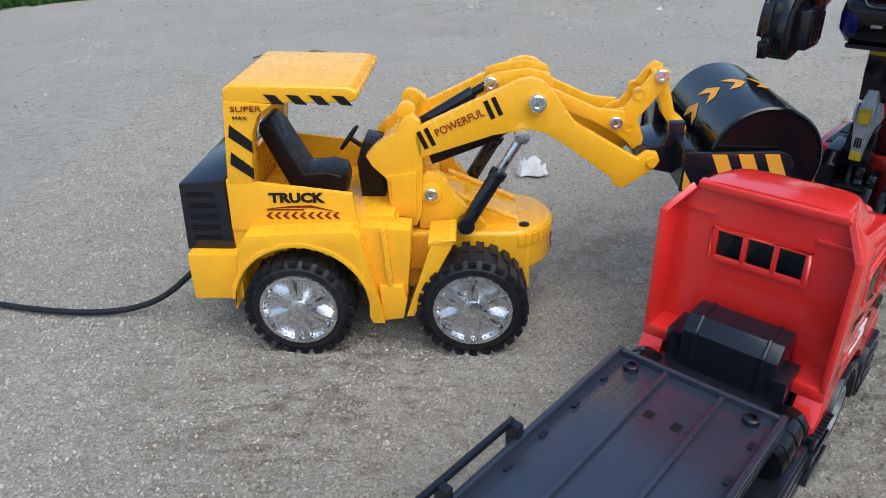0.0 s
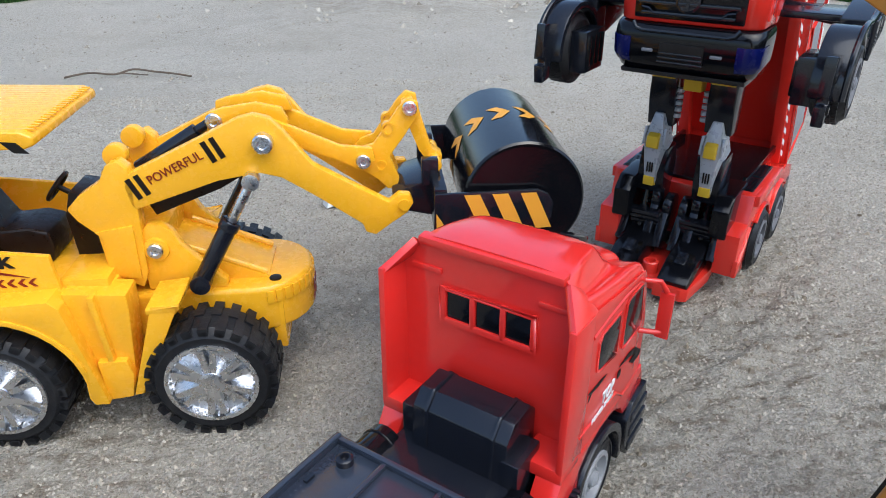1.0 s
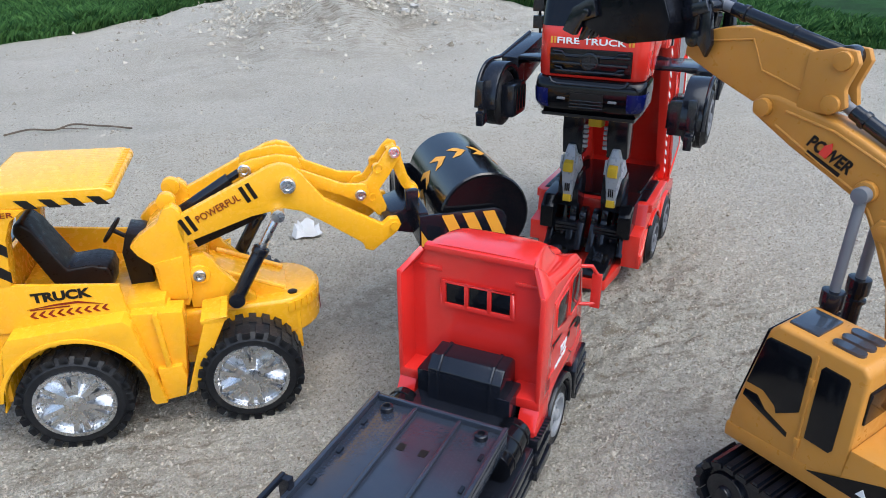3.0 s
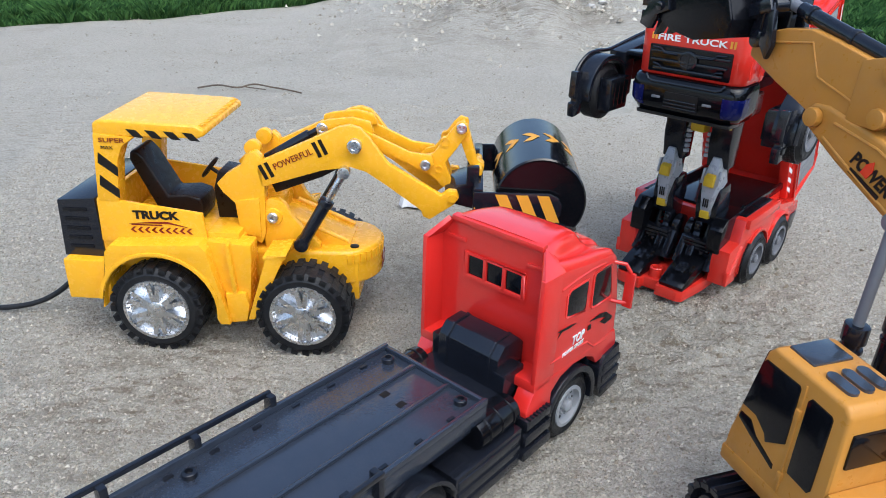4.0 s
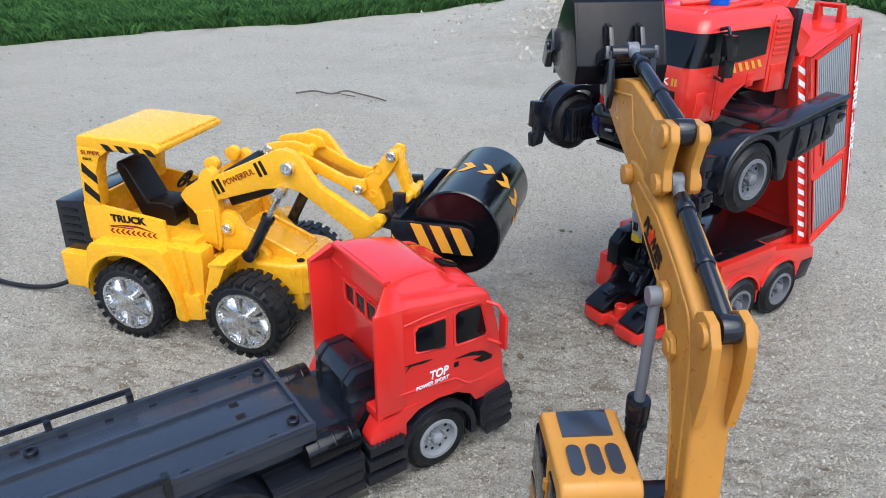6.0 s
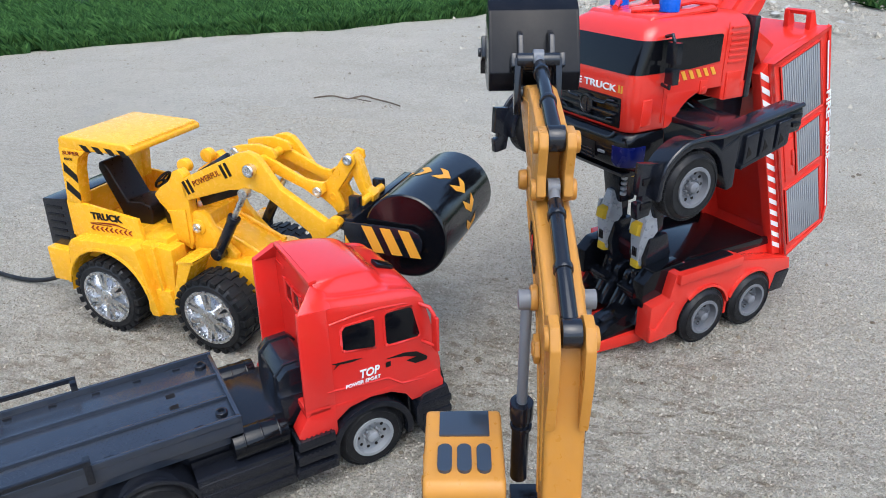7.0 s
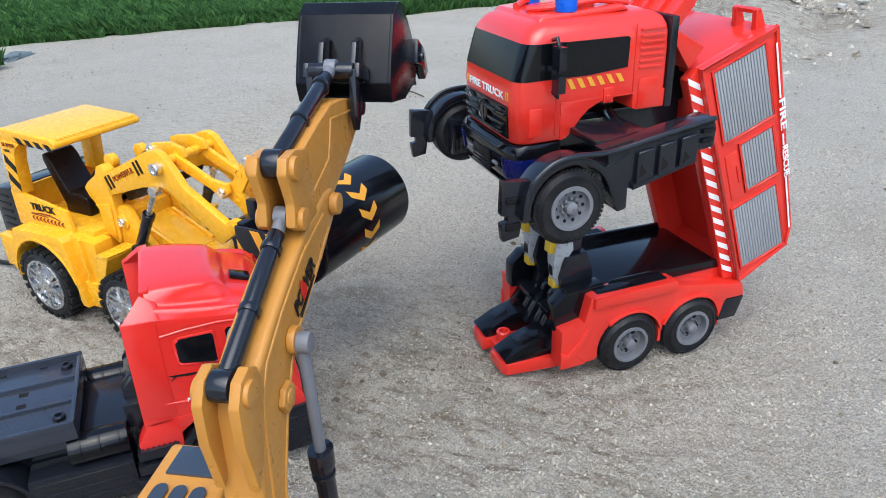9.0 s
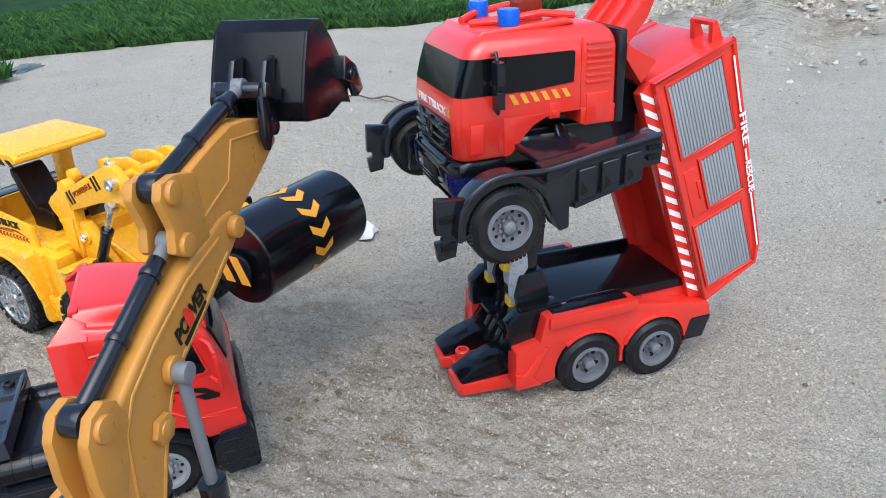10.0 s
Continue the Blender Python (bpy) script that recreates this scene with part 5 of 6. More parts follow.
    loft(bm, [slab(z, xf, xr, w) for z, xf, xr, w in ((0.2885, 0.1303, -0.0215, 0.0560), (0.2960, 0.1305, -0.0215, 0.0560), (0.3085, 0.1290, -0.0213, 0.0560), (0.3230, 0.1245, -0.0210, 0.0560), (0.3375, 0.1195, -0.0205, 0.0555), (0.3430, 0.1165, -0.0195, 0.0540), (0.3485, 0.1110, -0.0170, 0.0505), (0.3525, 0.1030, -0.0120, 0.0450), (0.3545, 0.0900, -0.0050, 0.0380))])
    cab = part("cab", bm, FIRE_RED, t, "glossy red fire engine cab", smooth=50)
    bm = bmesh.new()
    loft(bm, [slab(z, xf, 0.0860, w, 0.013, 0.001) for z, xf, w in ((0.2560, 0.1280, 0.0545), (0.2575, 0.1292, 0.0558), (0.2886, 0.1303, 0.0560))])
    part("lower_front", bm, FIRE_RED, cab, smooth=50)
    for s in (-1, 1):
        bm = bmesh.new()
        prism(bm, [(0.0862, 0.2560), (0.0862, 0.2888), (0.0128, 0.2888), (0.0128, 0.2872), (0.034, 0.2868), (0.047, 0.2845), (0.058, 0.2795), (0.066, 0.2725), (0.073, 0.2640), (0.080, 0.2572)], min(s * 0.0495, s * 0.0560), max(s * 0.0495, s * 0.0560))
        part("arch_panel", bm, FIRE_RED, cab, bevel=0.0006)
    bm = bmesh.new()
    prism(bm, [(-0.0215, 0.2730), (-0.0215, 0.2888), (0.0128, 0.2888), (0.0128, 0.2750), (0.008, 0.2730)], -0.0560, 0.0560)
    part("lower_back", bm, FIRE_RED, cab, bevel=0.0010)
    bm = bmesh.new()
    prism(bm, [(0.1060, 0.349), (0.0980, 0.3555), (0.020, 0.3600), (0.012, 0.3545)], -0.042, 0.042)
    part("roof_step", bm, FIRE_RED, cab, bevel=0.0025, seg=3)
    for y in (-0.052, 0.052):
        bm = bmesh.new()
        tube(bm, [(0.096, y * 0.20, 0.3575), (0.078, y * 0.50, 0.3600), (0.040, y * 0.62, 0.3640), (0.010, y * 0.66, 0.3600)], 0.0030)
        part("roof_rail", bm, FIRE_RED, cab)
        bm = bmesh.new()
        lathe(bm, [(0.0092, 0), (0.0095, 0.010), (0.0085, 0.0125), (0.0003, 0.0130), (0.0003, 0)], 0, 0, 22)
        bmesh.ops.transform(bm, matrix=Matrix.Translation((0.070, y * 0.62, 0.357)) @ Matrix.Rotation(radians(90), 4, "X"), verts=bm.verts)
        part("beacon", bm, BLUE, cab, "blue beacon")
    bm = bmesh.new()
    prism(bm, [(0.050, 0.358), (0.050, 0.370), (0.036, 0.376), (0.026, 0.370), (0.026, 0.358)], -0.010, 0.010)
    part("roof_nozzle", bm, MAROON, cab, "dark red roof nozzle", bevel=0.003)
    bm = bmesh.new()
    loft(bm, [slab(z, xf, xr, w, 0.0132, 0.002) for z, xf, xr, w in ((0.3085, 0.1294, 0.0880, 0.0563), (0.3230, 0.1249, 0.0850, 0.0563), (0.3372, 0.1200, 0.0825, 0.0559))])
    part("windscreen", bm, GLOSS, cab, "wraparound black windscreen", smooth=50)
    for s in (-1, 1):
        y = s * 0.0562
        bm = bmesh.new()
        prism(bm, [(0.0210, 0.3115), (0.0205, 0.3350), (0.0225, 0.3365), (0.0840, 0.3370), (0.0900, 0.3085), (0.0600, 0.3085)], y - 0.0006, y + 0.0006)
        part("side_window", bm, GLOSS, cab, "black side window")
        bm = bmesh.new()
        tube(bm, [(0.096, s * 0.056, 0.3400), (0.0965, s * 0.064, 0.3425), (0.0965, s * 0.0665, 0.3370), (0.0960, s * 0.0665, 0.3150), (0.0960, s * 0.0655, 0.2960), (0.095, s * 0.056, 0.2985)], 0.0017)
        box(bm, 0.0925, 0.0995, s * 0.0675 - 0.0058, s * 0.0675 + 0.0058, 0.3185, 0.3365)
        box(bm, 0.0925, 0.0995, s * 0.0675 - 0.0052, s * 0.0675 + 0.0052, 0.3005, 0.3140)
        part("mirror", bm, BLACK, t, "black double wing mirror", bevel=0.0026, seg=3)
        bm = bmesh.new()
        for k in range(6):
            x = 0.0790 - 0.0098 * k
            pts = [(-x + 0.0020, 0.2985 + 0.0012 * k / 5), (-x + 0.0068, 0.2985 + 0.0012 * k / 5), (-x + 0.0018, 0.3070), (-x - 0.0030, 0.3070)]
            if s > 0:
                flat(bm, pts, (0, s * 0.0561, 0), B, Z)
            else:
                flat(bm, [(-p, q) for p, q in pts][::-1], (0, s * 0.0561, 0), (1, 0, 0), Z)
        part("warning_stripes", bm, SIGNAL, cab, "amber warning stripes")
        for k in range(7):
            bm = bmesh.new()
            box(bm, -0.015, 0.009, y - 0.0008, y + 0.0008, 0.3080 + 0.0052 * k, 0.3105 + 0.0052 * k)
            part("vent_rib", bm, FIRE_RED, cab, bevel=0.0006)
        for x, z0, z1 in ((0.0135, 0.289, 0.346), (0.091, 0.262, 0.305)):
            bm = bmesh.new()
            box(bm, x - 0.0007, x + 0.0007, y - 0.0005, y + 0.0005, z0, z1)
            part("door_seam", bm, FIRE_RED, cab, bevel=0.0003)
        bm = bmesh.new()
        box(bm, 0.034, 0.044, y - 0.0010, y + 0.0010, 0.2830, 0.2960)
        box(bm, 0.0365, 0.0415, y - 0.0018, y + 0.0018, 0.2845, 0.2900)
        part("door_handle", bm, FIRE_RED, cab, bevel=0.0008)
        bm = bmesh.new()
        box(bm, -0.013, 0.008, y - 0.0009, y + 0.0009, 0.2740, 0.3000)
        part("lower_panel", bm, FIRE_RED, cab, bevel=0.0010)
    bm = bmesh.new()
    box(bm, -0.0290, -0.0210, -0.0575, 0.0575, 0.272, 0.349)
    part("cab_back", bm, BLACK, t, "black plate behind the cab", bevel=0.002)
    # front face
    F = (0, 1, 0)
    bm = bmesh.new()
    prism(bm, [(0.110, 0.2560), (0.1305, 0.2590), (0.1325, 0.2865), (0.110, 0.2885)], -0.0425, 0.0425)
    grille = part("grille", bm, GLOSS, t, "glossy black front grille", bevel=0.0015)
    for z, w in ((0.2635, 0.036), (0.2715, 0.039), (0.2800, 0.041)):
        bm = bmesh.new()
        box(bm, 0.1295, 0.1345, -w, w, z - 0.0016, z + 0.0016)
        part("grille_bar", bm, BLACK, grille, bevel=0.001)
    bm = bmesh.new()
    lathe(bm, [(0.0095, 0), (0.0095, 0.0014), (0.0078, 0.0018), (0.0074, 0.0008), (0.0003, 0.0008), (0.0003, 0)], 0, 0, 26)
    bmesh.ops.transform(bm, matrix=Matrix.Translation((0.1335, 0, 0.2745)) @ Matrix.Rotation(radians(-90), 4, "Z"), verts=bm.verts)
    prism(bm, [(0.1338, 0.267), (0.1350, 0.267), (0.1350, 0.282), (0.1338, 0.282)], -0.0012, 0.0012)
    part("round_badge", bm, BLACK, grille, "round black front badge")
    lettering("lettering", "FIRE TRUCK", 0.0062, (0.1304, -0.0355, 0.2915), F, Z, WHITE, cab, 0.071, bold=0.02, label="white lettering FIRE TRUCK")
    for y in (-0.0425, -0.0390, 0.0375, 0.0410):
        bm = bmesh.new()
        flat(bm, [(y, 0.2912), (y + 0.0022, 0.2912), (y + 0.0022, 0.2980), (y, 0.2980)], (0.1302, 0, 0), F, Z)
        part("amber_bar", bm, SIGNAL, cab)
    bm = bmesh.new()
    loft(bm, [slab(z, xf, 0.0850, w, 0.014, 0.003) for z, xf, w in ((0.2155, 0.1200, 0.0500), (0.2180, 0.1270, 0.0545), (0.2290, 0.1345, 0.0580), (0.2470, 0.1355, 0.0585), (0.2530, 0.1330, 0.0580), (0.2555, 0.1290, 0.0570))])
    bumper = part("bumper", bm, GLOSS, t, "glossy black front bumper", smooth=45)
    bm = bmesh.new()
    box(bm, 0.1335, 0.1368, -0.0175, 0.0175, 0.2250, 0.2415)
    part("bumper_slot", bm, PRINT, bumper, bevel=0.0008)
    for z, w in ((0.2265, 0.0180), (0.2300, 0.0175), (0.2335, 0.0170)):
        bm = bmesh.new()
        box(bm, 0.1350, 0.1380, -w, w, z - 0.0010, z + 0.0010)
        part("slot_bar", bm, BLACK, bumper, bevel=0.0006)
    bm = bmesh.new()
    tube(bm, [(0.1330, -0.0410, 0.2560), (0.1352, -0.0380, 0.2515), (0.1356, -0.0330, 0.2500), (0.1356, 0.0330, 0.2500), (0.1352, 0.0380, 0.2515), (0.1330, 0.0410, 0.2560)], 0.0016, 10)
    part("bumper_lip", bm, BLACK, bumper)
    bm = bmesh.new()
    prism(bm, [(0.090, 0.2120), (0.126, 0.2125), (0.129, 0.2170), (0.090, 0.2170)], -0.0500, 0.0500)
    part("lower_tray", bm, BLACK, bumper, bevel=0.001)
    for pts in ([(-0.0380, 0.2840), (-0.0290, 0.2835), (-0.0250, 0.2795), (-0.0115, 0.2790)], [(0.0380, 0.2840), (0.0290, 0.2835), (0.0250, 0.2795), (0.0115, 0.2790)], [(-0.0360, 0.2680), (-0.0300, 0.2670), (-0.0260, 0.2635), (0.0260, 0.2635), (0.0300, 0.2670), (0.0360, 0.2680)]):
        bm = bmesh.new()
        tube(bm, [(0.1340 + 0.05 * (z - 0.275), y, z) for y, z in pts], 0.0013, 8)
        part("grille_trim", bm, BLACK, grille)
    for y in (-0.027, 0.027):
        bm = bmesh.new()
        box(bm, 0.1335, 0.1368, y - 0.0045, y + 0.0045, 0.2332, 0.2358)
        part("fog_lamp", bm, GREY, bumper, "small grey fog lamp", bevel=0.001)
    for s in (-1, 1):
        bm = bmesh.new()
        rings = []
        for z, xf, w in ((0.2235, 0.1315, 0.0566), (0.2290, 0.1353, 0.0587), (0.2440, 0.1362, 0.0592)):
            bend = [(xf - 0.014 + 0.014 * math.cos(radians(15 * k)), s * (w - 0.014 + 0.014 * math.sin(radians(15 * k))), z) for k in range(7)]
            rings.append([(xf, s * 0.0415, z)] + bend + [(0.110, s * w, z), (0.110, s * 0.0415, z)])
        loft(bm, rings)
        part("headlamp", bm, DARK_BLUE, bumper, "dark blue headlamp", smooth=50)
        bm = bmesh.new()
        box(bm, 0.1050, 0.1170, s * 0.0562 - 0.0008, s * 0.0562 + 0.0008, 0.2620, 0.2860)
        part("corner_panel", bm, FIRE_RED, cab, bevel=0.001)
    # arms: mudguards with wheels
    for s in (-1, 1):
        body = set(t.children)
        y0, y1 = sorted((s * 0.110, s * 0.133))
        bm = bmesh.new()
        outer = arc(0.1087, 0.2235, 0.0410, 168, -8, 16)
        inner = arc(0.1087, 0.2235, 0.0350, -8, 168, 16)
        prism(bm, [(0.066, 0.212), (0.058, 0.214)] + [(0.058, 0.2620)] + outer[3:] + inner, y0, y1)
        guard = part("mudguard", bm, BLACK, t, "glossy black mudguard", bevel=0.0016)
        bm = bmesh.new()
        prism(bm, [(0.078, 0.2640), (-0.0195, 0.2790), (-0.0225, 0.2690), (-0.0215, 0.2540), (-0.003, 0.2520), (-0.004, 0.2440), (0.052, 0.2290), (0.062, 0.2320), (0.076, 0.2380)], y0 + 0.001, y1 - 0.001)
        beam = part("arm_beam", bm, BLACK, t, "black ribbed arm beam", bevel=0.0014)
        ys = s * 0.1325
        for x in (0.044, 0.024, 0.004):
            zt = 0.2640 - (x - 0.024) * 0.152
            bm = bmesh.new()
            prism(bm, [(x + 0.0085, zt), (x - 0.0070, zt + 0.002), (x - 0.0075, zt - 0.022), (x + 0.0090, zt - 0.027)], ys - 0.0034, ys + 0.0034)
            pnl = part("beam_panel", bm, BLACK, beam, bevel=0.0018, seg=3)
            bm = bmesh.new()
            prism(bm, [(x + 0.0055, zt - 0.010), (x + 0.0005, zt - 0.017), (x + 0.0060, zt - 0.021)], ys - 0.0037, ys + 0.0037)
            part("panel_cut", bm, PRINT, pnl)
        for k in range(2):
            bm = bmesh.new()
            box(bm, -0.0190, -0.0080, ys - 0.0018, ys + 0.0018, 0.2590 + 0.008 * k, 0.2630 + 0.008 * k)
            part("beam_rib", bm, GLOSS, beam, bevel=0.0006)
        bm = bmesh.new()
        prism(bm, [(0.055, 0.2300), (-0.002, 0.2440), (-0.002, 0.2475), (0.055, 0.2345)], ys - 0.003, ys + 0.003)
        part("beam_sill", bm, BLACK, beam, bevel=0.0008)
        bm = bmesh.new()
        tube(bm, eased([(0.1490, s * 0.1330, 0.2190), (0.1440, s * 0.1330, 0.2460), (0.1260, s * 0.1330, 0.2620), (0.1040, s * 0.1330, 0.2655), (0.0760, s * 0.1330, 0.2645), (0.0300, s * 0.1330, 0.2715), (-0.0190, s * 0.1330, 0.2785)], 5), 0.0022, 10)
        part("guard_lip", bm, BLACK, guard, "rounded black mudguard lip")
        bm = bmesh.new()
        prism(bm, [(0.1385, 0.2490), (0.1640, 0.2520), (0.1655, 0.2240), (0.1600, 0.2235), (0.1600, 0.2175), (0.1655, 0.2170), (0.1640, 0.2020), (0.1500, 0.2040), (0.1470, 0.2200), (0.1400, 0.2200)], s * 0.1225 - 0.004, s * 0.1225 + 0.004)
        part("front_guard", bm, BLACK, t, "black stepped front guard", bevel=0.0012)
        for z in (0.2110, 0.2330):
            bm = bmesh.new()
            box(bm, 0.1500, 0.1620, s * 0.1265 - 0.0015, s * 0.1265 + 0.0015, z, z + 0.006)
            part("guard_rib", bm, GLOSS, guard, bevel=0.0006)
        w = wheel(t, 0.1087, s * 0.1345, 0.0310, 0.024, s, GREY, 0.0175, "truck", lug=0, label="black rubber tyre on a folded arm")
        w.location = (0, 0, 0.1925)
        bm = bmesh.new()
        rod(bm, (0.045, s * 0.114, 0.2580), (0.020, s * 0.040, 0.2640), 0.006)
        box(bm, 0.020, 0.075, min(s * 0.052, s * 0.112), max(s * 0.052, s * 0.112), 0.2605, 0.2660, Matrix.Rotation(0.0, 4, "X"))
        box(bm, 0.090, 0.128, min(s * 0.096, s * 0.112), max(s * 0.096, s * 0.112), 0.206, 0.242)
        part("shoulder", bm, BLACK, t, "black shoulder frame", bevel=0.0014)
        for k in range(4):
            bm = bmesh.new()
            box(bm, 0.094 + 0.009 * k, 0.099 + 0.009 * k, min(s * 0.094, s * 0.104), max(s * 0.094, s * 0.104), 0.212, 0.238)
            part("shoulder_rib", bm, GLOSS, guard, bevel=0.0008)
        if s < 0:  # this arm is folded in closer
            for ob in set(t.children) - body:
                ob.location.y += 0.018
        else:
            for ob in set(t.children) - body:
                ob.location.y -= 0.005
    # the cab stands a little towards one arm
    wide = Matrix.Translation((0.0029, 0.005, 0)) @ Matrix.Diagonal((0.947, 1.03, 1, 1))
    for ob in t.children:
        if ob.name.split(".")[0] in ("cab", "bumper", "grille", "cab_back", "mirror"):
            for piece in (ob, *ob.children_recursive):
                piece.data.transform(wide)
    # tilted equipment body
    M = Matrix(((-0.8600, 0, 0.3300, -0.135), (0, 1, 0, 0), (0.3390, 0, 0.9440, 0.068), (0, 0, 0, 1)))

    def tilt(bm):
        bmesh.ops.transform(bm, matrix=M, verts=bm.verts)
        return bm

    wall = [(0.0, 0.0), (0.071, 0.010), (0.080, 0.030), (0.091, 0.246), (0.0, 0.246)]
    for s in (-1, 1):
        y0, y1 = sorted((s * 0.052, s * 0.062))
        bm = bmesh.new()
        prism(bm, wall, y0, y1)
        side = part("body_side", tilt(bm), FIRE_RED, t, "glossy red body side", bevel=0.0014)
        # raised rim
        bm = bmesh.new()
        for p, q in zip(wall, wall[1:] + wall[:1]):
            d = Vector((q[0] - p[0], q[1] - p[1])).normalized()
            nrm = Vector((-d.y, d.x)) * 0.0035
            prism(bm, [p, q, (q[0] + nrm.x, q[1] + nrm.y), (p[0] + nrm.x, p[1] + nrm.y)], s * 0.0625 - 0.0015, s * 0.0625 + 0.0015)
        part("side_rim", tilt(bm), FIRE_RED, side, bevel=0.0006)
        for a0, a1, h0, h1 in ((0.012, 0.073, 0.165, 0.237), (0.030, 0.070, 0.102, 0.154), (0.009, 0.066, 0.016, 0.090)):
            bm = bmesh.new()
            box(bm, a0, a1, s * 0.0622 - 0.0008, s * 0.0622 + 0.0008, h0, h1)
            sh = part("shutter", tilt(bm), SILVER, side, "silver roller shutter")
            n = int((a1 - a0) / 0.0034)
            for k in range(n):
                a = a0 + 0.0006 + (a1 - a0 - 0.0012) * k / n
                bm = bmesh.new()
                box(bm, a, a + 0.0024, s * 0.0632 - 0.0007, s * 0.0632 + 0.0007, h0 + 0.001, h1 - 0.001)
                part("slat", tilt(bm), SILVER, sh, bevel=0.0005)
            bm = bmesh.new()
            for b0, b1, c0, c1 in ((a0 - 0.002, a1 + 0.002, h0 - 0.002, h0), (a0 - 0.002, a1 + 0.002, h1, h1 + 0.002), (a0 - 0.002, a0, h0, h1), (a1, a1 + 0.002, h0, h1)):
                box(bm, b0, b1, s * 0.0630 - 0.0012, s * 0.0630 + 0.0012, c0, c1)
            part("shutter_frame", tilt(bm), FIRE_RED, sh, bevel=0.0004)
        bm = bmesh.new()
        box(bm, 0.010, 0.026, s * 0.0622 - 0.0010, s * 0.0622 + 0.0010, 0.100, 0.150)
        box(bm, 0.021, 0.025, s * 0.0632 - 0.0015, s * 0.0632 + 0.0015, 0.116, 0.136)
        part("locker_door", tilt(bm), FIRE_RED, side, bevel=0.001)
        # hash-marked front strip
        bm = bmesh.new()
        prism(bm, [(-0.013, 0.010), (0.0, 0.004), (0.0, 0.246), (-0.013, 0.240)], min(s * 0.046, s * 0.0575), max(s * 0.046, s * 0.0575))
        strip = part("front_strip", tilt(bm), FIRE_RED, t, bevel=0.0008)
        for k in range(15):
            bm = bmesh.new()
            h = 0.012 + 0.0152 * k
            prism(bm, [(-0.0122, h + 0.0110), (-0.0008, h), (-0.0008, h + 0.0068), (-0.0122, h + 0.0178)], s * 0.0577 - 0.0004, s * 0.0577 + 0.0004)
            part("hash_mark", tilt(bm), WHITE, strip, "white hash mark")
        # white line with lettering along the back edge
        for h0, h1 in ((0.030, 0.092), (0.128, 0.140), (0.178, 0.232)):
            bm = bmesh.new()
            k0, k1 = 0.0745 + 0.045 * h0, 0.0745 + 0.045 * h1
            prism(bm, [(k0, h0), (k0 + 0.0018, h0), (k1 + 0.0018, h1), (k1, h1)], s * 0.0640 - 0.0003, s * 0.0640 + 0.0003)
            part("white_line", tilt(bm), WHITE, side)
        if s > 0:
            rot = M.to_3x3()
            down, out = rot @ Vector((-0.045, 0, -1)), rot @ Vector((1, 0, 0))
            for word, h, w in (("FIRE", 0.1765, 0.032), ("RESCUE", 0.1270, 0.034)):
                lettering("lettering", word, 0.0065, M @ Vector((0.0755 + 0.045 * h - 0.0025, s * 0.0643, h)), down, out, WHITE, side, w, label="white lettering " + word, bold=0.02)
    bm = bmesh.new()
    prism(bm, [(0.064, 0.012), (0.071, 0.012), (0.0905, 0.244), (0.083, 0.244)], -0.0525, 0.0525)
    prism(bm, [(0.0, 0.238), (0.090, 0.238), (0.0905, 0.2455), (0.0, 0.2455)], -0.0525, 0.0525)
    prism(bm, [(0.022, 0.012), (0.026, 0.012), (0.026, 0.238), (0.022, 0.238)], -0.0525, 0.0525)
    prism(bm, [(0.0, 0.0), (0.070, 0.010), (0.070, 0.016), (0.0, 0.008)], -0.0525, 0.0525)
    part("body_shell", tilt(bm), FIRE_RED, t, "red hollow equipment body", bevel=0.001)
    for y in (0.046, 0.020):
        bm = bmesh.new()
        prism(bm, [(0.076, 0.243), (0.089, 0.243), (0.087, 0.262), (0.081, 0.262)], y - 0.003, y + 0.003)
        part("rail_post", tilt(bm), FIRE_RED, t, bevel=0.0008)
    bm = bmesh.new()
    box(bm, 0.0815, 0.0865, 0.017, 0.049, 0.2585, 0.2625)
    part("rail_bar", tilt(bm), FIRE_RED, t, bevel=0.0008)
    # ribbed flap folded up over the roof
    flap = [(-0.030, 0.322), (-0.045, 0.330), (-0.062, 0.350), (-0.074, 0.378), (-0.082, 0.412), (-0.076, 0.414), (-0.067, 0.382), (-0.055, 0.357), (-0.042, 0.342), (-0.030, 0.338)]
    bm = bmesh.new()
    prism(bm, flap, -0.034, 0.034)
    fl = part("roof_flap", bm, FIRE_RED, t, "ribbed red flap raised behind cab", bevel=0.0012)
    for y in (-0.032, -0.011, 0.011, 0.032):
        bm = bmesh.new()
        prism(bm, [(x + 0.004, z + 0.003) for x, z in flap], y - 0.003, y + 0.003)
        part("flap_rib", bm, FIRE_RED, fl, bevel=0.001)
    bm = bmesh.new()
    prism(bm, [(-0.028, 0.270), (-0.050, 0.262), (-0.075, 0.270), (-0.058, 0.322), (-0.028, 0.330)], -0.030, 0.030)
    part("neck_frame", bm, BLACK, t, bevel=0.002)
    bm = bmesh.new()
    prism(bm, [(-0.046, 0.300), (-0.030, 0.322), (-0.030, 0.336), (-0.060, 0.318)], -0.056, 0.056)
    part("neck_cover", bm, FIRE_RED, t, bevel=0.0015)


fire_robot()


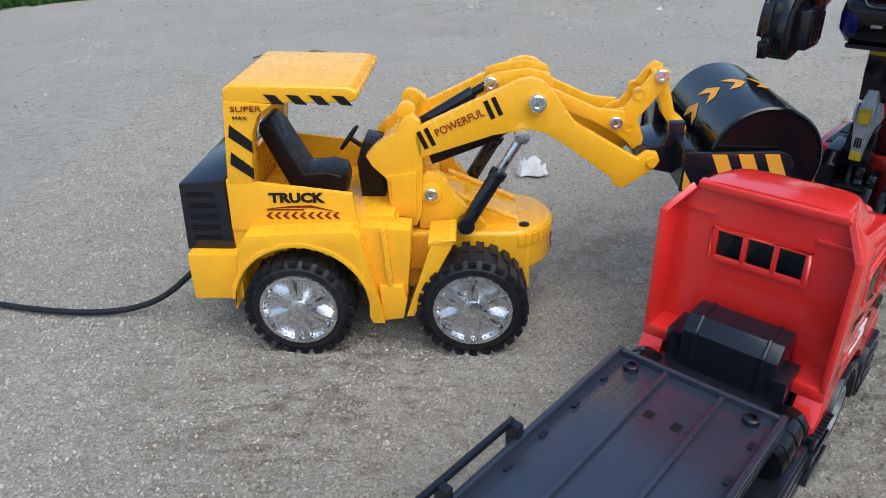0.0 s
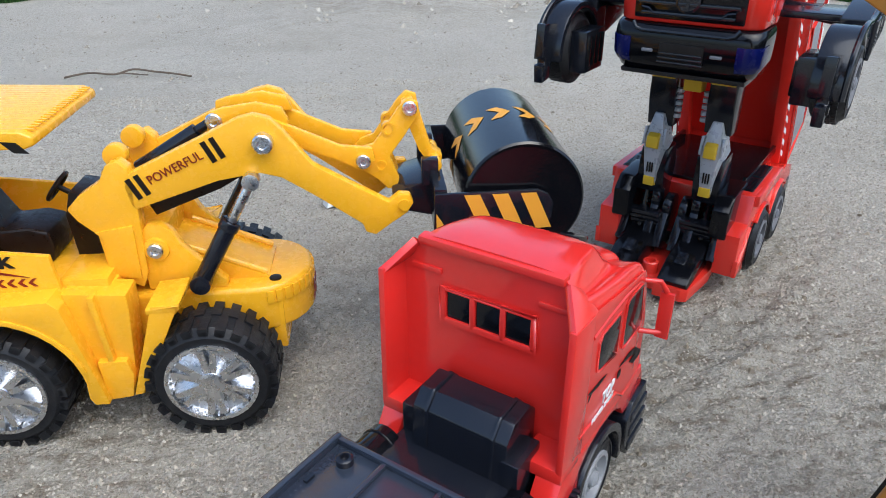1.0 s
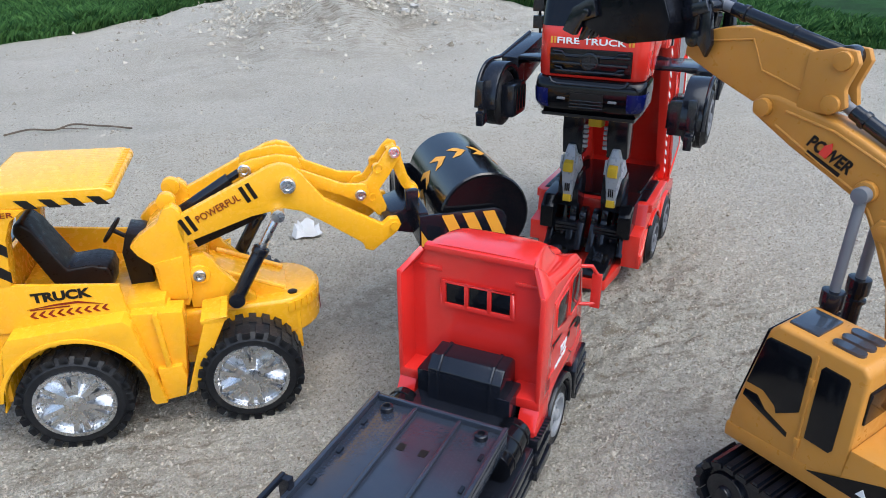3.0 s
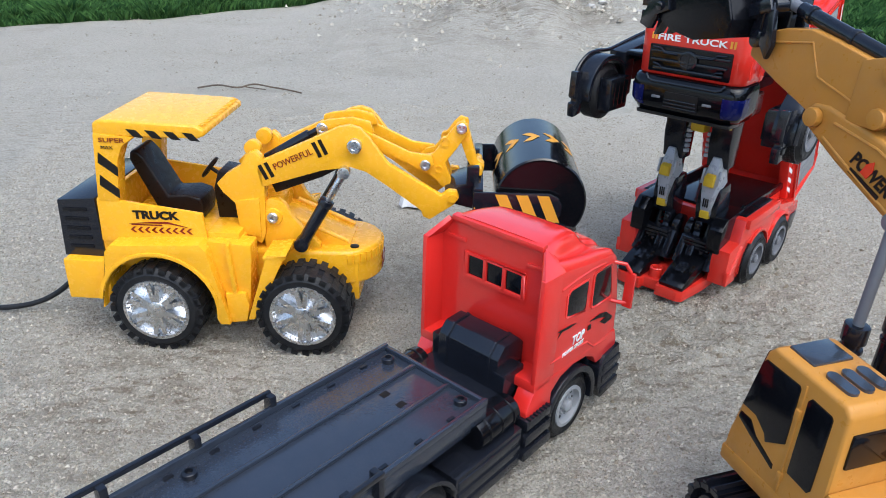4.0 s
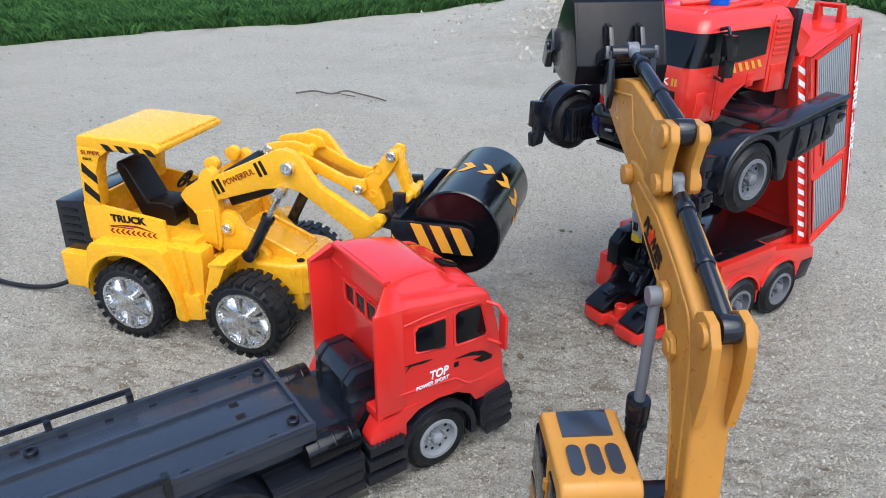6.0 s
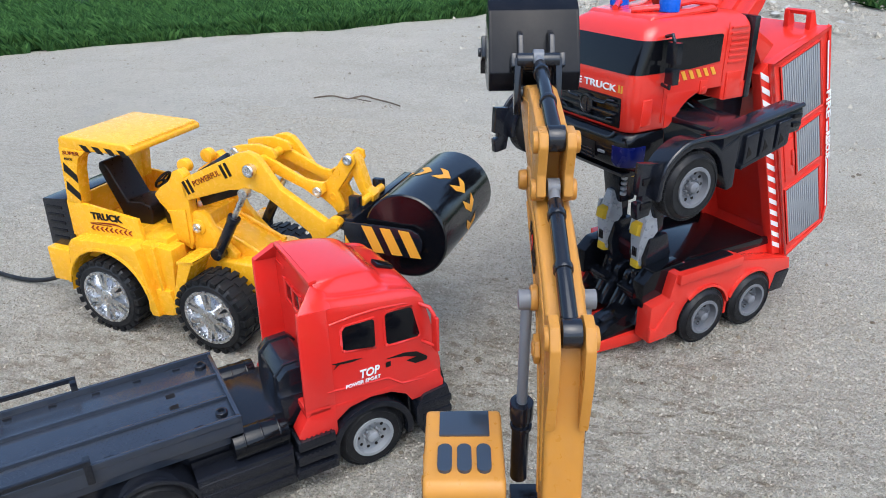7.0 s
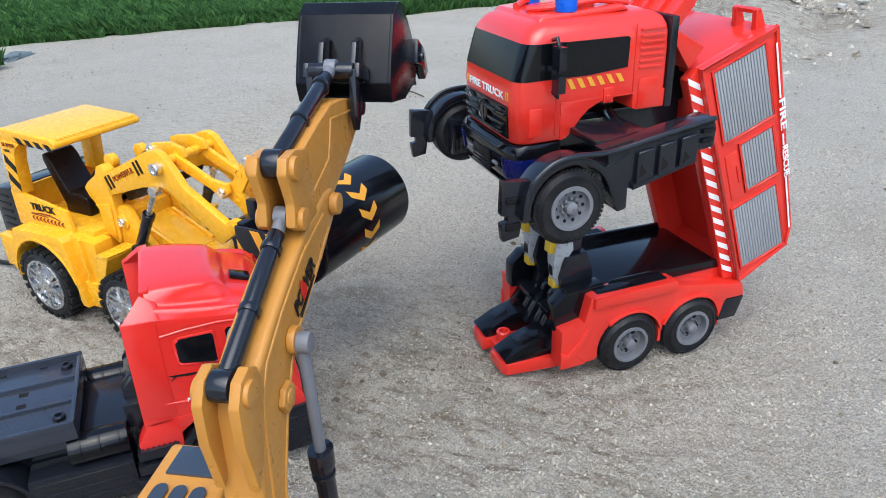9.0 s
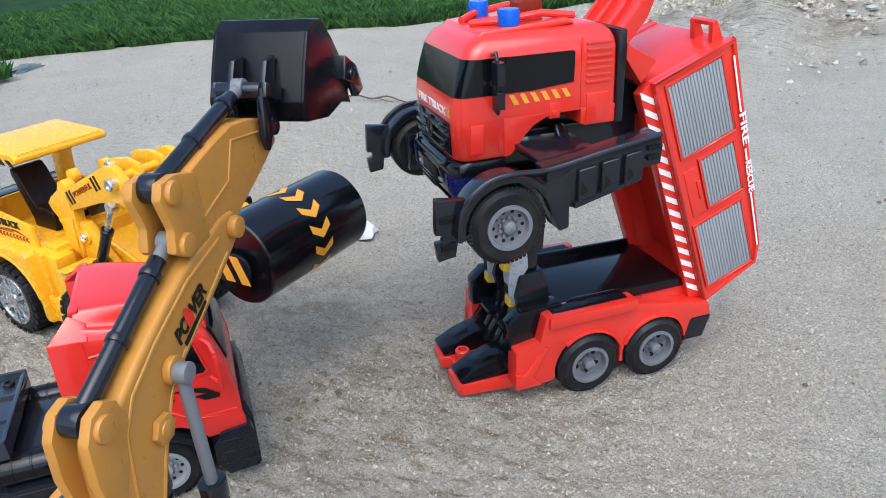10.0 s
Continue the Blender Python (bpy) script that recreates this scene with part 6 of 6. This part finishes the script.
# ---- ochre excavator ----
def excavator():
    t = thing("toy_excavator", pose(0.447, 0.291, 0, 0, 0, 107.5), "ochre plastic toy excavator with raised boom and black bucket", "toy excavator")
    Z, B = (0, 0, 1), (-1, 0, 0)
    # boom
    boom_pts = [(0.096, 0.2830), (0.097, 0.2910), (0.090, 0.2975), (0.078, 0.2985), (0.060, 0.2945), (0.034, 0.2885), (0.012, 0.2800), (-0.014, 0.2680), (-0.034, 0.2570), (-0.0430, 0.2490), (-0.0460, 0.2400), (-0.0480, 0.2080), (-0.0540, 0.1600), (-0.0590, 0.1200), (-0.0330, 0.1200), (-0.0300, 0.1480), (-0.0210, 0.1880), (-0.0080, 0.2150), (0.003, 0.2340), (0.014, 0.2430), (0.032, 0.2515), (0.062, 0.2650), (0.080, 0.2745)]
    bm = bmesh.new()
    prism(bm, boom_pts, -0.0118, 0.0118)
    boom = part("boom", bm, OCHRE, t, "ochre bent boom", bevel=0.0034, seg=4)
    rim = [(0.070, 0.2890), (0.034, 0.2825), (0.000, 0.2690), (-0.024, 0.2560), (-0.0340, 0.2420), (-0.0370, 0.2200), (-0.0430, 0.1650)]
    for s in (-1, 1):
        bm = bmesh.new()
        tube(bm, [(x, s * 0.0116, z) for x, z in rim], 0.0012, 8)
        tube(bm, [(x, s * 0.0116, z) for x, z in [(0.076, 0.2780), (0.040, 0.2600), (0.014, 0.2480), (0.002, 0.2380), (-0.014, 0.2130), (-0.026, 0.1860), (-0.034, 0.1480)]], 0.0012, 8)
        part("boom_seam", bm, OCHRE, boom)
        for x, z, r, hgt in ((0.086, 0.2890, 0.0066, 0.005), (-0.012, 0.2280, 0.0085, 0.0030), (0.005, 0.2500, 0.0075, 0.004)):
            bm = bmesh.new()
            rod(bm, (x, s * 0.012, z), (x, s * (0.0125 + hgt), z), r, r * 0.94, 6 if r > 0.008 else 18)
            if r > 0.008:
                rod(bm, (x, s * 0.012, z), (x, s * (0.0135 + hgt), z), r * 0.6, r * 0.5, 18)
            part("boom_boss", bm, OCHRE, boom, bevel=0.0007)
        # lift cylinders beside the boom
        top, foot = Vector((0.0045, s * 0.0185, 0.2490)), Vector((0.008, s * 0.0195, 0.120))
        mid = top.lerp(foot, 0.56)
        bm = bmesh.new()
        rod(bm, top, mid, 0.0036)
        rod(bm, (top.x, s * 0.0130, top.z), (top.x, s * 0.0240, top.z), 0.0056)
        cyl = part("lift_rod", bm, GREY, t, "grey lift rod", bevel=0.0007)
        bm = bmesh.new()
        rod(bm, mid, foot, 0.0062)
        rod(bm, mid + Vector((0, 0, 0.002)), mid - Vector((0, 0, 0.010)), 0.0080)
        rod(bm, mid - Vector((0, 0, 0.014)), mid - Vector((0, 0, 0.017)), 0.0075)
        part("lift_barrel", bm, BLACK, cyl, "black lift barrel", bevel=0.0007)
    # clevis on the boom's back
    for s in (-1, 1):
        bm = bmesh.new()
        prism(bm, [(-0.030, 0.2480), (-0.034, 0.2620), (-0.041, 0.2665), (-0.050, 0.2645), (-0.0560, 0.2550), (-0.0570, 0.2350), (-0.052, 0.2050), (-0.044, 0.2150)], s * 0.0095 - 0.0030, s * 0.0095 + 0.0030)
        part("clevis", bm, OCHRE, boom, bevel=0.0012)
        bm = bmesh.new()
        rod(bm, (-0.0455, s * 0.012, 0.2560), (-0.0455, s * 0.0150, 0.2560), 0.0066, 0.006)
        part("clevis_boss", bm, OCHRE, boom, bevel=0.0007)
    # decal on the boom
    d = Vector((-0.052, 0, -0.022)).normalized()
    u = Vector((-d.z, 0, d.x)) * -1 if d.x > 0 else Vector((d.z, 0, -d.x))
    for s in (1, -1):
        o = Vector((0.058, 0.0120, 0.2735)) + d * 0.008
        if s < 0:
            o = Vector((0.058, -0.0120, 0.2735)) + d * 0.045
            d = -d
        lettering("lettering", "POWER", 0.0088, o, d, u, PRINT, boom, 0.034, shear=0.15, bold=0.03, label="black lettering POWER")
        bm = bmesh.new()
        flat(bm, [(0.003, -0.006), (0.030, -0.006), (0.030, -0.0025), (0.003, -0.0025)], o, d, u)
        part("small_print", bm, PRINT, boom)
        bm = bmesh.new()
        flat(bm, [(0.0105, 0.000), (0.0165, 0.000), (0.0175, 0.006), (0.0145, 0.0115), (0.0110, 0.007)], o + Vector((0, s * 0.0007, 0)), d, u)
        part("flame_dot", bm, FIRE_RED, boom, "small red print mark")
    # stick
    bm = bmesh.new()
    prism(bm, [(0.1610, 0.3150), (0.1600, 0.3270), (0.1500, 0.3330), (0.1300, 0.3385), (0.108, 0.3410), (0.085, 0.3370), (0.058, 0.3310), (0.056, 0.3000), (0.062, 0.2930), (0.098, 0.2905), (0.130, 0.3020)], -0.0100, 0.0100)
    stick = part("stick", bm, OCHRE, t, "ochre stick arm", bevel=0.0018, seg=3)
    for s in (-1, 1):
        bm = bmesh.new()
        prism(bm, [(0.064, 0.2920), (0.062, 0.3300), (0.044, 0.3350), (0.032, 0.3345), (0.0285, 0.3270), (0.034, 0.3100), (0.031, 0.2985), (0.041, 0.2920)], s * 0.0085 - 0.0030, s * 0.0085 + 0.0030)
        part("stick_clevis", bm, OCHRE, stick, bevel=0.0014)
        for x, z in ((0.0385, 0.3275), (0.0405, 0.2995)):
            bm = bmesh.new()
            rod(bm, (x, s * 0.0110, z), (x, s * 0.0145, z), 0.0064, 0.006)
            part("stick_boss", bm, OCHRE, stick, bevel=0.0007)
        bm = bmesh.new()
        tube(bm, [(x, s * 0.0101, z) for x, z in [(0.145, 0.3270), (0.104, 0.3330), (0.094, 0.3130), (0.062, 0.3040)]], 0.0009, 8)
        part("stick_seam", bm, OCHRE, stick)
    # hydraulic cylinders above boom and stick
    for a, b, k in ((Vector((-0.0455, 0, 0.2590)), Vector((0.0405, 0, 0.3005)), 0.88), (Vector((0.0400, 0, 0.3290)), Vector((0.142, 0, 0.3535)), 0.88)):
        mid = a.lerp(b, k)
        dd = (b - a).normalized()
        bm = bmesh.new()
        rod(bm, a, mid, 0.0050)
        rod(bm, a + Vector((0, -0.0054, 0)), a + Vector((0, 0.0054, 0)), 0.0074)
        cyl = part("cylinder", bm, BLACK, t, "black hydraulic cylinder", bevel=0.0007)
        for f in (0.40, 0.78):
            bm = bmesh.new()
            rod(bm, a.lerp(b, f) - dd * 0.002, a.lerp(b, f) + dd * 0.002, 0.0060)
            part("collar", bm, BLACK, cyl, bevel=0.0006)
        bm = bmesh.new()
        rod(bm, mid, b, 0.0038)
        rod(bm, b + Vector((0, -0.004, 0)), b + Vector((0, 0.004, 0)), 0.0055)
        part("piston", bm, GREY, cyl, "grey piston rod", bevel=0.0006)
    # the arm is slimmer than its outline is tall
    slim = Matrix.Diagonal((1, 0.88, 1, 1))
    for ob in t.children_recursive:
        if ob.type == "MESH":
            ob.data.transform(slim)
    # bucket and its linkage
    prof = [(0.163, 0.3270), (0.160, 0.3400), (0.170, 0.3600), (0.181, 0.3790), (0.192, 0.3850), (0.205, 0.3835), (0.222, 0.3690), (0.240, 0.3480), (0.250, 0.3300), (0.247, 0.3280), (0.236, 0.3455), (0.218, 0.3650), (0.203, 0.3790), (0.193, 0.3805), (0.185, 0.3755), (0.174, 0.3570), (0.166, 0.3400), (0.168, 0.3290)]
    bm = bmesh.new()
    prism(bm, prof, -0.0300, 0.0300)
    bucket = part("bucket", bm, BUCKET, t, "glossy black digging bucket", bevel=0.0008)
    for s in (-1, 1):
        bm = bmesh.new()
        prism(bm, prof[:9] + [(0.230, 0.3230), (0.200, 0.3200)], s * 0.0300 - 0.0015, s * 0.0300 + 0.0015)
        part("bucket_cheek", bm, BUCKET, bucket, bevel=0.001)
        bm = bmesh.new()
        prism(bm, [(0.238, 0.3540), (0.260, 0.3430), (0.272, 0.3230), (0.258, 0.3200), (0.250, 0.3320), (0.232, 0.3380)], s * 0.0315 - 0.0030, s * 0.0315 + 0.0030)
        rod(bm, (0.243, s * 0.034, 0.3400), (0.243, s * 0.037, 0.3400), 0.0035)
        part("side_cutter", bm, BLACK, bucket, "black side cutter", bevel=0.001)
    for y in (-0.024, -0.012, 0, 0.012, 0.024):
        bm = bmesh.new()
        prism(bm, [(0.242, 0.3440), (0.249, 0.3420), (0.259, 0.3150), (0.254, 0.3170), (0.245, 0.3300)], y - 0.0035, y + 0.0035)
        part("tooth", bm, BLACK, bucket, bevel=0.0007)
    for y in (-0.0105, 0.0105):
        bm = bmesh.new()
        prism(bm, [(0.152, 0.3260), (0.150, 0.3520), (0.158, 0.3660), (0.171, 0.3670), (0.165, 0.3500), (0.165, 0.3300)], y - 0.0018, y + 0.0018)
        part("bucket_ear", bm, BLACK, bucket, bevel=0.0008)
    for x, z, w, r in ((0.158, 0.3450, 0.0165, 0.0042), (0.152, 0.3280, 0.0150, 0.0060), (0.142, 0.3520, 0.014, 0.0048)):
        bm = bmesh.new()
        rod(bm, (x, -w, z), (x, w, z), r)
        part("bucket_pin", bm, BLACK, t, "black bucket pin", bevel=0.0008)
    for s in (-1, 1):
        bm = bmesh.new()
        prism(bm, [(0.138, 0.3160), (0.134, 0.3260), (0.139, 0.3540), (0.146, 0.3540), (0.146, 0.3250)], s * 0.0135 - 0.0022, s * 0.0135 + 0.0022)
        part("rocker", bm, BLACK, t, bevel=0.001)
        bm = bmesh.new()
        prism(bm, [(0.138, 0.3490), (0.142, 0.3570), (0.162, 0.3500), (0.160, 0.3410)], s * 0.0160 - 0.0018, s * 0.0160 + 0.0018)
        part("rocker", bm, BLACK, t, bevel=0.001)
    # cab, standing left of the boom
    def cab_ring(y):
        return [(x, y, z) for x, z in ((0.031, 0.077), (0.030, 0.090), (0.0145, 0.1640), (0.009, 0.1700), (-0.047, 0.1675), (-0.051, 0.1625), (-0.052, 0.1080), (-0.052, 0.077))]

    bm = bmesh.new()
    loft(bm, [cab_ring(0.0290), cab_ring(0.0738)])
    cab = part("cab", bm, OCHRE, t, "ochre operator cab", bevel=0.0030, seg=3)
    for pts in ([(0.0070, 0.0655), (0.0075, 0.0365), (-0.0130, 0.0365), (-0.0130, 0.0655)],):
        bm = bmesh.new()
        loft(bm, [[(x, y, 0.1680 + 0.045 * (x + 0.02) * 1.0 + dz) for x, y in pts] for dz in (0.0, 0.0022)])
        part("roof_hatch", bm, SKY_PANE, cab, "dark roof hatch with painted sky sheen", bevel=0.0005)
    for y in (0.0620, 0.0512, 0.0404):
        bm = bmesh.new()
        rings = []
        for dz in (-0.001, 0.0016):
            pts = [(-0.0245 + 0.0040 * math.cos(a), y + 0.0040 * math.sin(a)) for a in [-math.pi / 2 + math.pi * k / 8 for k in range(9)]] + [(-0.0375 + 0.0040 * math.cos(a), y + 0.0040 * math.sin(a)) for a in [math.pi / 2 + math.pi * k / 8 for k in range(9)]]
            rings.append([(x, yy, 0.1690 + 0.045 * (x + 0.02) + dz) for x, yy in pts])
        loft(bm, rings)
        part("roof_slot", bm, SKY_PANE, cab, "dark slot window")
    ys = 0.0740
    for name, pts, mat in (("side_window", [(0.0225, 0.1180), (0.0150, 0.1560), (0.0125, 0.1590), (-0.0150, 0.1590), (-0.0165, 0.1570), (-0.0165, 0.1160), (-0.0020, 0.1060), (0.0000, 0.1110), (0.0100, 0.1180)], GLOSS), ("door_window", [(-0.0235, 0.1000), (-0.0235, 0.1540), (-0.0255, 0.1570), (-0.0405, 0.1560), (-0.0420, 0.1540), (-0.0420, 0.1020), (-0.0400, 0.0990)], GLOSS), ("lower_window", [(0.0235, 0.1070), (0.0225, 0.1120), (0.0130, 0.1120), (0.0060, 0.1040), (-0.0120, 0.0960), (-0.0120, 0.0925), (0.0100, 0.1010)], GLOSS)):
        bm = bmesh.new()
        prism(bm, pts, ys - 0.0008, ys + 0.0006)
        part(name, bm, mat, cab, "black cab window", bevel=0.0003)
    bm = bmesh.new()
    box(bm, -0.0205, -0.0190, ys - 0.0006, ys + 0.0008, 0.080, 0.1620)
    box(bm, -0.0215, -0.0180, ys - 0.0006, ys + 0.0022, 0.1380, 0.1450)
    box(bm, -0.0215, -0.0180, ys - 0.0006, ys + 0.0022, 0.0900, 0.0970)
    part("door_hinge", bm, OCHRE, cab, bevel=0.0005)
    bm = bmesh.new()
    box(bm, -0.0532, -0.0508, 0.0345, 0.0680, 0.1260, 0.1500)
    part("rear_window", bm, GLOSS, cab, "black rear cab window", bevel=0.0010)
    bm = bmesh.new()
    m = Matrix.Translation((0.0235, 0, 0.128)) @ Matrix.Rotation(radians(-11.5), 4, "Y")
    box(bm, -0.0010, 0.0012, 0.0330, 0.0695, -0.034, 0.034, m)
    part("front_window", bm, GLOSS, cab, "black front cab window", bevel=0.0008)
    # house
    bm = bmesh.new()
    prism(bm, [(0.032, 0.066), (0.032, 0.078), (-0.050, 0.082), (-0.052, 0.110), (-0.170, 0.112), (-0.176, 0.100), (-0.172, 0.066)], 0.0200, 0.0745)
    prism(bm, [(0.012, 0.066), (0.012, 0.078), (-0.046, 0.082), (-0.048, 0.110), (-0.170, 0.112), (-0.176, 0.100), (-0.172, 0.066)], -0.0180, 0.0198)
    prism(bm, [(-0.046, 0.066), (-0.046, 0.112), (-0.170, 0.112), (-0.176, 0.100), (-0.172, 0.066)], -0.0600, -0.0182)
    house = part("house", bm, OCHRE, t, "ochre engine house", bevel=0.0022)
    bm = bmesh.new()
    box(bm, -0.150, -0.0480, -0.058, -0.0175, 0.110, 0.128)
    part("engine_cover", bm, OCHRE, house, bevel=0.002)
    bm = bmesh.new()
    rod(bm, (-0.060, -0.048, 0.127), (-0.060, -0.048, 0.136), 0.0052, 0.0045)
    part("filler_cap", bm, OCHRE, house, bevel=0.0008)
    bm = bmesh.new()
    box(bm, -0.160, -0.100, 0.010, 0.070, 0.1118, 0.1135)
    part("top_panel", bm, BLACK, house, "black top panel", bevel=0.0006)
    bm = bmesh.new()
    flat(bm, [(0.030, 0.078), (0.150, 0.078), (0.150, 0.100), (0.075, 0.098)], (0, 0.0746, 0), B, Z)
    band = part("side_print", bm, PRINT, house, "black side print")
    bm = bmesh.new()
    flat(bm, [(0.062, 0.083), (0.069, 0.083), (0.0655, 0.089)], (0, 0.0754, 0), B, Z)
    part("warning_triangle", bm, WHITE, band, "white warning triangle")
    bm = bmesh.new()
    flat(bm, [(0.072, 0.083), (0.090, 0.083), (0.092, 0.087), (0.074, 0.087)], (0, 0.0754, 0), B, Z)
    part("red_print", bm, FIRE_RED, band)
    for y in (-0.0150, 0.0150):
        bm = bmesh.new()
        prism(bm, [(-0.066, 0.108), (-0.060, 0.128), (-0.048, 0.134), (-0.032, 0.128), (-0.024, 0.108)], y - 0.0020, y + 0.0020)
        part("boom_bracket", bm, OCHRE, house, bevel=0.001)
    bm = bmesh.new()
    box(bm, 0.002, 0.018, -0.022, 0.022, 0.078, 0.104)
    part("cylinder_mount", bm, BLACK, house, bevel=0.0015)
    bm = bmesh.new()
    rod(bm, (-0.060, 0.010, 0.046), (-0.060, 0.010, 0.068), 0.052, seg=40)
    part("turntable", bm, BLACK, t, "black turntable", bevel=0.001)
    bm = bmesh.new()
    box(bm, -0.130, 0.010, -0.040, 0.060, 0.018, 0.048)
    part("undercarriage", bm, BLACK, t, bevel=0.002)
    # tracks
    for yc in (0.068, -0.054):
        x0, x1, r = -0.150, 0.016, 0.0230
        path = []
        straight = x1 - x0
        total = 2 * straight + 2 * math.pi * r
        n = 46
        bm = bmesh.new()
        prism(bm, arc(x1, r + 0.003, r - 0.003, -90, 90, 10) + arc(x0, r + 0.003, r - 0.003, 90, 270, 10), yc - 0.013, yc + 0.013)
        belt = part("track", bm, BLACK, t, "black rubber crawler track", bevel=0.001)
        for i in range(n):
            d = total * i / n
            if d < straight:
                p, a = (x0 + d, 2 * r + 0.003), 0
            elif d < straight + math.pi * r:
                a = (d - straight) / r
                p = (x1 + r * math.sin(a), r + 0.003 + r * math.cos(a))
            elif d < 2 * straight + math.pi * r:
                p, a = (x1 - (d - straight - math.pi * r), 0.003), math.pi
            else:
                a = math.pi + (d - 2 * straight - math.pi * r) / r
                p = (x0 + r * math.sin(a), r + 0.003 + r * math.cos(a))
            bm = bmesh.new()
            m = Matrix.Translation((p[0], yc, p[1])) @ Matrix.Rotation(a, 4, "Y")
            box(bm, -0.0042, 0.0042, -0.0185, 0.0185, -0.003, 0.0012, m)
            box(bm, -0.0018, 0.0018, -0.0180, 0.0180, 0.0, 0.0034, m)
            part("track_shoe", bm, BLACK, belt)
        for x in (x0, x1):
            bm = bmesh.new()
            s = 1 if yc > 0 else -1
            rod(bm, (x, yc + s * 0.012, r + 0.003), (x, yc + s * 0.017, r + 0.003), 0.0160, 0.0150)
            rod(bm, (x, yc + s * 0.016, r + 0.003), (x, yc + s * 0.020, r + 0.003), 0.0060, 0.0050)
            part("sprocket", bm, BLACK, belt, bevel=0.0008)


excavator()


# ---- small things on the sand ----
CLODS = [(-0.002, 0.698, 0.004), (-0.052, 0.656, 0.0045), (-0.049, 0.594, 0.005), (0.332, 0.913, 0.005), (0.322, 0.572, 0.0045), (0.739, 0.781, 0.0035), (0.78, 0.809, 0.003), (0.807, 1.329, 0.005), (0.298, 0.521, 0.005), (0.818, 1.341, 0.006), (0.321, 0.574, 0.004), (0.344, 0.916, 0.004), (-0.063, 0.532, 0.003), (0.365, 0.602, 0.003), (0.31, 0.551, 0.0035)]
def litter():
    rng = random.Random(8)
    bm = bmesh.new()
    rims = []
    for k, h in ((1.0, 0.004), (0.62, 0.016), (0.30, 0.008)):
        ring = []
        for i in range(16):
            q = k * rng.uniform(0.62, 1.25)
            a = 2 * math.pi * i / 16
            ring.append(bm.verts.new((0.124 + 0.026 * q * math.cos(a), 0.906 + 0.024 * q * math.sin(a), h * rng.uniform(0.4, 1.5))))
        rims.append(ring)
    for p, q in zip(rims, rims[1:]):
        for i in range(16):
            bm.faces.new((p[i], p[(i + 1) % 16], q[(i + 1) % 16], q[i]))
    bm.faces.new(rims[-1])
    ex = bmesh.ops.extrude_face_region(bm, geom=bm.faces[:])
    bmesh.ops.translate(bm, vec=(0, 0, 0.0006), verts=[v for v in ex["geom"] if isinstance(v, bmesh.types.BMVert)])
    tagged(part("plastic_scrap", bm, SHEET), "crumpled whitish plastic scrap lying on the sand", "litter")
    bm = bmesh.new()
    tube(bm, eased([(-0.430, 1.612, 0.006), (-0.385, 1.630, 0.010), (-0.335, 1.622, 0.007), (-0.300, 1.640, 0.012), (-0.255, 1.626, 0.009), (-0.215, 1.612, 0.007), (-0.175, 1.590, 0.005)], 4), 0.0021, 8)
    tube(bm, eased([(-0.325, 1.626, 0.009), (-0.290, 1.614, 0.008), (-0.265, 1.612, 0.006)], 4), 0.0014, 7)
    tagged(part("twig", bm, TWIG), "thin dry brown forked twig lying on the sand", "twig")
    # a slate by the grass, pale pebbles below the lawn, damp clods between the toys
    def lump(name, x, y, r, flat_by, mat, seed, label, category, group=""):
        m = bmesh.new()
        bmesh.ops.create_icosphere(m, subdivisions=3, radius=r)
        for v in m.verts:
            k = 1 + 0.55 * noise.noise(v.co * (1.3 / r) + Vector((seed, 0, 0))) + 0.25 * noise.noise(v.co * (4 / r) + Vector((0, seed, 0)))
            v.co = Vector((v.co.x * k, v.co.y * k, v.co.z * k * flat_by))
        ob = part(name, m, mat, smooth=30)
        ob.matrix_world = pose(x, y, rise(x, y) + relief(x, y, -0.52 < x < 1.07 and 0.13 < y < 1.22) + r * flat_by * 0.35, 0, 0, seed * 37)
        return tagged(ob, label, category, group)

    slab = lump("slate", -1.80, 1.61, 0.055, 0.25, SLATE, 3, "flat blue-grey slate lying beside the grass", "stone")
    slab.scale = (1.5, 0.6, 1)
    for k in range(60):
        x, y = rng.uniform(0.55, 1.10), rng.uniform(2.75, 3.60)
        lump("pebble", x, y, 0.006 + 0.016 * rng.random() ** 3, 0.6, PEBBLE, k, "pale pebble in rough sand below the lawn", "pebble", "pebbles below the lawn")
    for k, (x, y, r) in enumerate(CLODS):
        lump("clod", x, y, r * 0.75, 0.5, CLOD, k + 0.5, "dark damp clod of earth on the sand", "clod", "clods on the sand")


litter()
